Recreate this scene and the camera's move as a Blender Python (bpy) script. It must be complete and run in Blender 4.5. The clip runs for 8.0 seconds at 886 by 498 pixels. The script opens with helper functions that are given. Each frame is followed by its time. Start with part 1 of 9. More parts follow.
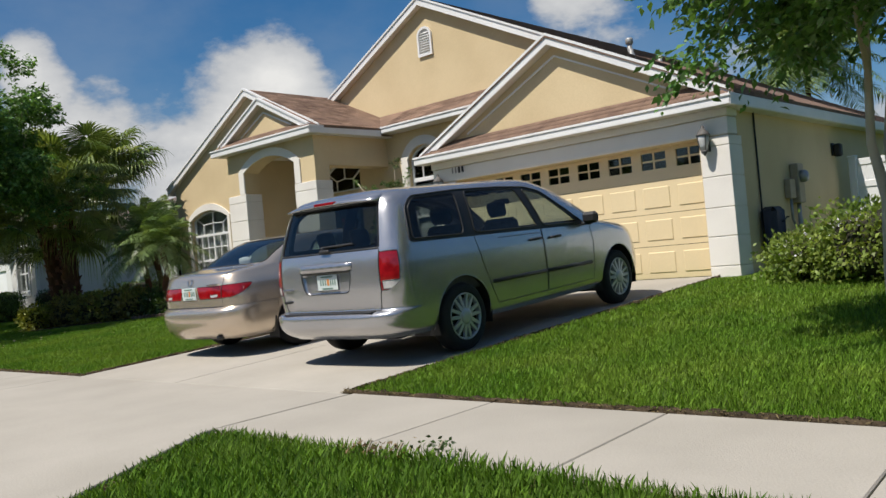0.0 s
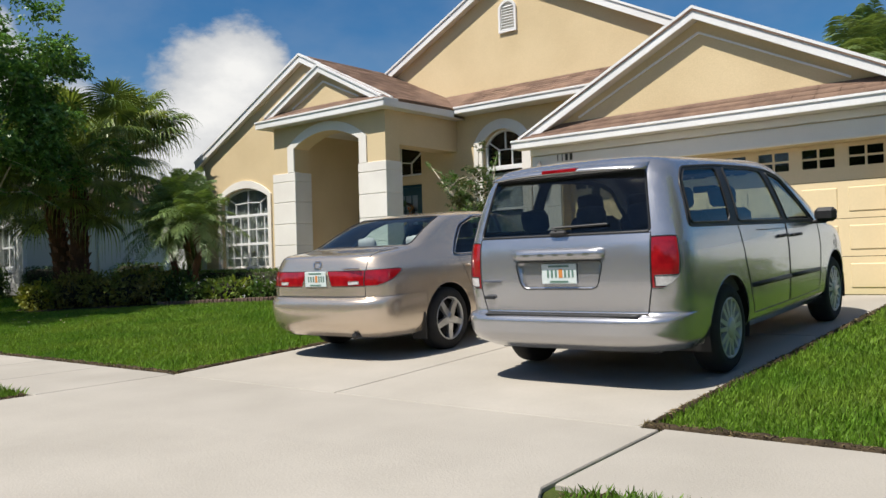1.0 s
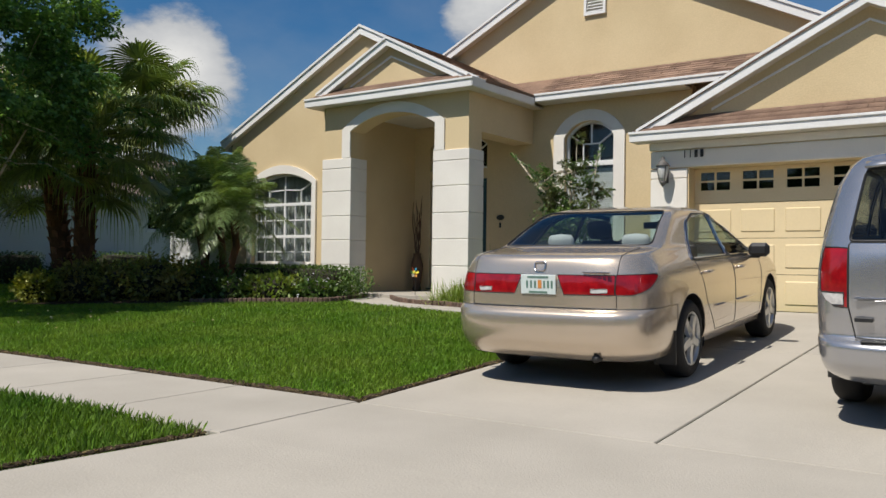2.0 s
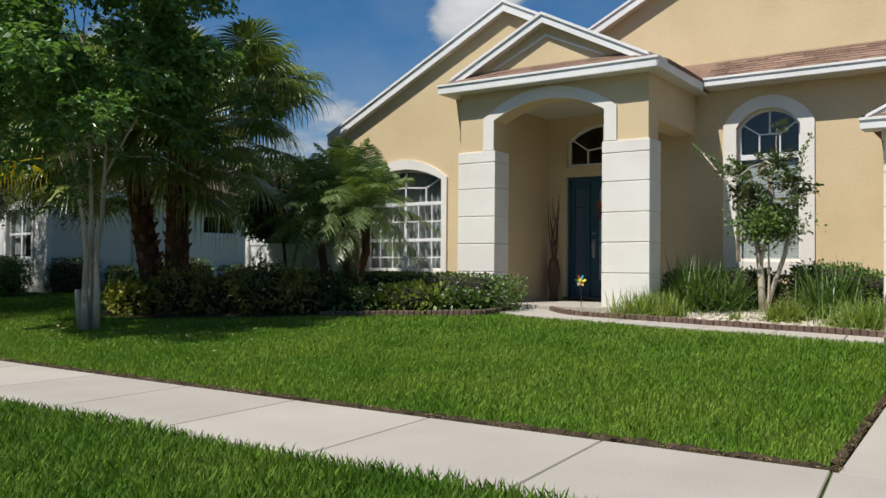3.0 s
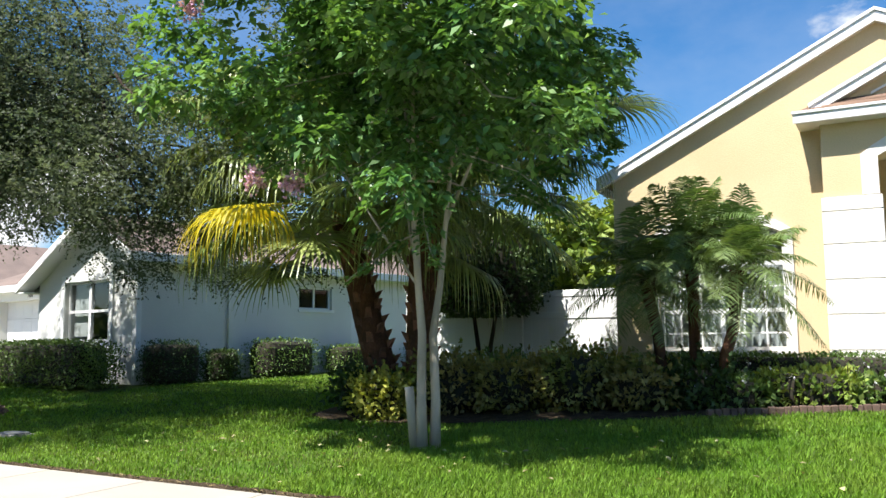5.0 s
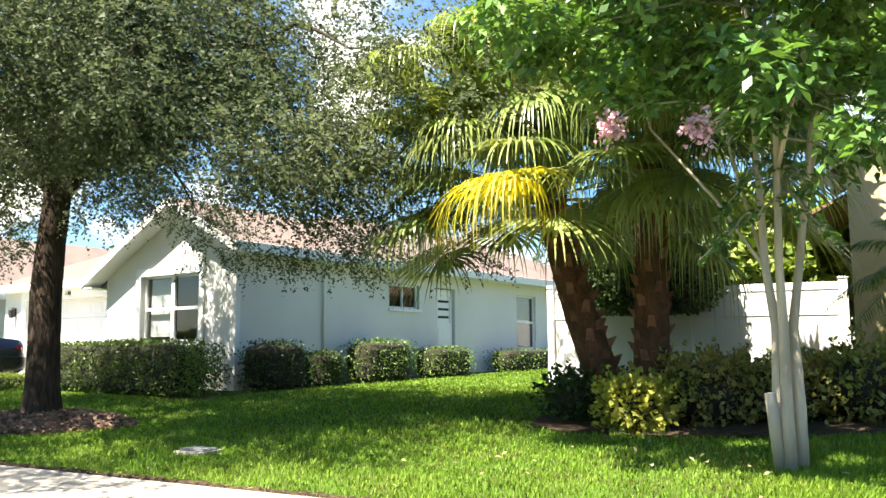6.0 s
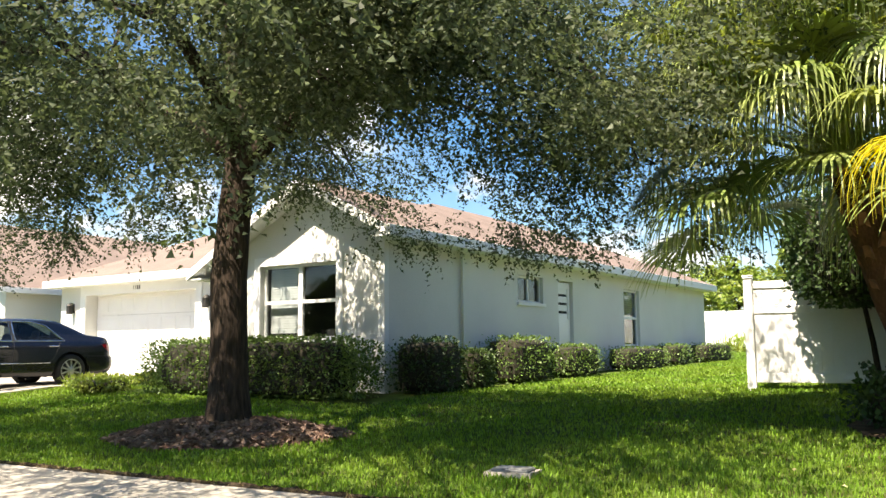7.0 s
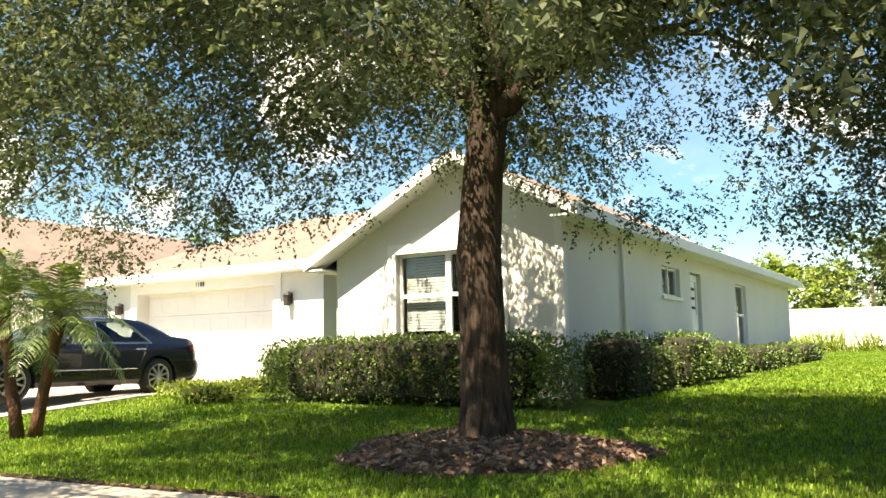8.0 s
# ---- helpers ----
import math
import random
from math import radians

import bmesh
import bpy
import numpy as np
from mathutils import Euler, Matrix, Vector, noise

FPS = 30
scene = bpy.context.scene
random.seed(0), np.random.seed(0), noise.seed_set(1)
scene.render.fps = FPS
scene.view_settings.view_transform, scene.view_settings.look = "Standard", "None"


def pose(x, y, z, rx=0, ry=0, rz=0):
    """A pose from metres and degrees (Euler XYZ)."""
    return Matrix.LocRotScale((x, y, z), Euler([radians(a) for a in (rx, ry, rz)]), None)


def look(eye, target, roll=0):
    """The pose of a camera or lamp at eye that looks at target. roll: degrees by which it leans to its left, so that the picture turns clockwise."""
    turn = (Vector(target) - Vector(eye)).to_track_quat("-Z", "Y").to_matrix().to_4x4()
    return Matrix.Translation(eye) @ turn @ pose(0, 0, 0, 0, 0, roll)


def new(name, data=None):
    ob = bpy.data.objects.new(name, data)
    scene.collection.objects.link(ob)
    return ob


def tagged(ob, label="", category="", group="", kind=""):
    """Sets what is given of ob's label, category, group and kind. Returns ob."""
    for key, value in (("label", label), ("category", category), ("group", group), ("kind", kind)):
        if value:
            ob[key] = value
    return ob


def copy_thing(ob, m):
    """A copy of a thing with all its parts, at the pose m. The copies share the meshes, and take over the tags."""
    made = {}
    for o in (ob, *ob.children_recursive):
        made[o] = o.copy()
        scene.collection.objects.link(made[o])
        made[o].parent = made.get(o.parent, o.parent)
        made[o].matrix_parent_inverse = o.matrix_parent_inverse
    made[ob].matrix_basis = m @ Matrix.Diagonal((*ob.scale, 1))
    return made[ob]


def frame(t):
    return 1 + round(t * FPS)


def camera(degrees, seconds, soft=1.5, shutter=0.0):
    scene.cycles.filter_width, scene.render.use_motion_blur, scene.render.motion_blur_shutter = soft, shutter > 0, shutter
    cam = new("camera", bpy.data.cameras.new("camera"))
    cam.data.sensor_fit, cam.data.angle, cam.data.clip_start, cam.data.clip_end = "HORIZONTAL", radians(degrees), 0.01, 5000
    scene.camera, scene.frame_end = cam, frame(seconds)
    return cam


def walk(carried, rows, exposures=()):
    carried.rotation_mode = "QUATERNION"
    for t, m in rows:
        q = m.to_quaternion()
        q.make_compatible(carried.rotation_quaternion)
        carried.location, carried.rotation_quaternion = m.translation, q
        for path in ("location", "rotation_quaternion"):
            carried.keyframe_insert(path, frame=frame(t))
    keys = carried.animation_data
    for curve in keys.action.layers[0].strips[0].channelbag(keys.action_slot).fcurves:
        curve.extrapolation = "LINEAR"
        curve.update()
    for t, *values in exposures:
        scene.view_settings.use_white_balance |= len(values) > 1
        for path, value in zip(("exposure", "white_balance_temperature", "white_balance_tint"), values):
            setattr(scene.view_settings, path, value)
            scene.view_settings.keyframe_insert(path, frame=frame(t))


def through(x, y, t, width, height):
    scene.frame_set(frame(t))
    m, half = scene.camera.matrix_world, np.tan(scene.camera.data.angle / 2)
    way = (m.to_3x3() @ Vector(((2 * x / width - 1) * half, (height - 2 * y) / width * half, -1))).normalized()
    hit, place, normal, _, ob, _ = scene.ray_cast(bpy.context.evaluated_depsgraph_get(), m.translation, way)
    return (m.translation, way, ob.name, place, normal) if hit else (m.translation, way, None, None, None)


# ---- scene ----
cam = camera(55.3, 8.0)
PATH = [
    (0, (-2.889, 1.55, 1.042), (-4.247, 3.018, 1.069), -5.1),
    (0.5, (-4.443, 1.509, 1.039), (-5.768, 3.006, 1.067), -3.7),
    (1, (-6.039, 1.443, 1.037), (-7.318, 2.98, 1.068), -1.6),
    (2.5, (-10.895, 1.26, 1.055), (-12.02, 2.913, 1.095), 0.8),
    (3, (-12.585, 1.227, 1.067), (-13.716, 2.876, 1.113), 0.5),
    (3.5, (-14.294, 1.198, 1.029), (-15.359, 2.888, 1.127), 0.4),
    (4, (-16.092, 1.138, 1.08), (-17.15, 2.822, 1.289), 0.2),
    (4.2, (-16.791, 1.092, 1.091), (-17.828, 2.788, 1.308), -0.2),
    (5.3, (-20.582, 1.07, 1.141), (-21.515, 2.825, 1.365), -0.5),
    (5.5, (-21.296, 1.088, 1.127), (-22.222, 2.846, 1.352), -0.7),
    (6, (-23.226, 1.101, 1.07), (-24.104, 2.883, 1.307), -0.3),
    (6.5, (-24.969, 1.127, 1.079), (-25.833, 2.916, 1.312), -0.2),
    (7, (-26.908, 1.238, 1.059), (-27.747, 3.039, 1.294), -0.4),
    (7.5, (-28.762, 1.436, 0.997), (-29.538, 3.263, 1.242), -0.2),
    (7.8, (-29.938, 1.701, 0.996), (-30.706, 3.532, 1.241), -0.9),
    (8, (-30.698, 1.799, 0.995), (-31.466, 3.629, 1.242), -0.9),
]
walk(cam, [(t, look(eye, target, roll)) for t, eye, target, roll in PATH], [(0, 0.06, 6500, 10), (1, 0.24, 6500, 10), (2.5, -0.1, 6500, 10), (3.0, 0.08, 6350, 10), (3.5, 0.26, 6250, 10), (4.0, 0.55, 6150, 10), (5.3, 1.38, 6500, 10), (6, 2.02, 7100, 10), (6.5, 1.92, 7300, 11), (7, 1.64, 7600, 12), (7.5, 1.74, 7850, 13), (8, 1.92, 8800, 11)])

# ---- sky, sun ----
SUN_FROM = Vector((-0.27, -1.0, 1.70)).normalized()
world = bpy.data.worlds.new("sky")
scene.world = world
world.use_nodes = True


def build_sky():
    nt = world.node_tree
    nt.nodes.clear()
    N, L = nt.nodes.new, nt.links.new
    sky = N("ShaderNodeTexSky")
    sky.sky_type = "NISHITA"
    sky.sun_disc = False
    sky.sun_elevation = math.asin(SUN_FROM.z)
    sky.sun_rotation = math.atan2(SUN_FROM.x, SUN_FROM.y)
    sky.altitude, sky.air_density, sky.dust_density, sky.ozone_density = 0, 1.0, 0.8, 3.2
    co = N("ShaderNodeTexCoord")
    flat = N("ShaderNodeMapping")
    flat.inputs["Scale"].default_value = (1.0, 1.0, 1.9)
    L(co.outputs["Generated"], flat.inputs["Vector"])
    big = N("ShaderNodeTexNoise")
    big.inputs["Scale"].default_value, big.inputs["Detail"].default_value = 3.1, 9.0
    big.inputs["Roughness"].default_value = 0.56
    L(flat.outputs[0], big.inputs["Vector"])

    def bank(d, size, gain):
        """A cloud bank round one direction of the sky."""
        dist = N("ShaderNodeVectorMath")
        dist.operation = "DISTANCE"
        dist.inputs[1].default_value = d
        L(co.outputs["Generated"], dist.inputs[0])
        m = N("ShaderNodeMapRange")
        m.inputs["From Min"].default_value, m.inputs["From Max"].default_value = size, 0.0
        m.inputs["To Min"].default_value, m.inputs["To Max"].default_value = 0.0, gain
        L(dist.outputs["Value"], m.inputs["Value"])
        return m.outputs[0]

    puff = N("ShaderNodeTexNoise")
    puff.inputs["Scale"].default_value, puff.inputs["Detail"].default_value = 9.0, 8.0
    puff.inputs["Roughness"].default_value = 0.6
    L(flat.outputs[0], puff.inputs["Vector"])
    half = N("ShaderNodeMath")
    half.operation = "MULTIPLY_ADD"
    half.inputs[1].default_value, half.inputs[2].default_value = 0.55, -0.275
    L(puff.outputs["Fac"], half.inputs[0])
    both = N("ShaderNodeMath")
    L(big.outputs["Fac"], both.inputs[0])
    L(half.outputs[0], both.inputs[1])
    total = both.outputs[0]
    for d, size, gain in (((-0.82, 0.54, 0.17), 0.16, 0.50), ((-0.78, 0.58, 0.23), 0.10, 0.36), ((-0.90, 0.40, 0.17), 0.09, 0.40), ((-0.95, 0.27, 0.16), 0.06, 0.35), ((-0.51, 0.805, 0.30), 0.135, 0.52), ((-0.60, 0.75, 0.27), 0.10, -0.22), ((-0.70, 0.66, 0.26), 0.09, -0.12),
                          ((-0.38, 0.90, 0.21), 0.07, 0.30), ((-0.03, 0.95, 0.33), 0.12, 0.22), ((0.05, 0.98, 0.12), 0.22, 0.16), ((-0.70, 0.70, 0.12), 0.14, 0.40), ((-0.90, 0.36, 0.24), 0.055, 0.42), ((-0.37, 0.87, 0.33), 0.04, 0.30), ((-0.42, 0.90, 0.09), 0.11, 0.40), ((-0.17, 0.975, 0.12), 0.18, 0.36), ((0.35, 0.90, 0.10), 0.30, 0.3), ((-0.98, 0.15, 0.10), 0.2, 0.3)):
        add = N("ShaderNodeMath")
        L(total, add.inputs[0])
        L(bank(d, size, gain), add.inputs[1])
        total = add.outputs[0]
    cover = N("ShaderNodeMapRange")
    cover.interpolation_type = "SMOOTHSTEP"
    cover.inputs["From Min"].default_value, cover.inputs["From Max"].default_value = 0.66, 0.84
    L(total, cover.inputs["Value"])
    # a thin high veil over much of the blue
    veil = N("ShaderNodeMapRange")
    veil.interpolation_type = "SMOOTHSTEP"
    veil.inputs["From Min"].default_value, veil.inputs["From Max"].default_value = 0.34, 0.66
    veil.inputs["To Min"].default_value, veil.inputs["To Max"].default_value = 0.02, 0.20
    L(big.outputs["Fac"], veil.inputs["Value"])
    whole = N("ShaderNodeMath")
    whole.operation = "MAXIMUM"
    L(cover.outputs[0], whole.inputs[0])
    L(veil.outputs[0], whole.inputs[1])
    shade = N("ShaderNodeMapRange")
    shade.inputs["From Min"].default_value, shade.inputs["From Max"].default_value = 0.74, 1.10
    shade.inputs["To Min"].default_value, shade.inputs["To Max"].default_value = 0.0, 1.0
    L(total, shade.inputs["Value"])
    cloud = N("ShaderNodeMixRGB")
    cloud.inputs[1].default_value, cloud.inputs[2].default_value = (8.6, 9.0, 9.6, 1), (15.5, 15.4, 15.0, 1)
    L(shade.outputs[0], cloud.inputs[0])
    mix = N("ShaderNodeMixRGB")
    L(whole.outputs[0], mix.inputs[0])
    deep = N("ShaderNodeHueSaturation")
    deep.inputs["Saturation"].default_value = 1.42
    deep.inputs["Value"].default_value = 1.55
    L(sky.outputs[0], deep.inputs["Color"])
    L(deep.outputs[0], mix.inputs[1])
    L(cloud.outputs[0], mix.inputs[2])
    bg = N("ShaderNodeBackground")
    bg.inputs["Strength"].default_value = 0.05
    L(mix.outputs[0], bg.inputs["Color"])
    out = N("ShaderNodeOutputWorld")
    L(bg.outputs[0], out.inputs["Surface"])


build_sky()
sun = new("sun", bpy.data.lights.new("sun", "SUN"))
sun.data.energy, sun.data.angle, sun.data.color = 5.0, radians(0.53), (1.0, 0.95, 0.87)
sun.matrix_world = look(SUN_FROM * 60, (0, 0, 0))


# ---- materials ----
def material(name, col, col2=None, rough=0.8, scale=6.0, fine=90.0, bump=0.0, metal=0.0, spec=0.5, coat=0.0, leaf=0.0, vary=0.0, glow=0.0, stretch=(1, 1, 1), mixr=(0.35, 0.65), fine_amount=0.25, through=(1.25, 1.2, 0.55)):
    """A surface with two scales of variation: patches of col2 in col, and a fine grain that also gives relief."""
    m = bpy.data.materials.new(name)
    m.use_nodes = True
    nt = m.node_tree
    N, L = nt.nodes.new, nt.links.new
    p = nt.nodes["Principled BSDF"]
    p.inputs["Roughness"].default_value, p.inputs["Metallic"].default_value = rough, metal
    p.inputs["Specular IOR Level"].default_value, p.inputs["Coat Weight"].default_value = spec, coat
    p.inputs["Coat Roughness"].default_value = 0.04
    geo = N("ShaderNodeNewGeometry")
    mp = N("ShaderNodeMapping")
    mp.inputs["Scale"].default_value = stretch
    L(geo.outputs["Position"], mp.inputs["Vector"])
    n1 = N("ShaderNodeTexNoise")
    n1.inputs["Scale"].default_value, n1.inputs["Detail"].default_value = scale, 5.0
    n2 = N("ShaderNodeTexNoise")
    n2.inputs["Scale"].default_value, n2.inputs["Detail"].default_value = fine, 4.0
    L(mp.outputs[0], n1.inputs["Vector"])
    L(mp.outputs[0], n2.inputs["Vector"])
    ramp = N("ShaderNodeMapRange")
    ramp.inputs["From Min"].default_value, ramp.inputs["From Max"].default_value = mixr
    L(n1.outputs["Fac"], ramp.inputs["Value"])
    mix = N("ShaderNodeMixRGB")
    c2 = col2 or tuple(c * 0.85 for c in col)
    mix.inputs[1].default_value, mix.inputs[2].default_value = (*col, 1), (*c2, 1)
    L(ramp.outputs[0], mix.inputs[0])
    grain = N("ShaderNodeMapRange")
    grain.inputs["To Min"].default_value, grain.inputs["To Max"].default_value = 1 - fine_amount, 1 + fine_amount
    L(n2.outputs["Fac"], grain.inputs["Value"])
    mul = N("ShaderNodeMixRGB")
    mul.blend_type = "MULTIPLY"
    mul.inputs[0].default_value = 1.0
    L(mix.outputs[0], mul.inputs[1])
    L(grain.outputs[0], mul.inputs[2])
    tint = mul.outputs[0]
    if vary:
        src = geo.outputs["Random Per Island"] if leaf else N("ShaderNodeObjectInfo").outputs["Random"]
        hsv = N("ShaderNodeHueSaturation")
        v = N("ShaderNodeMapRange")
        v.inputs["To Min"].default_value, v.inputs["To Max"].default_value = 1 - vary, 1 + vary
        L(src, v.inputs["Value"])
        L(v.outputs[0], hsv.inputs["Value"])
        L(tint, hsv.inputs["Color"])
        tint = hsv.outputs[0]
    L(tint, p.inputs["Base Color"])
    if bump:
        b = N("ShaderNodeBump")
        b.inputs["Strength"].default_value, b.inputs["Distance"].default_value = min(1.0, bump), 0.01 * max(1.0, bump)
        L(n2.outputs["Fac"], b.inputs["Height"])
        L(b.outputs[0], p.inputs["Normal"])
    if leaf:
        tr = N("ShaderNodeBsdfTranslucent")
        g = N("ShaderNodeMixRGB")
        g.blend_type = "MULTIPLY"
        g.inputs[0].default_value, g.inputs[2].default_value = 1.0, (*through, 1)
        L(tint, g.inputs[1])
        L(g.outputs[0], tr.inputs["Color"])
        ms = N("ShaderNodeMixShader")
        ms.inputs[0].default_value = leaf
        L(p.outputs[0], ms.inputs[1])
        L(tr.outputs[0], ms.inputs[2])
        L(ms.outputs[0], nt.nodes["Material Output"].inputs["Surface"])
    if glow:
        p.inputs["Emission Color"].default_value, p.inputs["Emission Strength"].default_value = (*col, 1), glow
    return m


def glass_material(name, tint=(0.9, 0.95, 0.95), clear=0.75):
    """Thin window glass: clear, tinted, with a mirror-like gloss."""
    m = bpy.data.materials.new(name)
    m.use_nodes = True
    nt = m.node_tree
    nt.nodes.clear()
    N, L = nt.nodes.new, nt.links.new
    tr, gl, mix, out = N("ShaderNodeBsdfTransparent"), N("ShaderNodeBsdfGlossy"), N("ShaderNodeMixShader"), N("ShaderNodeOutputMaterial")
    tr.inputs["Color"].default_value = (*[c * clear for c in tint], 1)
    gl.inputs["Roughness"].default_value = 0.02
    lw, pw, fr = N("ShaderNodeLayerWeight"), N("ShaderNodeMath"), N("ShaderNodeMath")
    lw.inputs["Blend"].default_value = 0.5
    pw.operation, fr.operation = "POWER", "MULTIPLY_ADD"
    pw.inputs[1].default_value = 4.0
    fr.inputs[1].default_value, fr.inputs[2].default_value = 0.85, 0.045
    L(lw.outputs["Facing"], pw.inputs[0])
    L(pw.outputs[0], fr.inputs[0])
    L(fr.outputs[0], mix.inputs[0])
    L(tr.outputs[0], mix.inputs[1])
    L(gl.outputs[0], mix.inputs[2])
    L(mix.outputs[0], out.inputs["Surface"])
    return m


STUCCO = material("tan stucco", (0.665, 0.53, 0.325), (0.60, 0.47, 0.28), 0.92, 0.9, 55, 0.3, spec=0.2, fine_amount=0.12)
STUCCO_WHITE = material("white stucco trim", (0.80, 0.765, 0.70), (0.74, 0.70, 0.64), 0.9, 1.3, 60, 0.25, spec=0.2, fine_amount=0.08)
PAINT_WHITE = material("white painted board", (0.80, 0.79, 0.77), (0.72, 0.71, 0.69), 0.55, 1.2, 30, 0.1, fine_amount=0.07)
SOFFIT = material("soffit", (0.66, 0.62, 0.55), (0.60, 0.56, 0.5), 0.7, 2, 30, 0.1, fine_amount=0.06)
SHINGLE = material("brown asphalt shingle", (0.265, 0.175, 0.125), (0.185, 0.12, 0.09), 0.95, 3.0, 120, 1.0, spec=0.15, vary=0.28, fine_amount=0.4)
SHINGLE_JOINED = material("brown asphalt shingle field", (0.265, 0.175, 0.125), (0.185, 0.12, 0.09), 0.95, 3.0, 120, 1.0, spec=0.15, fine_amount=0.4)
SHINGLE_PINK = material("rose-tan shingle", (0.225, 0.172, 0.147), (0.18, 0.14, 0.122), 0.95, 1.5, 60, 0.8, spec=0.15, fine_amount=0.3)
CONCRETE = material("pale concrete", (0.42, 0.385, 0.33), (0.36, 0.33, 0.28), 0.9, 1.1, 75, 0.35, spec=0.25, vary=0.05, fine_amount=0.13, mixr=(0.3, 0.7))
ASPHALT = material("asphalt", (0.055, 0.053, 0.05), (0.045, 0.044, 0.043), 0.9, 2, 160, 0.8, fine_amount=0.4)
SOIL = material("turf soil", (0.085, 0.15, 0.022), (0.06, 0.065, 0.02), 0.95, 2.5, 70, 1.0, spec=0.1, fine_amount=0.5)
DIRT = material("dark soil edge", (0.085, 0.062, 0.038), (0.035, 0.027, 0.018), 0.95, 9, 80, 1.0, spec=0.1, fine_amount=0.5)
MULCH = material("red-brown mulch", (0.18, 0.105, 0.075), (0.10, 0.065, 0.05), 0.95, 12, 60, 1.0, spec=0.1, vary=0.4, fine_amount=0.45)
GRAVEL = material("cream gravel", (0.62, 0.56, 0.46), (0.5, 0.44, 0.36), 0.85, 8, 60, 0.6, vary=0.0, fine_amount=0.35)
EDGING = material("brown concrete edging", (0.155, 0.10, 0.072), (0.115, 0.075, 0.056), 0.9, 7, 70, 0.6, vary=0.2, fine_amount=0.3)
TEAL = material("teal door paint", (0.012, 0.062, 0.085), (0.01, 0.052, 0.074), 0.42, 2, 40, 0.1, fine_amount=0.08)
CREAM = material("cream garage door", (0.74, 0.60, 0.365), (0.70, 0.565, 0.34), 0.55, 0.8, 30, 0.1, fine_amount=0.05)
# Near-black colour in place of the gloom inside rooms.
DARK = material("painted interior gloom", (0.018, 0.018, 0.02), (0.012, 0.012, 0.013), 0.9, 3, 30)
BLACK = material("black plastic", (0.015, 0.015, 0.016), (0.02, 0.02, 0.02), 0.5, 9, 120, 0.2)
CURTAIN = material("sheer white curtain", (0.80, 0.81, 0.82), (0.72, 0.73, 0.75), 0.9, 3, 60, 0.1, leaf=0.25, fine_amount=0.05)
BLIND = material("white blind", (0.75, 0.75, 0.74), (0.7, 0.7, 0.69), 0.6, 5, 60, fine_amount=0.05)
GLASS = glass_material("window glass", clear=0.8)
GLASS_DARK = glass_material("tinted car glass", (0.80, 0.86, 0.84), 0.55)
GLASS_CLEAR = glass_material("car glass", (0.8, 0.93, 0.9), 0.85)
WALL_N = material("white house paint", (0.70, 0.695, 0.66), (0.645, 0.64, 0.605), 0.85, 0.7, 40, 0.35, spec=0.2, fine_amount=0.07)
TRIM_N = material("white house trim", (0.82, 0.82, 0.80), (0.77, 0.77, 0.75), 0.8, 1.0, 40, 0.2, fine_amount=0.05)
VINYL = material("white vinyl", (0.80, 0.80, 0.79), (0.76, 0.76, 0.75), 0.4, 1.0, 30, fine_amount=0.03)
GRASS = material("grass blade", (0.12, 0.24, 0.019), (0.19, 0.295, 0.033), 0.55, 0.9, 14, 0.0, spec=0.35, leaf=0.35, vary=0.5, fine_amount=0.35)
# Verge copy of GRASS, darkened to stand in for shade between dense blades.
GRASS_SELF_SHADE = material("self-shaded verge blade", (0.085, 0.185, 0.017), (0.15, 0.25, 0.03), 0.5, 0.9, 14, 0.0, spec=0.4, leaf=0.33, vary=0.5, fine_amount=0.35)


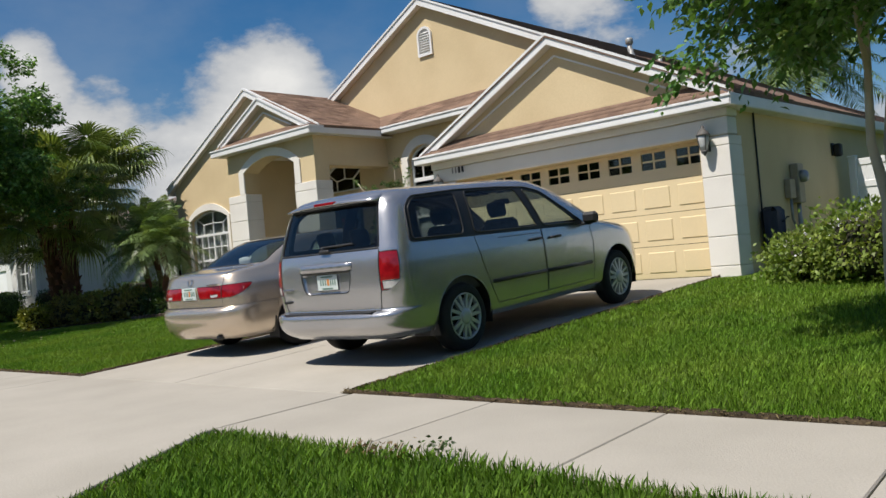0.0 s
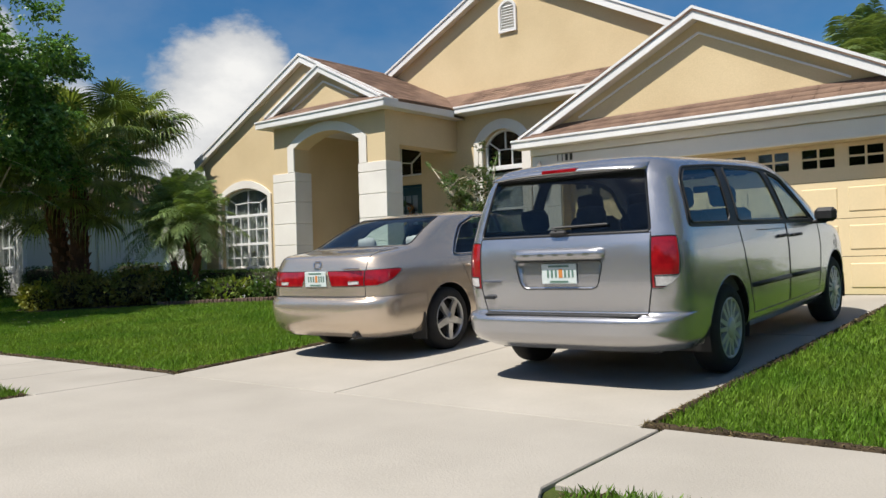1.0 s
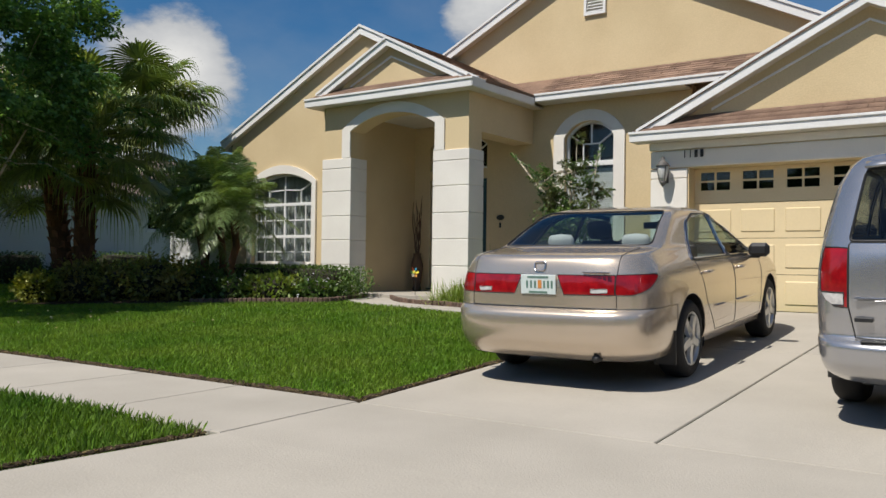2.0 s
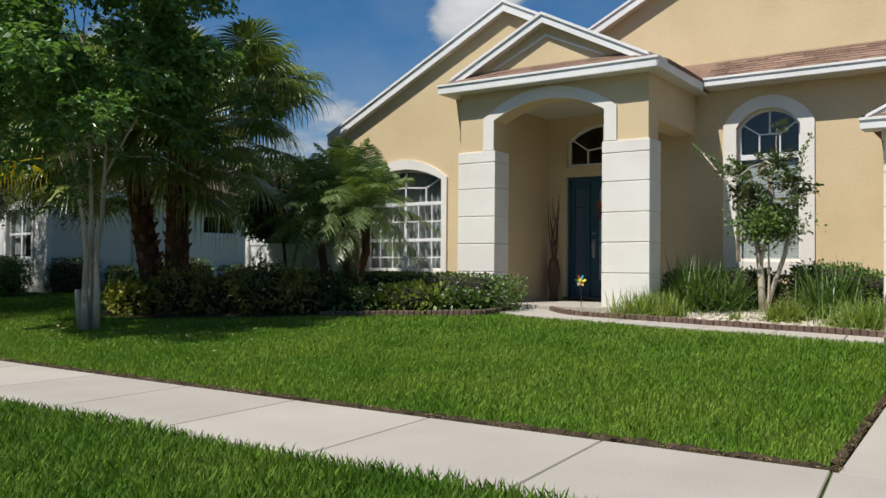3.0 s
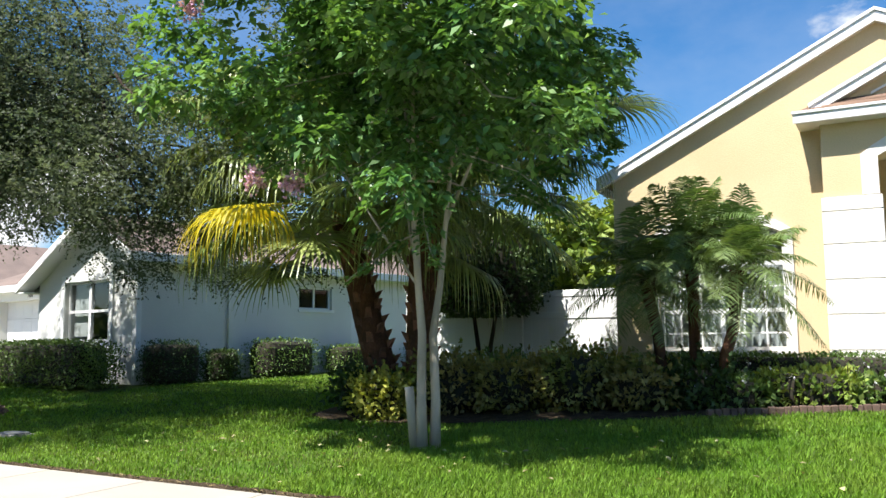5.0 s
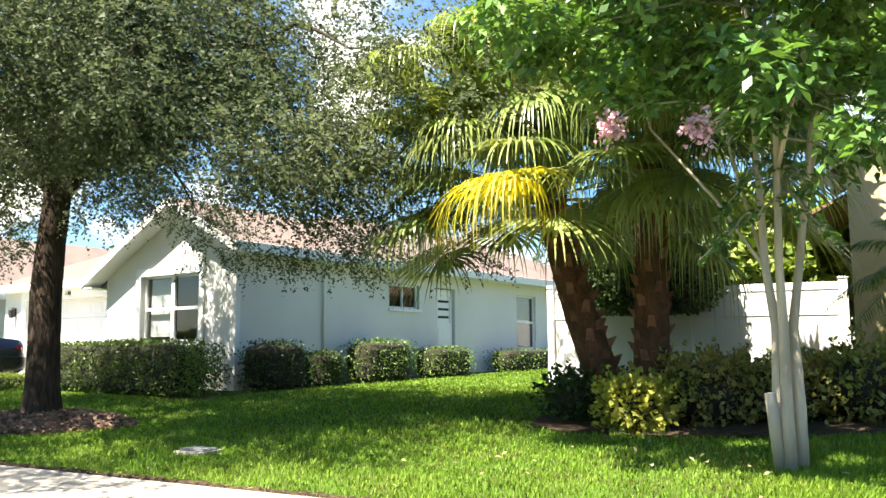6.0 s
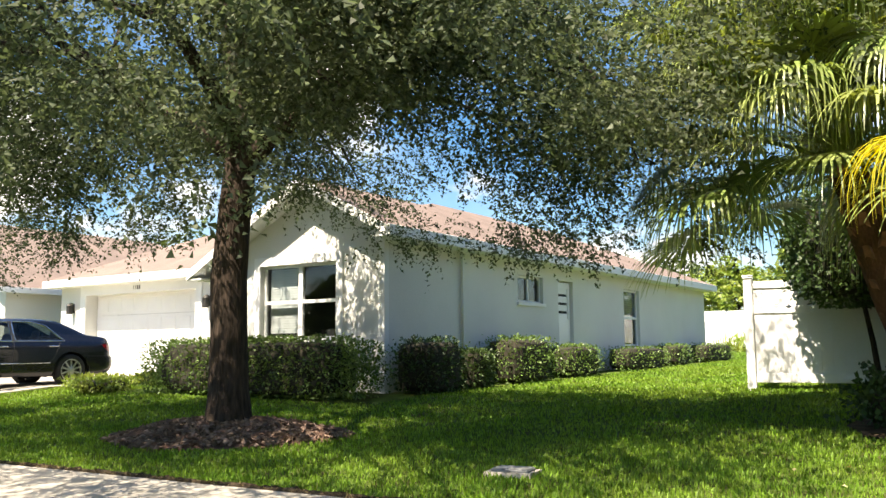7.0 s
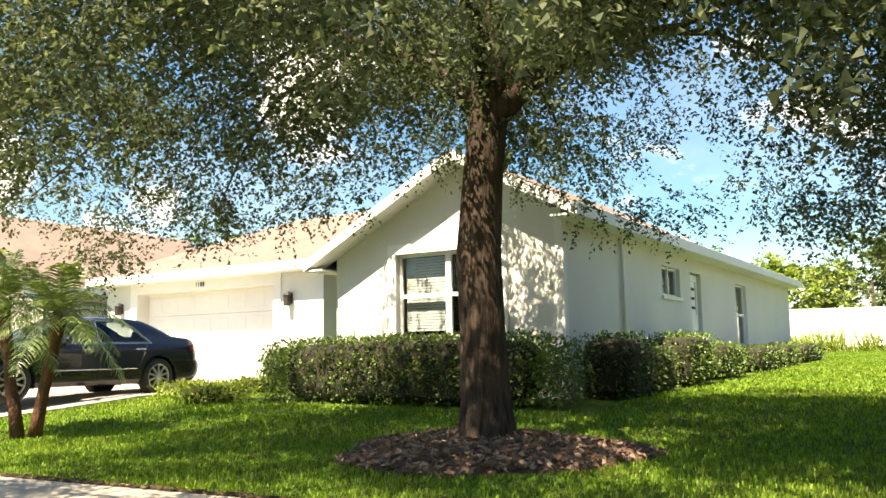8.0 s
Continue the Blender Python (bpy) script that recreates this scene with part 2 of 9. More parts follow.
# ---- building blocks ----
class Build:
    """Collects corners and faces of one mesh."""

    def __init__(self):
        self.v, self.f = [], []

    def add(self, verts, faces):
        k = len(self.v)
        self.v.extend(verts)
        self.f.extend([tuple(i + k for i in f) for f in faces])
        return self

    def box(self, x0, x1, y0, y1, z0, z1, c=0.0, m=None):
        """A box with chamfered edges of width c."""
        x0, x1 = min(x0, x1), max(x0, x1)
        y0, y1 = min(y0, y1), max(y0, y1)
        z0, z1 = min(z0, z1), max(z0, z1)
        c = min(c, 0.45 * min(x1 - x0, y1 - y0, z1 - z0))
        if c <= 0:
            v = [(x, y, z) for x in (x0, x1) for y in (y0, y1) for z in (z0, z1)]
            f = [(0, 1, 3, 2), (4, 6, 7, 5), (0, 4, 5, 1), (2, 3, 7, 6), (0, 2, 6, 4), (1, 5, 7, 3)]
        else:
            v, idx = [], {}
            lo, hi = (x0, y0, z0), (x1, y1, z1)
            for s in range(8):
                b = [(s >> 2) & 1, (s >> 1) & 1, s & 1]
                for axis in range(3):
                    pt = []
                    for a in range(3):
                        q = hi[a] if b[a] else lo[a]
                        if a != axis:
                            q += -c if b[a] else c
                        pt.append(q)
                    idx[s, axis] = len(v)
                    v.append(tuple(pt))
            f = []
            for axis in range(3):
                o = [a for a in range(3) if a != axis]
                for side in (0, 1):
                    ring = []
                    for p, q in ((0, 0), (1, 0), (1, 1), (0, 1)):
                        b = [0, 0, 0]
                        b[axis], b[o[0]], b[o[1]] = side, p, q
                        ring.append(idx[b[0] * 4 + b[1] * 2 + b[2], axis])
                    flip = (side == 1) != (axis == 1)
                    f.append(tuple(ring) if flip else tuple(reversed(ring)))
                for p in (0, 1):
                    for q in (0, 1):
                        b0, b1 = [0, 0, 0], [0, 0, 0]
                        b0[o[0]] = b1[o[0]] = p
                        b0[o[1]] = b1[o[1]] = q
                        b1[axis] = 1
                        s0, s1 = (b[0] * 4 + b[1] * 2 + b[2] for b in (b0, b1))
                        ring = (idx[s0, o[0]], idx[s1, o[0]], idx[s1, o[1]], idx[s0, o[1]])
                        f.append(ring)
            for s in range(8):
                f.append((idx[s, 0], idx[s, 1], idx[s, 2]))
        if m is not None:
            v = [tuple(m @ Vector(p)) for p in v]
        return self.add(v, f)

    def tube(self, pts, radii, n=8, cap=True):
        """A tapered tube along points."""
        pts = [Vector(p) for p in pts]
        if not hasattr(radii, "__len__"):
            radii = [radii] * len(pts)
        v, f, ref = [], [], Vector((0.31, 0.17, 0.93))
        for i, p in enumerate(pts):
            d = (pts[min(i + 1, len(pts) - 1)] - pts[max(i - 1, 0)]).normalized()
            a = d.cross(ref if abs(d.dot(ref)) < 0.95 else Vector((1, 0, 0))).normalized()
            b = d.cross(a)
            for k in range(n):
                w = 2 * math.pi * k / n
                v.append(tuple(p + radii[i] * (math.cos(w) * a + math.sin(w) * b)))
        for i in range(len(pts) - 1):
            for k in range(n):
                f.append((i * n + k, i * n + (k + 1) % n, (i + 1) * n + (k + 1) % n, (i + 1) * n + k))
        if cap:
            f.append(tuple(reversed(range(n))))
            f.append(tuple(range((len(pts) - 1) * n, len(pts) * n)))
        return self.add(v, f)

    def lathe(self, prof, n=24, m=None, close=False):
        """A turned shape: prof is (radius, height) up the z axis."""
        v = [(r * math.cos(2 * math.pi * k / n), r * math.sin(2 * math.pi * k / n), z) for r, z in prof for k in range(n)]
        if m is not None:
            v = [tuple(m @ Vector(p)) for p in v]
        rows = len(prof)
        f = [(i * n + k, i * n + (k + 1) % n, (i + 1) * n + (k + 1) % n, (i + 1) * n + k) for i in range(rows - 1) for k in range(n)]
        if close:
            f += [((rows - 1) * n + k, (rows - 1) * n + (k + 1) % n, (k + 1) % n, k) for k in range(n)]
        else:
            f += [tuple(reversed(range(n))), tuple(range((rows - 1) * n, rows * n))]
        return self.add(v, f)

    def slab(self, outline, holes, depth, m):
        """A flat plate with holes: outlines in (x, y), depth along z, placed by m."""
        bm = bmesh.new()
        edges = []
        for loop in [outline, *holes]:
            vs = [bm.verts.new((p[0], p[1], 0)) for p in loop]
            edges += [bm.edges.new((vs[i], vs[(i + 1) % len(vs)])) for i in range(len(vs))]
        bmesh.ops.triangle_fill(bm, use_beauty=True, use_dissolve=False, edges=edges)
        if bm.faces and sum(f.normal.z for f in bm.faces) > 0:
            bmesh.ops.reverse_faces(bm, faces=bm.faces[:])
        r = bmesh.ops.extrude_face_region(bm, geom=bm.faces[:])
        bmesh.ops.translate(bm, vec=(0, 0, depth), verts=[g for g in r["geom"] if isinstance(g, bmesh.types.BMVert)])
        bmesh.ops.recalc_face_normals(bm, faces=bm.faces[:])
        bm.verts.index_update()
        self.add([tuple(m @ v.co) for v in bm.verts], [tuple(v.index for v in f.verts) for f in bm.faces])
        bm.free()
        return self

    def mesh(self, name, mat, smooth=False):
        me = bpy.data.meshes.new(name)
        me.from_pydata(self.v, [], self.f)
        me.materials.append(mat)
        if smooth:
            me.shade_smooth()
        return me


XZ = Matrix(((1, 0, 0, 0), (0, 0, 1, 0), (0, 1, 0, 0), (0, 0, 0, 1)))  # plate (x, z), depth towards +y


def yz(x):
    """Plate (y, z) standing at x, depth towards -x."""
    return Matrix(((0, 0, -1, x), (1, 0, 0, 0), (0, 1, 0, 0), (0, 0, 0, 1)))


def front(y):
    return Matrix.Translation((0, y, 0)) @ XZ


def link(name, me, parent=None, label=""):
    ob = new(name, me)
    if parent is not None:
        ob.parent = parent
    return tagged(ob, label)


def part(name, b, mat, parent, label="", smooth=False):
    return link(name, b.mesh(name, mat, smooth), parent, label)


def thing(name, label, category, at=(0, 0, 0), group="", kind="", turn=0.0):
    ob = new(name)
    ob.empty_display_size = 0.1
    ob.matrix_world = pose(*at, 0, 0, turn)
    return tagged(ob, label, category, group, kind)


def fast_mesh(name, verts, faces, mat, smooth=False):
    """A mesh from arrays; faces all have the same number of corners."""
    verts, faces = np.asarray(verts, np.float32), np.asarray(faces, np.int32)
    me = bpy.data.meshes.new(name)
    n, k = faces.shape
    me.vertices.add(len(verts))
    me.vertices.foreach_set("co", verts.ravel())
    me.loops.add(n * k)
    me.loops.foreach_set("vertex_index", faces.ravel())
    me.polygons.add(n)
    me.polygons.foreach_set("loop_start", np.arange(0, n * k, k, dtype=np.int32))
    me.polygons.foreach_set("loop_total", np.full(n, k, np.int32))
    me.update(calc_edges=True)
    me.materials.append(mat)
    if smooth:
        me.shade_smooth()
    return me


def arch(x0, x1, z0, spring, top, n=14):
    """Outline of an opening with a segmental arch."""
    h, w = top - spring, (x1 - x0) / 2
    r = (w * w + h * h) / (2 * h)
    cx, cz = (x0 + x1) / 2, top - r
    a = math.asin(min(1, w / r))
    return [(x0, z0), (x1, z0)] + [(cx + r * math.sin(a - 2 * a * i / n), cz + r * math.cos(a - 2 * a * i / n)) for i in range(n + 1)]


# ---- ground ----
def far_edge(x):
    return 6.13 + 0.0029 * np.maximum(0.0, -18.0 - x) ** 2


def near_edge(x):
    return far_edge(x) - 1.40


def ground_z(x, y):
    x, y = np.asarray(x, float), np.asarray(y, float)
    yf = far_edge(np.maximum(x, -45))
    s = np.clip((-22.0 - x) / 7.0, 0, 1)
    top = 0.44 - 0.10 * s
    u = np.clip((y - yf) / np.maximum(13.5 - yf, 1.0), 0, 1)
    z = top * u ** (1.0 + 0.35 * s)
    z = z + 0.018 * np.clip(y - 13.5, 0, 36)
    d = np.clip((near_edge(np.maximum(x, -45)) - y) / 2.1, 0, 1)
    z = z - 0.10 * d
    back = np.clip((-6.5 - y) / 30, 0, 1)
    return z + 0.1 * back


def build_ground():
    xs = np.concatenate([np.linspace(-900, -72, 14), np.arange(-70, 22, 0.8), np.linspace(24, 900, 14)])
    ys = np.concatenate([np.linspace(-700, -16, 12), np.arange(-14, 50, 0.5), np.linspace(52, 900, 16)])
    X, Y = np.meshgrid(xs, ys)
    Z = ground_z(X, Y) - 0.012
    Z = np.where((Y < 2.35) & (Y > -5.6), Z - 0.05, Z)
    v = np.stack([X, Y, Z], -1).reshape(-1, 3)
    n = len(xs)
    i = (np.arange(len(ys) - 1)[:, None] * n + np.arange(n - 1)[None, :]).ravel()
    ob = link("ground", fast_mesh("ground", v, np.stack([i, i + 1, i + n + 1, i + n], 1), SOIL, True))
    tagged(ob, "green turf ground rising gently from the pavement to the houses", "ground", kind="structure")


build_ground()


def road_y(x):
    return far_edge(x) - 6.13


def build_road():
    xs = np.linspace(-80, 40, 61)
    for name, lo, hi, z0, z1, mat, label in (("road", -5.4, 2.25, -0.4, -0.14, ASPHALT, "grey asphalt residential road"), ("kerb", 2.25, 2.55, -0.4, -0.085, CONCRETE, "pale concrete kerb along the road")):
        b = Build()
        for a, c in zip(xs[:-1], xs[1:]):
            pa, pc = float(road_y(max(a, -45))), float(road_y(max(c, -45)))
            v = [(a, lo + pa, z1), (c, lo + pc, z1), (c, hi + pc, z1), (a, hi + pa, z1), (a, lo + pa, z0), (c, lo + pc, z0), (c, hi + pc, z0), (a, hi + pa, z0)]
            b.add(v, [(0, 1, 2, 3), (4, 7, 6, 5), (0, 4, 5, 1), (3, 2, 6, 7)])
        tagged(part(name, b, mat, None), label, name, kind="structure")


build_road()


def unit(a):
    return a / np.maximum(np.linalg.norm(a, axis=-1, keepdims=True), 1e-9)


def paving(name, label, cells, mat=CONCRETE, lift=0.012, joint=0.010):
    """A pavement whose slabs are pieces of their own, following the ground. Each cell is four corners, or a left and a right edge line of three points."""
    base = thing(name, label, name.split("_")[0], kind="structure")
    for cell in cells:
        lines = [np.array(e, float) for e in (cell if len(cell) == 2 else ((cell[0], cell[3]), (cell[1], cell[2])))]
        size = max(np.linalg.norm(lines[0][-1] - lines[0][0]), np.linalg.norm(lines[1][0] - lines[0][0]))
        n = 2 * max(1, min(4, int(size / 1.4)))
        T = np.linspace(0, 1, n + 1)
        E = [np.stack([np.interp(T, np.linspace(0, 1, len(e)), e[:, q]) for q in (0, 1)], 1) for e in lines]
        G = E[0][:, None, :] * (1 - T)[None, :, None] + E[1][:, None, :] * T[None, :, None]

        def inset(d):
            g = G.copy()
            g[:, 0] += d * unit(G[:, -1] - G[:, 0])
            g[:, -1] -= d * unit(G[:, -1] - G[:, 0])
            g[0] += d * unit(G[-1] - G[0])
            g[-1] -= d * unit(G[-1] - G[0])
            return g

        v, f = [], []
        for d, dz in ((joint * 0.5, -0.1), (joint * 0.5, -0.008), (joint * 0.5 + 0.006, 0.0)):
            for p in inset(d).reshape(-1, 2):
                v.append((p[0], p[1], float(ground_z(p[0], p[1])) + lift + dz))
        m = (n + 1) ** 2
        for j in range(n):
            for i in range(n):
                a = 2 * m + j * (n + 1) + i
                f.append((a, a + 1, a + n + 2, a + n + 1))
        rim = [i for i in range(n + 1)] + [j * (n + 1) + n for j in range(1, n + 1)] + [n * (n + 1) + i for i in range(n - 1, -1, -1)] + [j * (n + 1) for j in range(n - 1, 0, -1)]
        for k in range(2):
            for a, bb in zip(rim, rim[1:] + rim[:1]):
                f.append((k * m + a, k * m + bb, (k + 1) * m + bb, (k + 1) * m + a))
        part("slab", Build().add(v, f), mat, base)
    return base


def q4(x0, x1, y0, y1):
    return [(x0, y0), (x1, y0), (x1, y1), (x0, y1)]


DRIVE_L, DRIVE_R = -13.40, -8.41
walk_cells = []
right_joints = [-8.275, -6.78, -5.42] + [-5.42 + 1.36 * k for k in range(1, 14)]
left_joints = [DRIVE_L - 0.03 - 1.31 * k for k in range(0, 34)]
SKEW = 0.12
for a, c in list(zip(right_joints, right_joints[1:])) + [(c, a) for a, c in zip(left_joints, left_joints[1:])]:
    walk_cells.append([(a + SKEW, near_edge(a)), (c + SKEW, near_edge(c)), (c, far_edge(c)), (a, far_edge(a))])
paving("pavement", "pale concrete pavement slabs with dark joints beside the grass", walk_cells)
MID = -11.1
drive_cells = [q4(DRIVE_L, MID, 9.9, 13.50), q4(MID, DRIVE_R, 9.9, 13.50), q4(DRIVE_L, MID, 6.10, 9.9), q4(MID, DRIVE_R, 6.10, 9.9),
               [[(DRIVE_L - 0.5, 2.56), (DRIVE_L + 0.095, 4.73), (DRIVE_L - 0.025, 6.10)], [(-7.05, 2.56), (-8.165, 4.66), (-8.285, 6.10)]]]
paving("driveway", "pale concrete driveway slabs rising to the garage", drive_cells, joint=0.016)


# ---- the tan house ----
house = thing("house", "tan stucco single-storey house with white trim and brown shingle roof", "house", (-16.0, 13.5, 0.4))
house_m = house.matrix_world.inverted()


def hp(name, b, mat, label="", parent=None, smooth=False):
    """A part of the tan house, built in world coordinates."""
    ob = part(name, b, mat, parent or house, label, smooth)
    if parent is None:
        ob.matrix_parent_inverse = house_m
    return ob


GX0, GX1, GY = -14.05, -8.15, 13.58      # garage front
PX0, PX1, PY = -20.39, -17.10, 13.11     # portico front
EY = 15.30                               # entry wall
WY = 13.36                               # left wing wall
WX0 = -23.30
BACK = 28.5


def walls():
    hp("wall", Build().slab([(GX0, 0.2), (GX1, 0.2), (GX1, 3.05), (GX0, 3.05)], [[(-13.50, 0.25), (-8.60, 0.25), (-8.60, 2.52), (-13.50, 2.52)]], 0.34, front(GY)), STUCCO, "white-trimmed tan garage front wall")
    hp("wall", Build().slab([(GY + 0.2, 0.2), (BACK, 0.2), (BACK, 3.05), (GY + 0.2, 3.05)], [], 0.2, yz(GX1)), STUCCO)
    hp("wall", Build().slab([(GY + 0.2, 0.2), (EY + 0.2, 0.2), (EY + 0.2, 4.0), (GY + 0.2, 3.05)], [], 0.2, yz(GX0 + 0.2)), STUCCO)
    # entry wall with front door, transom and tall window
    hp("wall", Build().slab([(-20.2, 0.2), (GX0, 0.2), (GX0, 4.12), (-20.2, 4.12)],
                            [[(-19.50, 0.5), (-18.12, 0.5), (-18.12, 2.76), (-19.50, 2.76)], arch(-19.50, -18.12, 2.95, 3.42, 3.70), arch(-16.43, -15.45, 1.22, 3.40, 3.69)], 0.2, front(EY)), STUCCO)
    # left wing
    hp("wall", Build().slab([(WX0, 0.2), (PX0 + 0.02, 0.2), (PX0 + 0.02, 4.05), (-17.15, 4.05), (-17.15, 4.19), (-19.66, 5.42), (WX0, 3.60)], [arch(-22.66, -20.93, 1.02, 2.62, 2.84)], 0.2, front(WY)), STUCCO)
    hp("wall", Build().slab([(WY + 0.2, 0.2), (BACK, 0.2), (BACK, 3.45), (WY + 0.2, 3.45)], [], 0.2, yz(WX0 + 0.2)), STUCCO)
    hp("wall", Build().slab([(WX0, 0.2), (GX1, 0.2), (GX1, 3.05), (WX0, 3.05)], [], 0.2, front(BACK - 0.2)), STUCCO)
    # portico
    hp("portico_wall", Build().slab([(PX0, 0.45), (-19.73, 0.45)] + list(reversed(arch(-19.73, -17.79, 0.45, 3.50, 3.765)[2:])) + [(-17.79, 0.45), (PX1, 0.45), (PX1, 4.02), (PX0, 4.02)], [], 0.40, front(PY)), STUCCO, "tan stucco arched portico front")
    hp("portico_wall", Build().slab([(PY + 0.40, 0.45), (EY, 0.45), (EY, 4.02), (PY + 0.40, 4.02)], [], 0.5, yz(PX0 + 0.5)), STUCCO)
    hp("portico_wall", Build().slab([(PY + 0.40, 3.34), (EY, 3.34), (EY, 4.02), (PY + 0.40, 4.02)], [], 0.42, yz(PX1 - 0.002)), STUCCO, "tan stucco side header of the portico")
    hp("portico_ceiling", Build().box(PX0 + 0.5, PX1 - 0.42, PY + 0.40, EY, 3.86, 3.98), SOFFIT)
    # upper gable
    hp("gable_wall", Build().slab([(-22.0, 4.10), (-10.2, 4.10), (-16.1, 7.05)], [], 0.2, front(15.86)), STUCCO, "tan stucco upper gable wall")
    # garage and portico gable triangles
    hp("gable_wall", Build().slab([(-14.1, 3.05), (-8.1, 3.05), (-8.1, 3.15), (-11.1, 4.63), (-14.1, 3.14)], [], 0.15, front(13.66)), STUCCO, "tan stucco gable panel over the garage")
    hp("gable_wall", Build().slab([(-20.5, 4.10), (-17.05, 4.10), (-17.05, 4.17), (-18.8, 5.03), (-20.5, 4.20)], [], 0.12, front(13.13)), STUCCO, "tan stucco gable panel over the portico")


walls()


def rake(b, xa, za, xb, zb, y0, y1, up, down):
    """A sloping board between two points, seen from the front."""
    b.add([(xa, y0, za - down), (xb, y0, zb - down), (xb, y0, zb + up), (xa, y0, za + up), (xa, y1, za - down), (xb, y1, zb - down), (xb, y1, zb + up), (xa, y1, za + up)],
          [(0, 1, 2, 3), (7, 6, 5, 4), (0, 4, 5, 1), (1, 5, 6, 2), (2, 6, 7, 3), (3, 7, 4, 0)])


def gable_trim(xl, xr, zl, zr, xp, zp, y, yback, wide=0.16):
    """Barge boards, boxed soffit and a thin panel moulding of one gable."""
    for xa, za in ((xl, zl), (xr, zr)):
        b = Build()
        rake(b, xa, za, xp, zp, y, y + 0.03, 0.0, wide)
        hp("barge_board", b, PAINT_WHITE, "white painted barge board")
        b = Build()
        rake(b, xa, za - wide + 0.03, xp, zp - wide + 0.03, y + 0.03, yback, 0.0, 0.02)
        hp("rake_soffit", b, SOFFIT)
        b = Build()
        rake(b, xa, za + 0.035, xp, zp + 0.035, y - 0.025, y + 0.06, 0.0, 0.045)
        hp("drip_edge", b, PAINT_WHITE)


def roofs():
    def sheet(pts, th=0.05, mat=SHINGLE_JOINED):
        b = Build()
        n = len(pts)
        b.add(list(pts) + [(p[0], p[1], p[2] - th) for p in pts], [tuple(range(n)), tuple(reversed(range(n, 2 * n)))] + [(i, i + n, (i + 1) % n + n, (i + 1) % n) for i in range(n)])
        return hp("roof", b, mat)

    # garage gable: ridge along y
    sheet([(-14.32, 13.42, 3.10), (-11.1, 13.42, 4.71), (-11.1, 19.5, 4.71), (-14.32, 19.5, 3.10)])
    sheet([(-11.1, 13.42, 4.71), (-7.93, 13.42, 3.14), (-7.93, 19.5, 3.14), (-11.1, 19.5, 4.71)])
    # pent strip over the garage door, portico and entry
    sheet([(-14.30, 13.31, 3.04), (-7.93, 13.31, 3.065), (-8.45, 13.70, 3.335), (-13.78, 13.70, 3.32)])
    sheet([(-20.68, 12.87, 4.135), (-16.88, 12.87, 4.135), (-17.25, 13.16, 4.335), (-20.32, 13.16, 4.335)])
    sheet([(-16.90, 14.93, 4.185), (-11.6, 14.93, 4.185), (-11.6, 15.90, 4.69), (-17.9, 15.90, 4.69)])
    # left wing and portico body
    sheet([(-23.50, 13.25, 3.58), (-19.66, 13.25, 5.50), (-19.66, 16.2, 5.50), (-23.50, 16.2, 3.58)])
    sheet([(-19.66, 13.25, 5.50), (-16.86, 13.25, 4.16), (-16.86, 14.95, 4.18), (-17.9, 15.95, 4.70), (-19.66, 16.2, 5.50)])
    sheet([(-20.52, 12.98, 4.23), (-18.8, 12.98, 5.09), (-18.8, 14.2, 5.09), (-20.52, 14.2, 4.23)])
    sheet([(-18.8, 12.98, 5.09), (-17.02, 12.98, 4.20), (-17.02, 14.2, 4.20), (-18.8, 14.2, 5.09)])
    # main roof
    sheet([(-24.0, 15.72, 3.16), (-16.1, 15.72, 7.12), (-16.1, BACK + 0.4, 7.12), (-24.0, BACK + 0.4, 3.16)])
    sheet([(-16.1, 15.72, 7.12), (-8.0, 15.72, 3.06), (-8.0, BACK + 0.4, 3.06), (-16.1, BACK + 0.4, 7.12)])
    # fascias
    for x0, x1, y, z0, z1 in ((-14.32, -7.93, 13.29, 2.92, 3.055), (-20.69, -16.87, 12.85, 3.99, 4.135), (-16.86, -12.0, 14.91, 4.06, 4.185)):
        hp("fascia", Build().box(x0, x1, y, y + 0.025, z0, z1, 0.004), PAINT_WHITE, "white painted fascia board")
        hp("drip_edge", Build().box(x0 - 0.01, x1 + 0.01, y - 0.02, y + 0.05, z1 - 0.025, z1 + 0.012, 0.004), PAINT_WHITE)
    hp("fascia", Build().box(-16.89, -16.865, 12.85, 14.935, 3.995, 4.155, 0.004), PAINT_WHITE)
    hp("fascia", Build().box(-7.95, -7.925, 13.29, BACK, 2.91, 3.08, 0.004), PAINT_WHITE)
    hp("fascia", Build().box(-23.53, -23.50, 13.25, 16.2, 3.40, 3.56, 0.004), PAINT_WHITE)
    # soffits
    hp("soffit", Build().box(-14.30, -7.95, 13.315, GY - 0.002, 2.915, 2.94), SOFFIT)
    hp("soffit", Build().box(GX1 + 0.002, -7.95, GY, BACK, 2.90, 2.925), SOFFIT)
    hp("soffit", Build().box(-20.66, -16.89, 12.875, PY - 0.002, 3.985, 4.01), SOFFIT)
    hp("soffit", Build().box(PX1 + 0.002, -16.89, PY, EY, 3.985, 4.01), SOFFIT)
    hp("soffit", Build().box(-20.66, PX0 - 0.002, PY, WY - 0.002, 3.985, 4.01), SOFFIT)
    hp("soffit", Build().box(-16.87, -14.06, 14.935, EY - 0.002, 4.05, 4.075), SOFFIT)
    gable_trim(-14.27, -7.98, 3.09, 3.145, -11.1, 4.70, 13.44, 13.66)
    gable_trim(-20.50, -17.04, 4.225, 4.20, -18.8, 5.08, 12.97, 13.13, 0.13)
    gable_trim(-23.51, -17.0, 3.56, 4.19, -19.66, 5.49, 13.23, 13.36, 0.15)
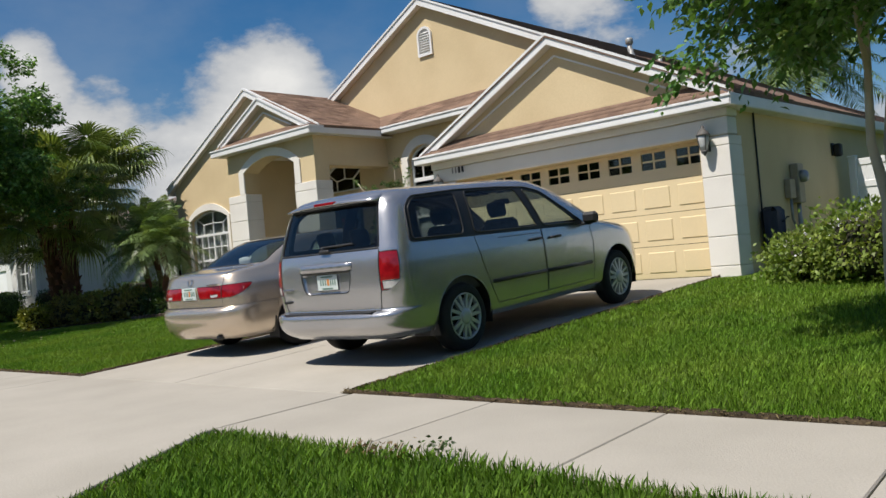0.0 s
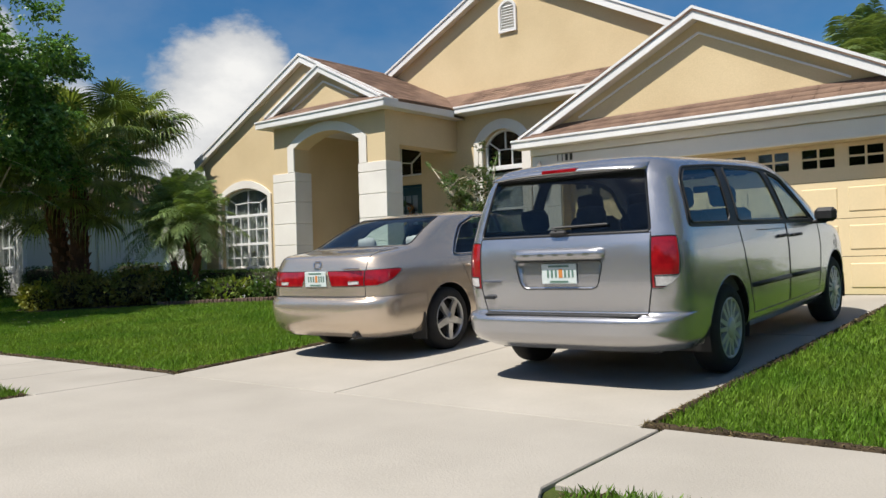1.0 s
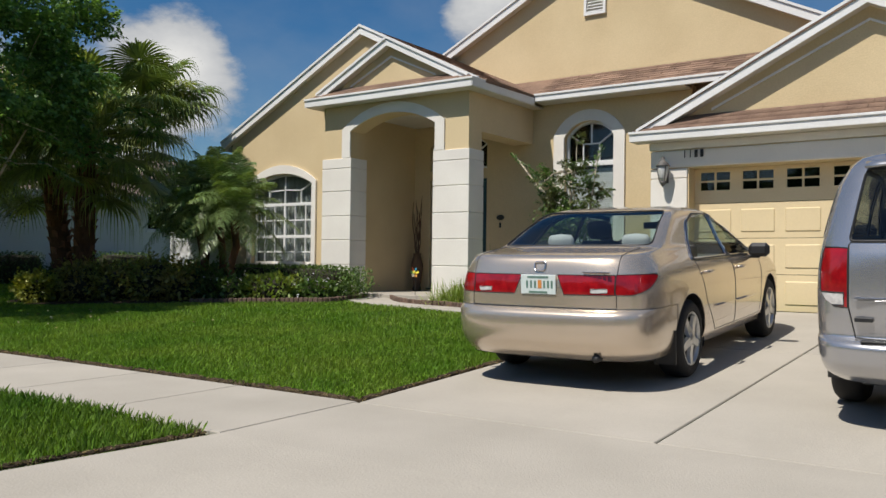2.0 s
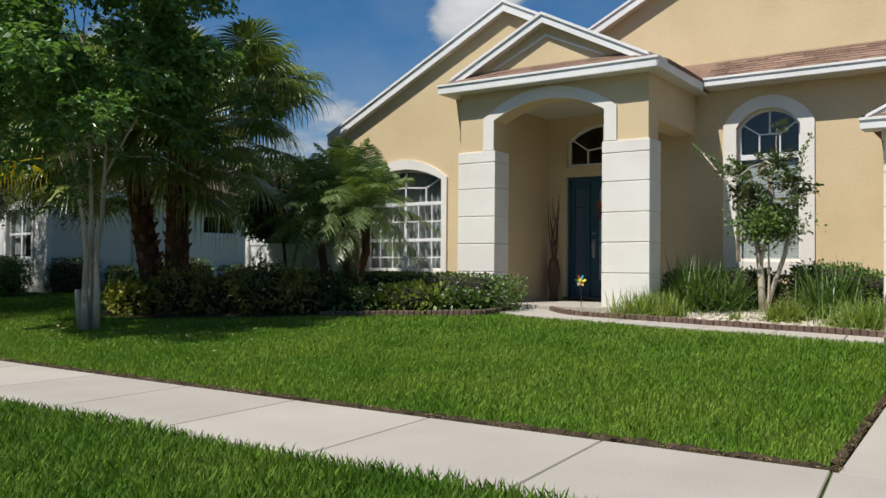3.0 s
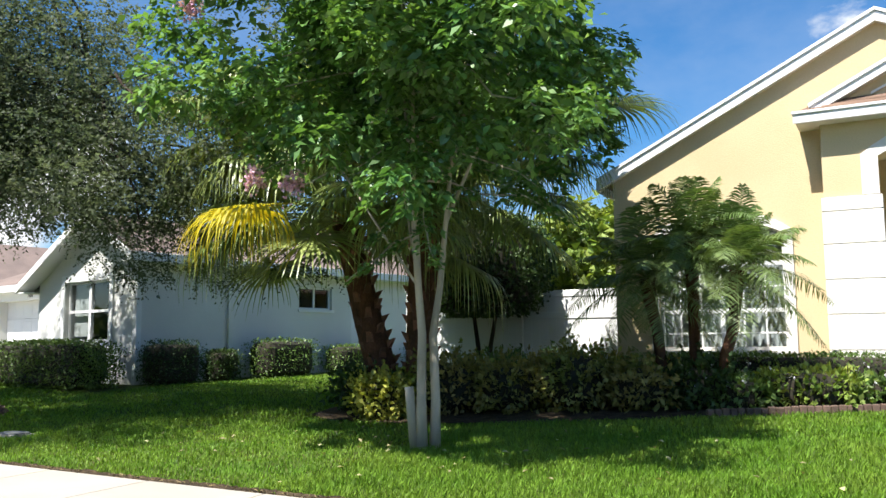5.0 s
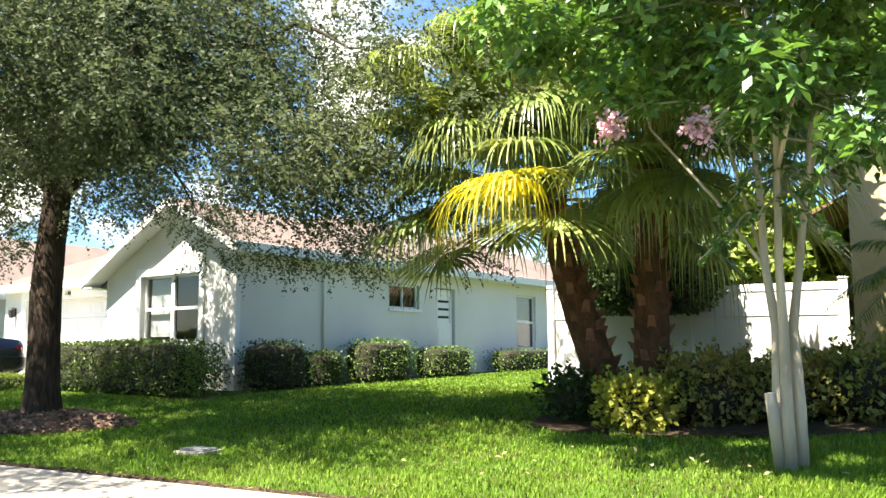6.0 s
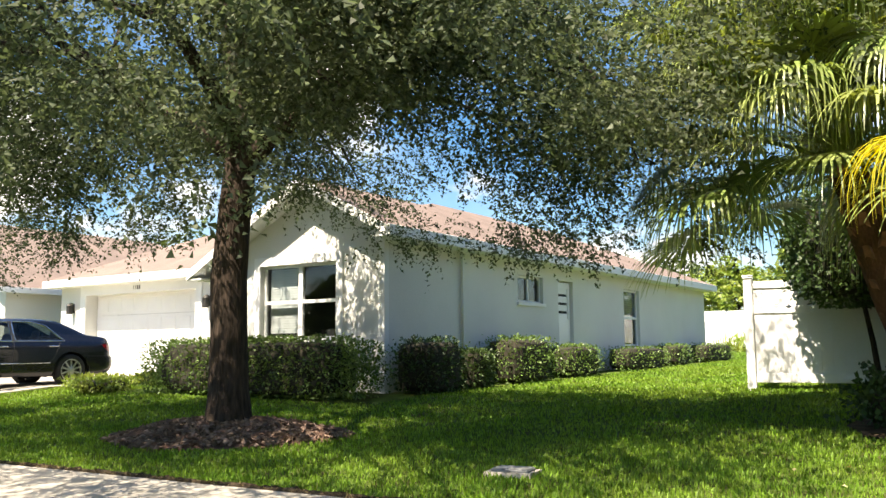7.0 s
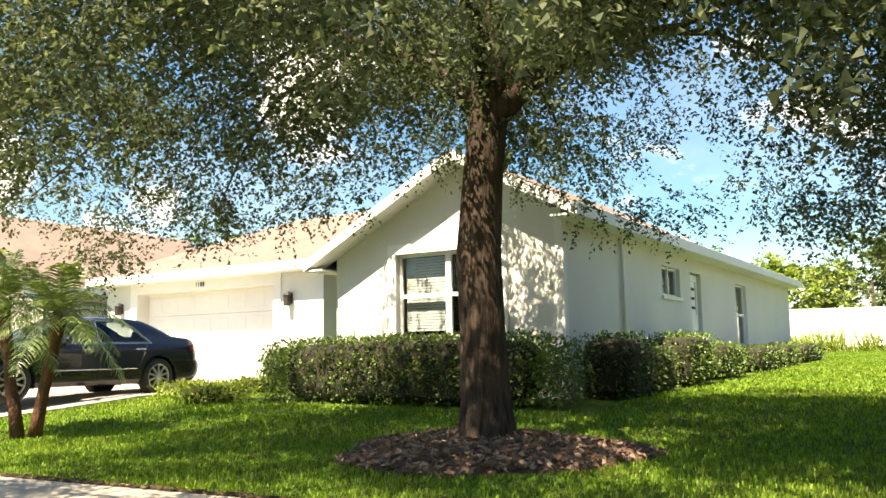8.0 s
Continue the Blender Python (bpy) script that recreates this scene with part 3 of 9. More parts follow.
    gable_trim(-19.62, -11.0, 5.34, 4.56, -16.1, 7.10, 15.68, 15.86, 0.16)
    # small mouldings on the gable panels
    for xl, zl, xp, zp, xr, zr, y in ((-13.19, 3.37, -11.1, 4.37, -9.01, 3.37, 13.63), (-19.76, 4.34, -18.8, 4.78, -17.81, 4.34, 13.10)):
        for xa, za in ((xl, zl), (xr, zr)):
            b = Build()
            rake(b, xa, za, xp, zp, y, y + 0.04, 0.012, 0.02)
            hp("panel_moulding", b, PAINT_WHITE)


roofs()
hp("foundation", Build().box(WX0 + 0.3, GX1 - 0.3, 15.6, BACK - 0.3, 0.0, 0.5), DARK)
hp("inner_ceiling", Build().box(WX0 + 0.25, GX1 - 0.25, 15.55, BACK - 0.25, 3.05, 3.1), DARK)


# ---- pillars, arch and window trims of the tan house ----
def blocks(x0, x1, y0, y1, joints, parent=None):
    """Courses of white stucco blocks with recessed joints, each a piece."""
    for z0, z1 in zip(joints, joints[1:]):
        hp("block", Build().box(x0, x1, y0, y1, z0 + 0.006, z1 - 0.006, 0.006), STUCCO_WHITE)


COURSES = (0.50, 1.02, 1.48, 1.93, 2.39, 2.82, 3.01)
blocks(PX0 - 0.03, -19.70, PY - 0.03, PY + 0.43, COURSES)
blocks(-17.82, PX1 + 0.03, PY - 0.03, PY + 0.43, COURSES)
for x0, x1 in ((PX0 - 0.015, -19.72), (-17.80, PX1 + 0.015)):
    hp("block_core", Build().box(x0, x1, PY - 0.015, PY + 0.415, 0.46, 3.0), STUCCO_WHITE)
GARAGE_COURSES = (0.38, 0.59, 1.03, 1.46, 1.92, 2.37, 2.52)
blocks(-8.58, GX1 + 0.03, GY - 0.03, GY + 0.42, GARAGE_COURSES)
blocks(GX0 - 0.03, -13.52, GY - 0.03, GY + 0.42, GARAGE_COURSES)
hp("block_core", Build().box(-8.57, GX1 + 0.015, GY - 0.015, GY + 0.40, 0.3, 2.5), STUCCO_WHITE)
hp("block_core", Build().box(GX0 - 0.015, -13.53, GY - 0.015, GY + 0.40, 0.3, 2.5), STUCCO_WHITE)
hp("header_trim", Build().box(GX0 - 0.03, GX1 + 0.03, GY - 0.03, GY + 0.3, 2.53, 2.785, 0.012), STUCCO_WHITE, "white stucco header over the garage door")
hp("header_trim", Build().box(GX0 - 0.05, GX1 + 0.05, GY - 0.05, GY + 0.3, 2.80, 2.914, 0.012), STUCCO_WHITE)


def arch_trim(x0, x1, z0, spring, top, wide, y, proud=0.04, foot=None, topw=None):
    """A raised white band round an arched opening."""
    topw = topw or wide
    outer = arch(x0 - wide, x1 + wide, z0 if foot is None else z0 - foot, spring + 0.04, top + topw)
    inner = arch(x0, x1, z0, spring, top)
    if foot is None:
        ring = [outer[0]] + list(reversed(outer[2:])) + [outer[1], inner[1]] + inner[2:] + [inner[0]]
        b = Build().slab(ring, [], proud, front(y - proud))
    else:
        b = Build().slab(outer, [inner], proud, front(y - proud))
    hp("arch_trim", b, STUCCO_WHITE, "white stucco arch trim")


arch_trim(-19.73, -17.79, 3.012, 3.50, 3.765, 0.20, PY, 0.03, topw=0.185)
arch_trim(-22.66, -20.93, 1.02, 2.62, 2.84, 0.11, WY, 0.04, 0.15, 0.17)
arch_trim(-16.43, -15.45, 1.22, 3.40, 3.69, 0.21, EY, 0.04, 0.2, 0.2)


def window(label, x0, x1, z0, spring, top, y, rails, mull, fan=None, depth=0.09, mat=VINYL, category=None):
    """An arched window: frame, muntins, pane, and what hangs behind it."""
    w = thing("window", label, "", ((x0 + x1) / 2, y, z0))
    w.parent = house
    w.matrix_parent_inverse = house_m
    inv = w.matrix_world.inverted()

    def wp(name, b, mt, lab=""):
        ob = part(name, b, mt, w, lab)
        ob.matrix_parent_inverse = inv
        return ob

    outer, inner = arch(x0, x1, z0, spring, top), arch(x0 + 0.045, x1 - 0.045, z0 + 0.05, spring - 0.01, top - 0.045)
    wp("window_frame", Build().slab(outer, [inner], 0.06, front(y + depth)), mat, "white vinyl frame")
    pane = wp("pane", Build().slab(arch(x0 + 0.03, x1 - 0.03, z0 + 0.03, spring - 0.01, top - 0.03), [], 0.006, front(y + depth + 0.035)), GLASS)
    pane.visible_shadow = False
    for z, h in rails:
        wp("rail", Build().box(x0 + 0.04, x1 - 0.04, y + depth + 0.002, y + depth + 0.055, z - h / 2, z + h / 2, 0.004), mat)
    for x, za, zb, h in mull:
        wp("muntin", Build().box(x - h / 2, x + h / 2, y + depth + 0.006, y + depth + 0.05, za, zb, 0.003), mat)
    if fan:
        cx, zb, r, hub, spokes, arc = fan
        def bar(xa, za, xb, zb2, h=0.022):
            d = Vector((xb - xa, 0, zb2 - za))
            n = Vector((-d.z, 0, d.x)).normalized() * h / 2
            b = Build()
            c = [(xa + n.x, za + n.z), (xb + n.x, zb2 + n.z), (xb - n.x, zb2 - n.z), (xa - n.x, za - n.z)]
            b.slab(c, [], 0.04, front(y + depth + 0.008))
            wp("muntin", b, mat)
        for (xa, za, xb, zb2) in spokes:
            bar(xa, za, xb, zb2)
    return w, inv


def curtain(x0, x1, z0, z1, y, folds, mat=CURTAIN, seed=3):
    rnd = random.Random(seed)
    n, m = folds * 8, 8
    v = []
    for j in range(m + 1):
        for i in range(n + 1):
            s = i / n
            v.append((x0 + (x1 - x0) * s, y + 0.05 * math.sin(s * folds * 2 * math.pi) + 0.02 * math.sin(s * folds * 5.1 + j * 0.3), z0 + (z1 - z0) * j / m))
    f = [(j * (n + 1) + i, j * (n + 1) + i + 1, (j + 1) * (n + 1) + i + 1, (j + 1) * (n + 1) + i) for j in range(m) for i in range(n)]
    return Build().add(v, f)


# left wing window with sheer curtains
wl, wl_inv = window("white arched window with muntins and sheer white curtains", -22.66, -20.93, 1.02, 2.62, 2.84, WY,
                    ((2.22, 0.06), (1.57, 0.055), (1.90, 0.022), (1.26, 0.022)),
                    [(-21.80, 1.05, 2.22, 0.055)] + [(x, 1.05, 2.22, 0.022) for x in (-22.38, -22.09, -21.51, -21.22)],
                    (-21.8, 2.25, 0, 0, [(-21.80, 2.25, -21.80, 2.50), (-22.25, 2.50, -21.80, 2.52), (-21.80, 2.52, -21.35, 2.50), (-22.25, 2.50, -22.60, 2.68), (-21.35, 2.50, -21.0, 2.68), (-21.8, 2.5, -21.8, 2.8),
                                           (-22.25, 2.24, -22.25, 2.50), (-21.35, 2.24, -21.35, 2.50)], 0))
for x0, x1, sd in ((-22.68, -22.02, 1), (-21.62, -20.9, 5), (-22.1, -21.5, 8)):
    ob = part("curtain", curtain(x0, x1, 1.0, 2.83, WY + 0.225 + 0.04 * (sd == 8), 6, seed=sd), CURTAIN, wl, "sheer white curtain", True)
    ob.matrix_parent_inverse = wl_inv
# tall window with blinds
wr, wr_inv = window("tall arched window with fanlight and closed white blinds", -16.43, -15.45, 1.22, 3.40, 3.69, EY,
                    ((2.92, 0.09), (2.08, 0.05)), [(-16.10, 2.95, 3.28, 0.022), (-15.78, 2.95, 3.28, 0.022)],
                    (-15.94, 2.95, 0, 0, [(-16.10, 3.28, -15.78, 3.28), (-15.94, 3.28, -15.94, 3.66), (-16.10, 3.28, -16.36, 3.46), (-15.78, 3.28, -15.52, 3.46)], 0))
for k in range(38):
    z = 1.27 + k * 0.041
    ob = part("blind_slat", Build().box(-16.40, -15.48, EY + 0.165, EY + 0.170, z, z + 0.037, 0, None), BLIND, wr)
    ob.matrix_parent_inverse = wr_inv
# transom over the door
wt, wt_inv = window("dark arched transom window with white muntins over the door", -19.50, -18.12, 2.95, 3.42, 3.70, EY, (), [(-19.12, 2.98, 3.24, 0.022), (-18.50, 2.98, 3.24, 0.022)],
                    (-18.8, 2.95, 0, 0, [(-19.12, 3.24, -18.81, 3.28), (-18.81, 3.28, -18.50, 3.24), (-18.81, 3.28, -18.81, 3.66), (-19.12, 3.24, -19.44, 3.46), (-18.50, 3.24, -18.18, 3.46)], 0))


# A near-black box behind a window: the room's darkness is in its colour.
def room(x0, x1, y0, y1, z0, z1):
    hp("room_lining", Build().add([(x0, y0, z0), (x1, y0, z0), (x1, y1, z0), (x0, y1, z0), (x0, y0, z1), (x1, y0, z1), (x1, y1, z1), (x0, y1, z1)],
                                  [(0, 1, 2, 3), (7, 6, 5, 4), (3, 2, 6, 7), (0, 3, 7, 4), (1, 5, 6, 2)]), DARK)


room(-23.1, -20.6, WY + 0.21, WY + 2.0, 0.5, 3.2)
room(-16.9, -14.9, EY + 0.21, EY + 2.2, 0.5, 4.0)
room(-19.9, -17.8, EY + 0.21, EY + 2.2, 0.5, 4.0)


# front door
door = thing("front_door", "teal front door with glazed panels, sidelight", "", (-18.8, EY + 0.1, 0.5))
door.parent = house
door.matrix_parent_inverse = house_m
door_inv = door.matrix_world.inverted()


def dp(name, b, mat, label="", parent=None, smooth=False):
    ob = part(name, b, mat, parent or door, label, smooth)
    ob.matrix_parent_inverse = door_inv
    return ob


def build_door():
    y = EY + 0.08
    dp("door_surround", Build().slab([(-19.50, 0.55), (-18.12, 0.55), (-18.12, 2.76), (-19.50, 2.76)], [[(-19.45, 0.57), (-19.10, 0.57), (-19.10, 2.70), (-19.45, 2.70)], [(-19.06, 0.57), (-18.17, 0.57), (-18.17, 2.70), (-19.06, 2.70)]], 0.08, front(y)), TEAL)
    dp("door_leaf", Build().slab([(-19.055, 0.58), (-18.175, 0.58), (-18.175, 2.695), (-19.055, 2.695)], [[(-18.90, 0.87), (-18.34, 0.87), (-18.34, 2.53), (-18.90, 2.53)]], 0.045, front(y + 0.02)), TEAL, "teal painted door leaf")
    dp("sidelight", Build().slab([(-19.445, 0.58), (-19.105, 0.58), (-19.105, 2.695), (-19.445, 2.695)], [[(-19.37, 0.87), (-19.18, 0.87), (-19.18, 2.53), (-19.37, 2.53)]], 0.045, front(y + 0.02)), TEAL)
    frosted = material("frosted door glass", (0.30, 0.36, 0.40), (0.24, 0.30, 0.34), 0.25, 6, 50, fine_amount=0.1)
    dp("glass_panel", Build().box(-18.91, -18.33, y + 0.045, y + 0.055, 0.86, 2.54), frosted, "frosted glass")
    dp("glass_panel", Build().box(-19.38, -19.17, y + 0.045, y + 0.055, 0.86, 2.54), material("dim sidelight glass", (0.06, 0.10, 0.14), (0.05, 0.085, 0.12), 0.2, 6, 50, fine_amount=0.1))
    for x in (-18.71, -18.525):
        dp("glazing_bar", Build().box(x - 0.012, x + 0.012, y + 0.022, y + 0.05, 0.86, 2.54, 0.003), TEAL)
    for k in range(1, 5):
        z = 0.87 + 1.66 * k / 5
        dp("glazing_bar", Build().box(-18.91, -18.33, y + 0.024, y + 0.048, z - 0.012, z + 0.012, 0.003), TEAL)
        dp("glazing_bar", Build().box(-19.38, -19.17, y + 0.024, y + 0.048, z - 0.008, z + 0.008, 0.003), TEAL)
    steel = material("brushed nickel", (0.62, 0.60, 0.57), (0.5, 0.5, 0.5), 0.3, 9, 80, metal=1.0)
    b = Build().box(-19.015, -18.965, y - 0.005, y + 0.02, 1.28, 1.62, 0.008)
    b.tube([(-18.99, y - 0.002, 1.58), (-18.99, y - 0.05, 1.55), (-18.99, y - 0.05, 1.38), (-18.99, y - 0.002, 1.33)], 0.010, 8)
    dp("door_handle", b, steel, "long nickel door handle")
    dp("deadbolt", Build().box(-19.015, -18.965, y - 0.012, y + 0.02, 1.70, 1.75, 0.012), steel)
    dp("threshold", Build().box(-19.55, -18.07, EY - 0.05, EY + 0.16, 0.53, 0.565, 0.006), material("bronze threshold", (0.10, 0.075, 0.05), (0.08, 0.06, 0.04), 0.5, 9, 60))


build_door()


def wreath():
    w = thing("wreath", "round wreath with red, yellow and orange flowers hanging on the door", "wreath", (-18.62, EY + 0.04, 2.15))
    rnd = random.Random(11)
    b = Build()
    ring = [(0.20 * math.cos(a), 0.02 * math.sin(3 * a), 0.20 * math.sin(a)) for a in [2 * math.pi * k / 24 for k in range(25)]]
    b.tube(ring, 0.035, 7, cap=False)
    part("twig_ring", b, material("dark twigs", (0.05, 0.035, 0.02), (0.03, 0.025, 0.02), 0.9, 20, 80, 0.8), w)
    for col, n, lo, hi in (((0.45, 0.05, 0.03), 9, 2.6, 5.4), ((0.65, 0.45, 0.04), 8, 3.9, 5.6), ((0.55, 0.16, 0.03), 7, 5.2, 7.0), ((0.05, 0.10, 0.02), 14, 0.0, 6.2)):
        petal = material("wreath petal", col, tuple(q * 0.7 for q in col), 0.7, 20, 60)
        for k in range(n):
            b = Build()
            a, r = rnd.uniform(lo, hi), 0.20 + rnd.uniform(-0.05, 0.05)
            s = rnd.uniform(0.018, 0.034)
            for i in range(6):
                t = i * math.pi / 3 + rnd.random()
                c = Vector((r * math.cos(a), -0.05 - rnd.random() * 0.02, r * math.sin(a)))
                e1, e2 = Vector((math.cos(t), -0.4, math.sin(t))) * s, Vector((math.cos(t + 1), -0.1, math.sin(t + 1))) * s
                b.add([tuple(c), tuple(c + e1 * 1.3), tuple(c + e1 + e2), tuple(c + e2 * 1.3)], [(0, 1, 2, 3)])
            part("flower" if col[0] > 0.1 else "sprig", b, petal, w)


wreath()


# garage door: four rows of raised panels, the top row glazed
def garage_door(x0, x1, z0, z1, y, mat, label, rows=4, cols=8, glazed=True):
    g = thing("garage_door", label, "garage door", ((x0 + x1) / 2, y, z0))
    inv = g.matrix_world.inverted()

    def gp(name, b, m, lab="", parent=None):
        ob = part(name, b, m, parent or g, lab)
        ob.matrix_parent_inverse = inv
        return ob
    w, h = (x1 - x0) / cols, (z1 - z0) / rows
    for r in range(rows):
        za, zb = z0 + r * h + 0.004, z0 + (r + 1) * h - 0.004
        top = glazed and r == rows - 1
        holes = []
        if top:
            holes = [[(x0 + c * w + 0.09, za + 0.19), (x0 + (c + 1) * w - 0.09, za + 0.19), (x0 + (c + 1) * w - 0.09, zb - 0.055), (x0 + c * w + 0.09, zb - 0.055)] for c in range(cols)]
        sec = gp("door_section", Build().slab([(x0, za), (x1, za), (x1, zb), (x0, zb)], holes, 0.045, front(y)), mat)
        for c in range(cols):
            xa, xb = x0 + c * w + 0.07, x0 + (c + 1) * w - 0.07
            if top:
                b = Build()
                xm = (xa + xb) / 2
                zm = (za + 0.19 + zb - 0.055) / 2
                b.box(xm - 0.014, xm + 0.014, y + 0.004, y + 0.03, za + 0.19, zb - 0.055)
                b.box(xa + 0.02, xb - 0.02, y + 0.006, y + 0.028, zm - 0.014, zm + 0.014)
                gp("muntin", b, mat)
                pane = gp("pane", Build().box(xa, xb, y + 0.02, y + 0.026, za + 0.17, zb - 0.04), GLASS)
                pane.visible_shadow = False
            else:
                gp("raised_panel", Build().box(xa, xb, y - 0.012, y + 0.02, za + 0.09, zb - 0.09, 0.011), mat)
    # Black sheet that paints the unlit garage behind the small panes.
    gp("inner_backing", Build().box(x0, x1, y + 0.6, y + 0.62, z0, z1), DARK)
    return g


garage_door(-13.50, -8.60, 0.44, 2.52, GY + 0.26, CREAM, "cream sectional garage door with a row of small windows")


def wall_lantern(x, y, z):
    l = thing("wall_lantern", "weathered grey wall lantern with frosted glass beside the garage door", "wall lamp", (x, y, z), "garage lanterns")
    iron = material("weathered lantern metal", (0.06, 0.056, 0.052), (0.14, 0.13, 0.12), 0.7, 20, 60, 0.4)
    frost = material("frosted lantern glass", (0.62, 0.62, 0.60), (0.5, 0.5, 0.48), 0.35, 12, 60)
    part("back_plate", Build().box(-0.045, 0.045, -0.02, 0.0, -0.12, 0.04, 0.006), iron, l)
    part("arm", Build().tube([(0, -0.01, -0.05), (0, -0.08, -0.10), (0, -0.13, -0.15), (0, -0.13, -0.10)], 0.011, 8), iron, l)
    part("glass", Build().lathe([(0.045, -0.10), (0.066, -0.02), (0.082, 0.06), (0.088, 0.12)], 12, Matrix.Translation((0, -0.13, 0))), frost, l, "frosted glass body", True)
    part("cap", Build().lathe([(0.105, 0.12), (0.10, 0.14), (0.05, 0.20), (0.025, 0.23), (0.03, 0.25), (0.0, 0.28)], 12, Matrix.Translation((0, -0.13, 0))), iron, l, "", True)
    for k in range(4):
        a = math.pi / 4 + k * math.pi / 2
        part("frame_bar", Build().tube([(r * math.cos(a), -0.13 + r * math.sin(a), z) for r, z in ((0.05, -0.10), (0.07, -0.02), (0.086, 0.06), (0.092, 0.12))], 0.008, 6), iron, l)
    part("finial", Build().lathe([(0.06, -0.10), (0.04, -0.14), (0.015, -0.17), (0.0, -0.19)], 10, Matrix.Translation((0, -0.13, 0))), iron, l, "", True)
    return l


lan = wall_lantern(-8.45, GY - 0.03, 2.42)
copy_thing(lan, pose(-13.84, GY - 0.03, 2.42))


def gable_vent():
    v = thing("gable_vent", "white arched louvre vent in the upper gable", "vent", (-16.1, 15.86, 5.78))
    outer = arch(-0.22, 0.22, 0.0, 0.5, 0.68, 10)
    inner = arch(-0.17, 0.17, 0.05, 0.49, 0.63, 10)
    part("vent_frame", Build().slab(outer, [inner], 0.05, front(-0.05)), PAINT_WHITE, v)
    part("backing", Build().slab(inner, [], 0.01, front(-0.012)), SOFFIT, v)
    for k in range(9):
        z = 0.07 + k * 0.058
        w = 0.165 if z < 0.47 else 0.165 * math.sqrt(max(0.15, 1 - ((z - 0.47) / 0.18) ** 2))
        m = Matrix.Translation((0, -0.03, z)) @ pose(0, 0, 0, 38)
        part("louvre", Build().box(-w, w, -0.022, 0.022, -0.004, 0.004, 0, m), PAINT_WHITE, v)


gable_vent()


# ---- the white house next door ----
N_TURN = -9.34
nhouse = thing("house", "white stucco single-storey house with rose-tan shingle roof", "house", (-33.83, 13.73, 0), turn=N_TURN)


def np_(name, b, mat, label="", smooth=False, parent=None):
    return part(name, b, mat, parent or nhouse, label, smooth)


NB = 17.2
GN = 3.2


def neighbour():
    # side wall with window, door, window; local x runs along the front, y into the plot
    holes = [[(4.59, 2.05), (5.75, 2.05), (5.75, 2.63), (4.59, 2.63)], [(6.50, 0.6), (7.28, 0.6), (7.28, 2.63), (6.50, 2.63)], [(10.40, 1.10), (11.52, 1.10), (11.52, 2.63), (10.40, 2.63)]]
    np_("wall", Build().slab([(0.0, 0.1), (NB, 0.1), (NB, 3.12), (0.0, 3.12)], holes, 0.2, yz(0.0)), WALL_N, "white stucco side wall")
    np_("wall", Build().slab([(-4.2, 0.1), (-0.2, 0.1), (-0.2, 3.22), (-1.65, 4.02), (-4.2, 2.68)], [[(-2.94, 1.25), (-1.05, 1.25), (-1.05, 2.62), (-2.94, 2.62)]], 0.2, front(0.0)), WALL_N, "white stucco front wall with a gable")
    np_("wall", Build().slab([(0.2, 0.1), (GN + 1.5, 0.1), (GN + 1.5, 3.1), (0.2, 3.1)], [], 0.2, yz(-4.0)), WALL_N)
    np_("wall", Build().slab([(-4.2, 0.1), (-7.2, 0.1), (-7.2, 3.1), (-4.2, 3.1)], [], 0.2, front(GN + 1.5)), WALL_N)
    np_("wall", Build().slab([(GN, 0.1), (GN + 1.7, 0.1), (GN + 1.7, 3.1), (GN, 3.1)], [], 0.2, yz(-7.2)), WALL_N)
    np_("wall", Build().slab([(-14.75, 0.1), (-7.4, 0.1), (-7.4, 3.12), (-14.75, 3.12)], [[(-13.5, 0.15), (-8.68, 0.15), (-8.68, 2.66), (-13.5, 2.66)]], 0.5, front(GN)), WALL_N)
    np_("wall", Build().slab([(GN + 0.5, 0.1), (NB, 0.1), (NB, 3.12), (GN + 0.5, 3.12)], [], 0.2, yz(-14.55)), WALL_N)
    np_("wall", Build().slab([(-14.75, 0.1), (0, 0.1), (0, 3.12), (-14.75, 3.12)], [], 0.2, front(NB)), WALL_N)
    # corner boards and window bands
    np_("corner_trim", Build().box(-0.10, 0.03, -0.03, 0.10, 0.15, 3.0, 0.008), TRIM_N)
    np_("corner_trim", Build().box(-1.05, -0.95, -0.03, -0.002, 1.1, 2.75, 0.006), TRIM_N)
    np_("window_trim", Build().slab([(-3.10, 1.1), (-0.90, 1.1), (-0.90, 2.78), (-3.10, 2.78)], [[(-2.94, 1.25), (-1.05, 1.25), (-1.05, 2.62), (-2.94, 2.62)]], 0.035, front(-0.035)), TRIM_N)
    np_("downpipe", Build().tube([(0.04, 2.35, 3.0), (0.05, 2.35, 2.9), (0.05, 2.35, 0.35)], 0.032, 8), TRIM_N, "thin white downpipe", True)
    # roofs: main hip, front gable, garage slope
    def sheet(pts, mat=SHINGLE_PINK, th=0.06):
        n = len(pts)
        np_("roof", Build().add(list(pts) + [(p[0], p[1], p[2] - th) for p in pts], [tuple(range(n)), tuple(reversed(range(n, 2 * n)))] + [(i, i + n, (i + 1) % n + n, (i + 1) % n) for i in range(n)]), mat)
    E = 3.12
    ov = 0.38
    PX, PZ, LX, LZ = -1.65, 4.15, -4.6, 2.60
    rz, ry, rx = 4.85, 6.7, -3.7
    # right wing: side slopes and hipped back
    sheet([(ov, 1.0, E), (ov, NB + ov, E), (rx, NB + ov - 4.1, rz), (rx, ry, rz)])
    sheet([(ov, NB + ov, E), (-8.0, NB + ov, E), (rx, NB + ov - 4.1, rz)])
    sheet([(-8.0, NB + ov, E), (-8.0, ry + 3.9, E), (rx, ry, rz), (rx, NB + ov - 4.1, rz)])
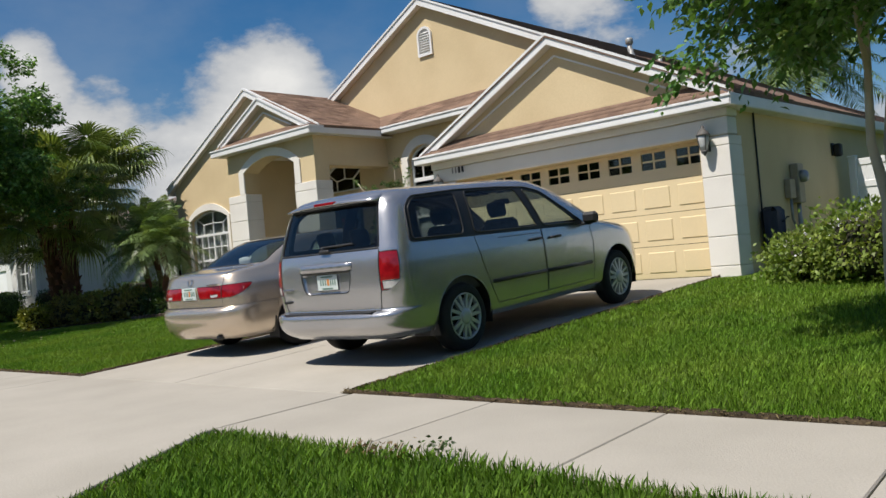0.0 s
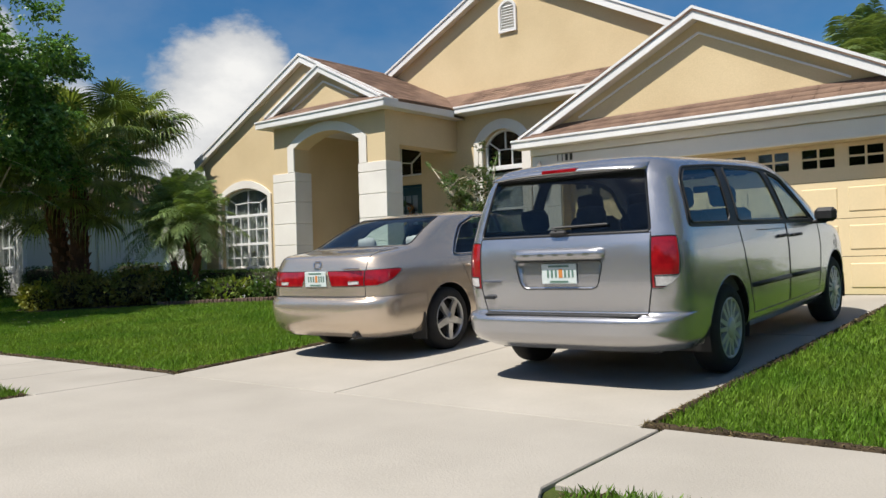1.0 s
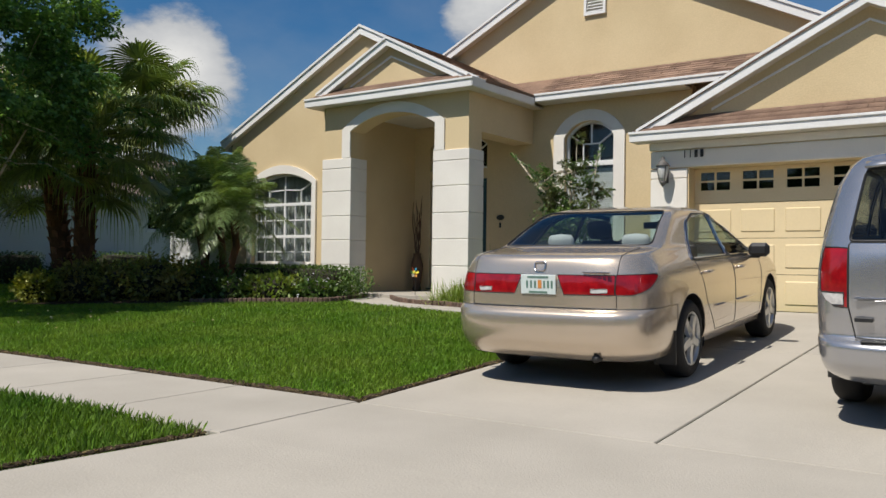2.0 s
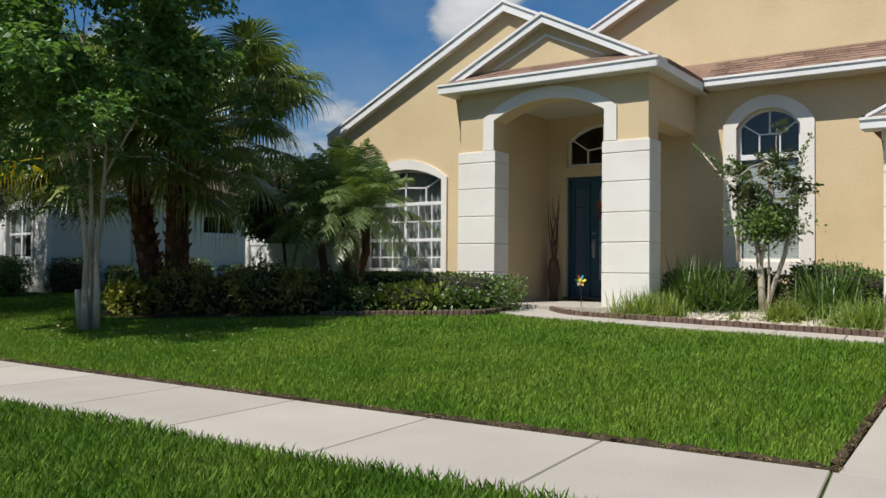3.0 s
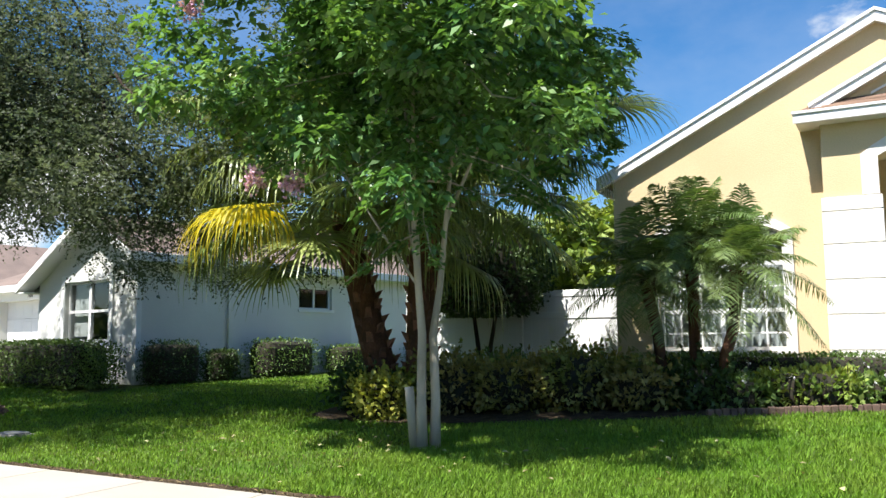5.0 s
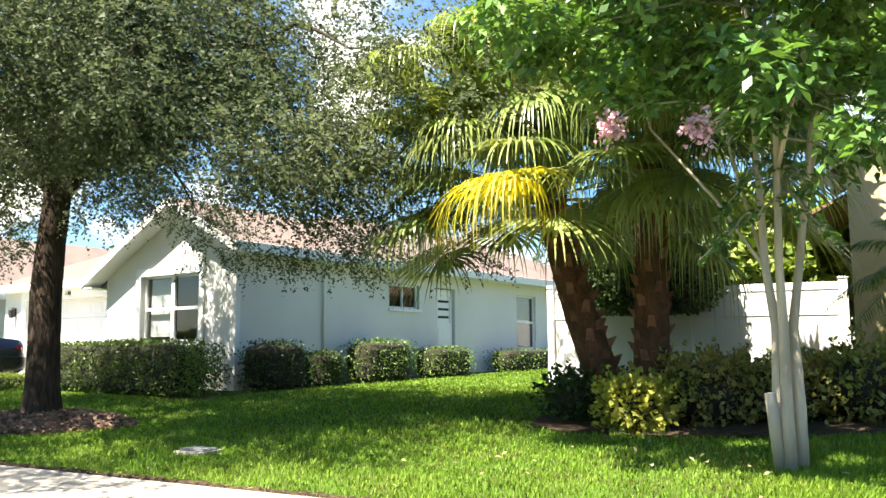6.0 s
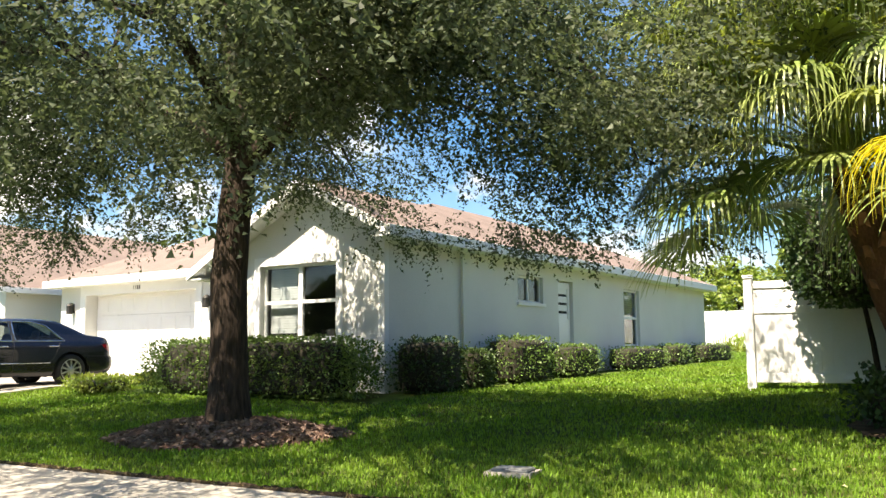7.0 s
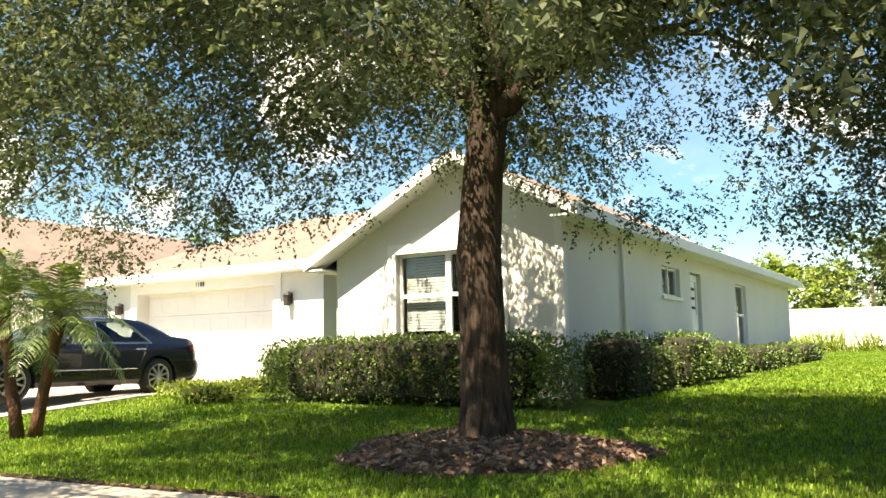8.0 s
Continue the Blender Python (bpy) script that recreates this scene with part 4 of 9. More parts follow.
    # garage wing: front slope, hipped end, back slope
    sheet([(-15.13, GN - ov, E), (-3.0, GN - ov, E), (rx, ry, rz), (-11.2, ry, rz)])
    sheet([(-15.13, ry + 3.9, E), (-15.13, GN - ov, E), (-11.2, ry, rz)])
    sheet([(-8.0, ry + 3.9, E), (-15.13, ry + 3.9, E), (-11.2, ry, rz), (rx, ry, rz)])
    # front gable
    sheet([(ov, -ov, E - 0.02), (PX, -ov, PZ), (PX, 7.5, PZ), (ov, 7.5, E - 0.02)])
    sheet([(PX, -ov, PZ), (LX, -ov, LZ), (LX, 7.5, LZ), (PX, 7.5, PZ)])
    for b, nm in ((Build().box(ov, ov + 0.03, -ov, NB + ov, E - 0.20, E - 0.01, 0.005), "fascia"), (Build().box(-15.13, -7.0, GN - ov - 0.03, GN - ov, E - 0.20, E + 0.01, 0.005), "fascia")):
        np_(nm, b, TRIM_N, "white fascia board")
    for xa, za, xb, zb in ((ov, E - 0.03, PX, PZ - 0.01), (LX, LZ - 0.01, PX, PZ - 0.01)):
        b = Build()
        rake(b, xa, za, xb, zb, -ov - 0.03, -ov, 0.0, 0.17)
        np_("barge_board", b, TRIM_N)
        b = Build()
        rake(b, xa, za - 0.15, xb, zb - 0.15, -ov, 0.0, 0.0, 0.02)
        np_("rake_soffit", b, TRIM_N)
    np_("soffit", Build().box(0.002, ov, -ov, NB + ov, E - 0.20, E - 0.17), TRIM_N)
    np_("soffit", Build().box(-15.1, -7.2, GN - ov, GN - 0.002, E - 0.20, E - 0.17), TRIM_N)
    np_("fascia", Build().box(-4.58, -4.55, -ov, GN + 1.4, 2.42, 2.57, 0.005), TRIM_N)
    np_("soffit", Build().box(-4.55, -4.202, -ov, GN + 1.4, 2.42, 2.45), TRIM_N)
    # One black block stands in for the unlit rooms of this house.
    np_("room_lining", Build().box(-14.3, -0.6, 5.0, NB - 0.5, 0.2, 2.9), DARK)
    # garage door surround
    np_("door_trim", Build().slab([(-13.75, 0.2), (-8.45, 0.2), (-8.45, 2.92), (-13.75, 2.92)], [[(-13.5, 0.2), (-8.68, 0.2), (-8.68, 2.66), (-13.5, 2.66)]], 0.03, front(GN - 0.03)), TRIM_N)


neighbour()


def n_window(at_side, a, b_, z0, z1, label, split=True, double=False):
    """A sash window of the white house, on its side wall or its front."""
    w = thing("window", label, "")
    w.parent = nhouse
    mw = (lambda q: yz(-0.08 - q)) if at_side else (lambda q: front(0.08 + q))
    part("window_frame", Build().slab([(a, z0), (b_, z0), (b_, z1), (a, z1)], [[(a + 0.05, z0 + 0.05), (b_ - 0.05, z0 + 0.05), (b_ - 0.05, z1 - 0.05), (a + 0.05, z1 - 0.05)]], 0.05, mw(0)), VINYL, w)
    zm = (z0 + z1) / 2
    if split:
        part("rail", Build().slab([(a + 0.04, zm - 0.03), (b_ - 0.04, zm - 0.03), (b_ - 0.04, zm + 0.03), (a + 0.04, zm + 0.03)], [], 0.05, mw(-0.006)), VINYL, w)
    if double or not split:
        m = (a + b_) / 2
        h = 0.05 if double else 0.02
        part("mullion", Build().slab([(m - h, z0), (m + h, z0), (m + h, z1), (m - h, z1)], [], 0.06, mw(-0.01)), VINYL, w)
    pane = part("pane", Build().slab([(a + 0.03, z0 + 0.03), (b_ - 0.03, z0 + 0.03), (b_ - 0.03, z1 - 0.03), (a + 0.03, z1 - 0.03)], [], 0.006, mw(0.03)), GLASS, w)
    pane.visible_shadow = False
    part("sill", Build().slab([(a - 0.05, z0 - 0.07), (b_ + 0.05, z0 - 0.07), (b_ + 0.05, z0), (a - 0.05, z0)], [], 0.15, mw(-0.13)), TRIM_N, w)
    if split:
        top = 11 if not double else 26
        low = zm + 0.05 if not double else z0 + 0.12
        right = (a + b_) / 2 - 0.06 if double else b_ - 0.06
        for k in range(top):
            z = low + k * (z1 - 0.05 - low) / top
            part("blind_slat", Build().slab([(a + 0.06, z), (right, z), (right, z + 0.04), (a + 0.06, z + 0.04)], [], 0.004, mw(0.12)), BLIND, w)
    # Black sheet behind the pane, painting the dark of the room.
    part("room_gloom_sheet", Build().slab([(a - 0.1, z0 - 0.1), (b_ + 0.1, z0 - 0.1), (b_ + 0.1, z1 + 0.1), (a - 0.1, z1 + 0.1)], [], 0.01, mw(0.6)), DARK, w)
    return w


n_window(True, 4.59, 5.75, 2.05, 2.63, "small sliding window with white frame in the side wall", False)
n_window(True, 10.40, 11.52, 1.10, 2.63, "white sash window with half-drawn blinds in the side wall")
n_window(False, -2.94, -1.05, 1.25, 2.62, "wide double sash window with blinds behind the hedge", True, True)


def n_door():
    d = thing("side_door", "white panelled side door with a small louvred glass", "")
    d.parent = nhouse
    part("door_leaf", Build().slab([(6.53, 0.6), (7.25, 0.6), (7.25, 2.60), (6.53, 2.60)], [[(6.63, 1.75), (7.15, 1.75), (7.15, 2.45), (6.63, 2.45)]], 0.045, yz(-0.08)), VINYL, d)
    for z in (1.80, 2.0, 2.2, 2.4):
        part("louvre_pane", Build().slab([(6.62, z - 0.07), (7.16, z - 0.07), (7.16, z + 0.07), (6.62, z + 0.07)], [], 0.008, yz(-0.10)), VINYL, d)
    # Black sheet that paints the shade between the louvres.
    part("louvre_gloom_sheet", Build().slab([(6.60, 1.70), (7.18, 1.70), (7.18, 2.48), (6.60, 2.48)], [], 0.01, yz(-0.115)), DARK, d)
    for z0, z1 in ((0.75, 1.15), (1.22, 1.62)):
        part("raised_panel", Build().slab([(6.64, z0), (7.14, z0), (7.14, z1), (6.64, z1)], [], 0.02, yz(-0.065)), VINYL, d)


n_door()
ngd = garage_door(-13.5, -8.68, 0.36, 2.66, GN + 0.38, TRIM_N, "plain white sectional garage door of the white house", 4, 8, False)
ngd.matrix_world = nhouse.matrix_world @ ngd.matrix_world


# ---- cars ----
def pchip(P, k):
    """Refine a grid of points k times along its first axis with a curve that does not overshoot."""
    P = np.asarray(P, float)
    d = P[1:] - P[:-1]
    m = np.zeros_like(P)
    a, b = d[:-1], d[1:]
    same = a * b > 0
    m[1:-1] = np.where(same, 2 * a * b / np.where(same, a + b, 1.0), 0)
    m[0], m[-1] = d[0], d[-1]
    out = []
    for i in range(len(d)):
        for j in range(k):
            t = j / k
            h = (2 * t ** 3 - 3 * t ** 2 + 1, t ** 3 - 2 * t ** 2 + t, -2 * t ** 3 + 3 * t ** 2, t ** 3 - t ** 2)
            out.append(h[0] * P[i] + h[1] * m[i] + h[2] * P[i + 1] + h[3] * m[i + 1])
    out.append(P[-1])
    return np.array(out)


PAINT_SILVER = material("silver-grey metallic car paint", (0.47, 0.47, 0.485), (0.43, 0.43, 0.445), 0.27, 1.5, 220, metal=0.75, coat=1.0, fine_amount=0.05)
PAINT_CHAMPAGNE = material("champagne metallic car paint", (0.68, 0.575, 0.46), (0.64, 0.54, 0.43), 0.27, 1.5, 220, metal=0.75, coat=1.0, fine_amount=0.05)
PAINT_NAVY = material("dark navy car paint", (0.004, 0.006, 0.016), (0.003, 0.005, 0.012), 0.25, 1.5, 220, metal=0.0, spec=0.25, coat=0.45, fine_amount=0.05)
RED_LAMP = material("red lamp lens", (0.33, 0.008, 0.012), (0.21, 0.004, 0.008), 0.12, 14, 60, coat=0.6, fine_amount=0.15)
CLEAR_LAMP = material("clear lamp lens", (0.66, 0.64, 0.62), (0.5, 0.48, 0.47), 0.12, 30, 90, coat=0.5, fine_amount=0.2)
RUBBER = material("black tyre rubber", (0.016, 0.016, 0.017), (0.022, 0.021, 0.02), 0.85, 9, 120, 0.3)
ALLOY = material("silver wheel alloy", (0.60, 0.60, 0.60), (0.52, 0.52, 0.52), 0.32, 9, 90, metal=0.85, fine_amount=0.06)
HUBCAP = material("grey plastic hubcap", (0.56, 0.56, 0.57), (0.50, 0.50, 0.51), 0.42, 9, 90, metal=0.45, fine_amount=0.06)
SEAT = material("grey car seat cloth", (0.07, 0.07, 0.075), (0.05, 0.05, 0.055), 0.9, 9, 90, 0.3)
SEAT_PALE = material("pale headrest cloth", (0.50, 0.50, 0.50), (0.42, 0.42, 0.43), 0.9, 9, 90, 0.3)
CHROME = material("chrome", (0.72, 0.72, 0.73), (0.66, 0.66, 0.67), 0.12, 9, 60, metal=1.0, fine_amount=0.03)
PLATE = material("number plate", (0.62, 0.68, 0.66), (0.56, 0.64, 0.62), 0.5, 18, 60, fine_amount=0.1)
PLATE_INK = material("plate lettering", (0.12, 0.22, 0.18), (0.1, 0.18, 0.14), 0.5, 18, 60)
PLATE_ORANGE = material("plate emblem orange", (0.65, 0.24, 0.05), (0.5, 0.2, 0.05), 0.5, 18, 60)


def wheel_copy(parent, x, y, r, side, style, wide=0.21):
    """A wheel whose outer face looks to side (+1: right)."""
    m = Matrix.Translation((x, y, r)) @ pose(0, 0, 0, 0, 90 * side, 0)
    t = Build().lathe([(r * 0.66, -wide / 2), (r * 0.90, -wide / 2), (r * 0.985, -wide * 0.36), (r, -wide * 0.15), (r, wide * 0.15), (r * 0.985, wide * 0.36), (r * 0.90, wide / 2), (r * 0.72, wide / 2 + 0.006), (r * 0.66, wide / 2 - 0.01), (r * 0.62, wide * 0.2), (r * 0.62, -wide * 0.3)], 40, m, True)
    w = part("wheel", t, RUBBER, parent, "black tyre", True)
    zo = wide / 2
    rim = Build().lathe([(r * 0.70, zo - 0.006), (r * 0.665, zo + 0.004), (r * 0.64, zo - 0.004), (r * 0.625, zo - 0.04), (r * 0.625, -0.02)], 40, m, True)
    mat = HUBCAP if style == "hubcap" else ALLOY
    part("rim", rim, mat, w, "", True)
    part("brake_disc", Build().lathe([(r * 0.60, -0.012), (r * 0.60, 0.0), (r * 0.2, 0.002)], 24, m), BLACK, w)
    n, inner, outer, w0, w1, dish = {"hubcap": (7, 0.20, 0.66, 0.040, 0.030, 0.012), "five": (5, 0.14, 0.65, 0.075, 0.055, 0.02), "ten": (10, 0.14, 0.65, 0.034, 0.026, 0.02)}[style]
    for k in range(n):
        for off in ((-0.17, 0.17) if style == "hubcap" else (0.0,)):
            a = 2 * math.pi * k / n
            b = Build()
            ra, rb = inner * r, outer * r
            u, v = Vector((math.cos(a), math.sin(a), 0)), Vector((-math.sin(a), math.cos(a), 0))
            o = v * off * r * 0.75
            pts = []
            for rr, hw, zt in ((ra, w0 / 2, zo + dish * 0.2), ((ra + rb) / 2, (w0 + w1) / 4, zo - dish * 0.3), (rb, w1 / 2, zo - 0.004)):
                oo = o * (0.35 + 0.65 * (rr - ra) / (rb - ra))
                pts += [u * rr + v * hw + oo + Vector((0, 0, zt)), u * rr - v * hw + oo + Vector((0, 0, zt)), u * rr - v * hw * 1.15 + oo + Vector((0, 0, zt - 0.03)), u * rr + v * hw * 1.15 + oo + Vector((0, 0, zt - 0.03))]
            f = [(i * 4 + j, i * 4 + (j + 1) % 4, (i + 1) * 4 + (j + 1) % 4, (i + 1) * 4 + j) for i in range(2) for j in range(4)] + [(0, 3, 2, 1), (8, 9, 10, 11)]
            b.add([tuple(m @ p) for p in pts], f)
            part("spoke", b, mat, w)
    part("hub", Build().lathe([(inner * r * 1.25, zo - 0.02), (inner * r * 1.2, zo + 0.004), (inner * r * 0.7, zo + 0.012), (0.001, zo + 0.013)], 20, m), mat, w, "", True)
    return w


def number_plate(c, y, z, tilt=0.0, seed=1):
    m = Matrix.Translation((0, y, z)) @ pose(0, 0, 0, tilt)
    plate = part("number_plate", Build().box(-0.152, 0.152, -0.008, 0.0, -0.076, 0.076, 0.004, m), PLATE, c, "pale green number plate with dark bars")
    for x in (-0.095, -0.06, -0.025, 0.055, 0.088, 0.12):
        part("plate_bar", Build().box(x - 0.008, x + 0.008, -0.0105, -0.0085, -0.028, 0.03, 0, m), PLATE_INK, plate)
    part("plate_emblem", Build().box(0.0, 0.032, -0.0105, -0.0085, -0.03, 0.035, 0, m), PLATE_ORANGE, plate)
    part("plate_band", Build().box(-0.09, 0.09, -0.0105, -0.0085, 0.05, 0.065, 0, m), PLATE_INK, plate)
    part("plate_band", Build().box(-0.08, 0.08, -0.0105, -0.0085, -0.066, -0.052, 0, m), PLATE_INK, plate)


def seat(c, x, y, z, head=SEAT, name="seat", high=0.62):
    m = Matrix.Translation((x, y, z)) @ pose(0, 0, 0, 12)
    part(name, Build().box(-0.24, 0.24, -0.06, 0.07, 0.0, high, 0.05, m), SEAT, c)
    part("headrest", Build().lathe([(0.0, -0.095), (0.05, -0.09), (0.064, -0.06), (0.066, 0.04), (0.055, 0.08), (0.0, 0.095)], 16, m @ Matrix.Translation((0, -0.005, high + 0.12)) @ Matrix.Diagonal((2.0, 0.85, 1, 1))), head, c, "", True)


def mirror_pair(c, x, y, z, mat):
    for s in (1, -1):
        m = Matrix.Translation((s * x, y, z))
        b = Build().box(-0.10, 0.10, -0.05, 0.05, -0.065, 0.075, 0.035, m)
        b.box(-s * 0.06 - 0.07, -s * 0.06 + 0.07, -0.02, 0.02, -0.08, -0.045, 0.01, m)
        part("wing_mirror", b, mat, c, "door mirror")


def ring_outline(yr, yf, w, dr, df, nr, nf, barrel, counts=(20, 36, 14)):
    """Half plan outline of one body layer, from the rear centre round the side to the front centre."""
    def corner(d, n, count):
        th = np.linspace(0, math.pi / 2, 160)
        x, y = w * np.sin(th) ** (2 / n), d * (1 - np.cos(th) ** (2 / n))
        s = np.concatenate([[0], np.cumsum(np.hypot(np.diff(x), np.diff(y)))])
        q = np.linspace(0, s[-1], count + 1)
        return np.interp(q, s, x), np.interp(q, s, y)
    rx, ry = corner(dr, nr, counts[0])
    fx, fy = corner(df, nf, counts[2])
    sy = np.linspace(yr + dr, yf - df, counts[1] + 1)[1:-1]
    x = np.concatenate([rx, np.full(len(sy), w), fx[::-1]])
    y = np.concatenate([yr + ry, sy, yf - fy[::-1]])
    mid = 0.5 * (barrel[0] + barrel[1])
    return x * (1 - barrel[2] * ((y - mid) / (barrel[1] - mid)) ** 2), y


def rounded(pts, r=0.04, n=3):
    """A convex outline with rounded corners."""
    out = []
    P = [Vector(p) for p in pts]
    for i, p in enumerate(P):
        a, b = (P[i - 1] - p), (P[(i + 1) % len(P)] - p)
        ra = min(r, a.length * 0.45, b.length * 0.45)
        a, b = p + a.normalized() * ra, p + b.normalized() * ra
        for k in range(n + 1):
            t = k / n
            out.append(a * (1 - t) ** 2 + p * 2 * t * (1 - t) + b * t * t)
    return [tuple(q) for q in out]


class Shell:
    """A smooth car body of stacked plan outlines, from which windows, lamps, doors and lids are cut as exact pieces."""

    def __init__(self, keys, barrel, k=4):
        L = pchip(np.array(keys, float), k)
        self.z, self.w, self.barrel = L[:, 0], L[:, 3], barrel
        self.bm = bmesh.new()
        rows = []
        for z, *q in L:
            x, y = ring_outline(*q, barrel)
            pts = [(a, b, z) for a, b in zip(x, y)] + [(-a, b, z) for a, b in zip(x[-2:0:-1], y[-2:0:-1])]
            rows.append([self.bm.verts.new(p) for p in pts])
        n = len(rows[0])
        for a, b in zip(rows, rows[1:]):
            for i in range(n):
                j = (i + 1) % n
                self.bm.faces.new((a[i], a[j], b[j], b[i]))
        bmesh.ops.remove_doubles(self.bm, verts=self.bm.verts[:], dist=0.0004)
        bmesh.ops.dissolve_degenerate(self.bm, edges=self.bm.edges[:], dist=0.0002)
        self.bm.normal_update()
        self.names = ["body"]

    def side_x(self, y, z):
        lo, hi, b = self.barrel
        mid = 0.5 * (lo + hi)
        return float(np.interp(z, self.z, self.w)) * (1 - b * ((y - mid) / (hi - mid)) ** 2)

    def cut(self, name, planes, src=0, keep=None):
        """Give the faces inside all planes (point, outward normal) a number of their own."""
        self.names.append(name)
        new_id = len(self.names) - 1
        bm = self.bm
        for f in bm.faces:
            if f.material_index == src and (keep is None or keep(f.calc_center_median())):
                f.material_index = new_id
        for co, no in planes:
            co, no = Vector(co), Vector(no).normalized()
            fs = [f for f in bm.faces if f.material_index == new_id]
            if not fs:
                break
            geom = set(fs)
            for f in fs:
                geom.update(f.edges)
                geom.update(f.verts)
            bmesh.ops.bisect_plane(bm, geom=list(geom), dist=0.0003, plane_co=co, plane_no=no)
            for f in bm.faces:
                if f.material_index == new_id and (f.calc_center_median() - co).dot(no) > 0:
                    f.material_index = src
        return new_id

    def outline(self, pts, axis):
        """Planes round a convex outline, seen along the axis: x gives (y, z), y gives (x, z)."""
        c = Vector((sum(p[0] for p in pts) / len(pts), sum(p[1] for p in pts) / len(pts)))
        planes = []
        for a, b in zip(pts, pts[1:] + pts[:1]):
            a, b = Vector(a), Vector(b)
            if (b - a).length < 1e-5:
                continue
            n = Vector((b.y - a.y, a.x - b.x))
            if n.dot(c - a) > 0:
                n = -n
            planes.append(((0, a.x, a.y), (0, n.x, n.y)) if axis == "x" else ((a.x, 0, a.y), (n.x, 0, n.y)))
        return planes

    def side(self, name, pts, s, src=0, extra=(), margin=0.12):
        lo = [min(p[q] for p in pts) - margin for q in (0, 1)]
        hi = [max(p[q] for p in pts) + margin for q in (0, 1)]
        return self.cut(name, self.outline(pts, "x") + list(extra), src, lambda c: c.x * s > 0.3 and lo[0] < c.y < hi[0] and lo[1] < c.z < hi[1])

    def end(self, name, pts, y0, y1, src=0, extra=()):
        lo = [min(p[q] for p in pts) - 0.15 for q in (0, 1)]
        hi = [max(p[q] for p in pts) + 0.15 for q in (0, 1)]
        return self.cut(name, self.outline(pts, "y") + list(extra), src, lambda c: y0 < c.y < y1 and lo[0] < c.x < hi[0] and lo[1] < c.z < hi[1])

    def loops(self, i):
        """Border lines of a piece, as point lists."""
        nxt = {}
        for f in self.bm.faces:
            if f.material_index == i:
                for l in f.loops:
                    if not any(g is not f and g.material_index == i for g in l.edge.link_faces):
                        nxt[l.vert] = l.link_loop_next.vert
        out = []
        while nxt:
            v, ring = next(iter(nxt)), []
            while v in nxt:
                ring.append(v.co.copy())
                v = nxt.pop(v)
            out.append(ring)
        return [r for r in out if len(r) > 5]

    def piece(self, i, name, mat, parent, label="", push=None, sink=0.0):
        """One cut piece as a mesh; push moves it inwards and closes the gap with walls."""
        fs = [f for f in self.bm.faces if f.material_index == i]
        idx, v, nn, faces = {}, [], [], []
        for f in fs:
            for q in f.verts:
                if q not in idx:
                    idx[q] = len(v)
                    v.append(q.co - q.normal * sink)
                    nn.append(q.normal.copy())
            faces.append(tuple(idx[q] for q in f.verts))
        if push is not None:
            k = len(v)
            edges = []
            for f in fs:
                for l in f.loops:
                    if not any(g is not f and g.material_index == i for g in l.edge.link_faces):
                        edges.append((idx[l.vert], idx[l.link_loop_next.vert]))
            inner = [p + Vector(push) for p in v]
            faces += [(a + k, b + k, b, a) for a, b in edges]
            v, nn = inner + v, nn + nn
        me = bpy.data.meshes.new(name)
        me.from_pydata([tuple(p) for p in v], [], faces)
        me.materials.append(mat)
        me.shade_smooth()
        if push is None and faces:
            me.normals_split_custom_set_from_vertices([tuple(p) for p in nn])
        ob = link(name, me, parent, label)
        if mat in (GLASS_DARK, GLASS_CLEAR, GLASS):
            ob.visible_shadow = False
        return ob

    def seam(self, i, rad, mat, name, parent, label="", out=0.0):
        for ring in self.loops(i):
            pts = [ring[0]]
            for p in ring[1:]:
                if (p - pts[-1]).length > 0.012:
                    pts.append(p)
            if len(pts) > 4:
                part(name, Build().tube([tuple(p) for p in pts + pts[:1]], rad, 5, False), mat, parent, label)


def car_frame(name, category, label, at, turn, pitch):
    c = new(name)
    c.empty_display_size = 0.1
    c.matrix_world = Matrix.Translation(at) @ pose(0, 0, 0, 0, 0, turn) @ pose(0, 0, 0, pitch)
    return tagged(c, label, category)


def wheel_arches(sh, c, axles, R, gap, paint, lip=0.014, src=(0,)):
    """Openings over the wheels with a rolled lip, and dark liners behind them."""
    for s in (1, -1):
        for ya in axles:
            pts = [(ya + (R + gap) * math.cos(a), R + (R + gap) * math.sin(a)) for a in np.linspace(0, math.pi, 19)] + [(ya - R - gap, -0.2), (ya + R + gap, -0.2)]
            for q in src:
                i = sh.side("gap", pts, s, q)
                rim = {}
                for f in sh.bm.faces:
                    if f.material_index == i:
                        for e in f.edges:
                            if any(g.material_index != i for g in e.link_faces):
                                for v in e.verts:
                                    rim[v] = math.atan2(v.co.z - R, v.co.y - ya)
                line = sorted(rim, key=lambda v: rim[v] if rim[v] > -1.6 else rim[v] + 2 * math.pi)
                if len(line) > 6:
                    part("arch_lip", Build().tube([(v.co.x - s * 0.005, v.co.y, v.co.z) for v in line], lip, 7), paint, c, "", True)
                bmesh.ops.delete(sh.bm, geom=[f for f in sh.bm.faces if f.material_index == i], context="FACES")
            x1, x0 = s * (sh.side_x(ya, R + 0.2) - 0.02), s * (sh.side_x(ya, R) - 0.34)
            arc = [(ya + (R + gap + 0.01) * math.cos(w), R + (R + gap + 0.01) * math.sin(w)) for w in np.linspace(-0.3, math.pi + 0.3, 15)]
            b = Build().add([(x0, p, q) for p, q in arc] + [(x1, p, q) for p, q in arc], [(i, i + 1, i + 16, i + 15) for i in range(14)] + [tuple(range(15))])
            part("wheel_liner", b, BLACK, c)


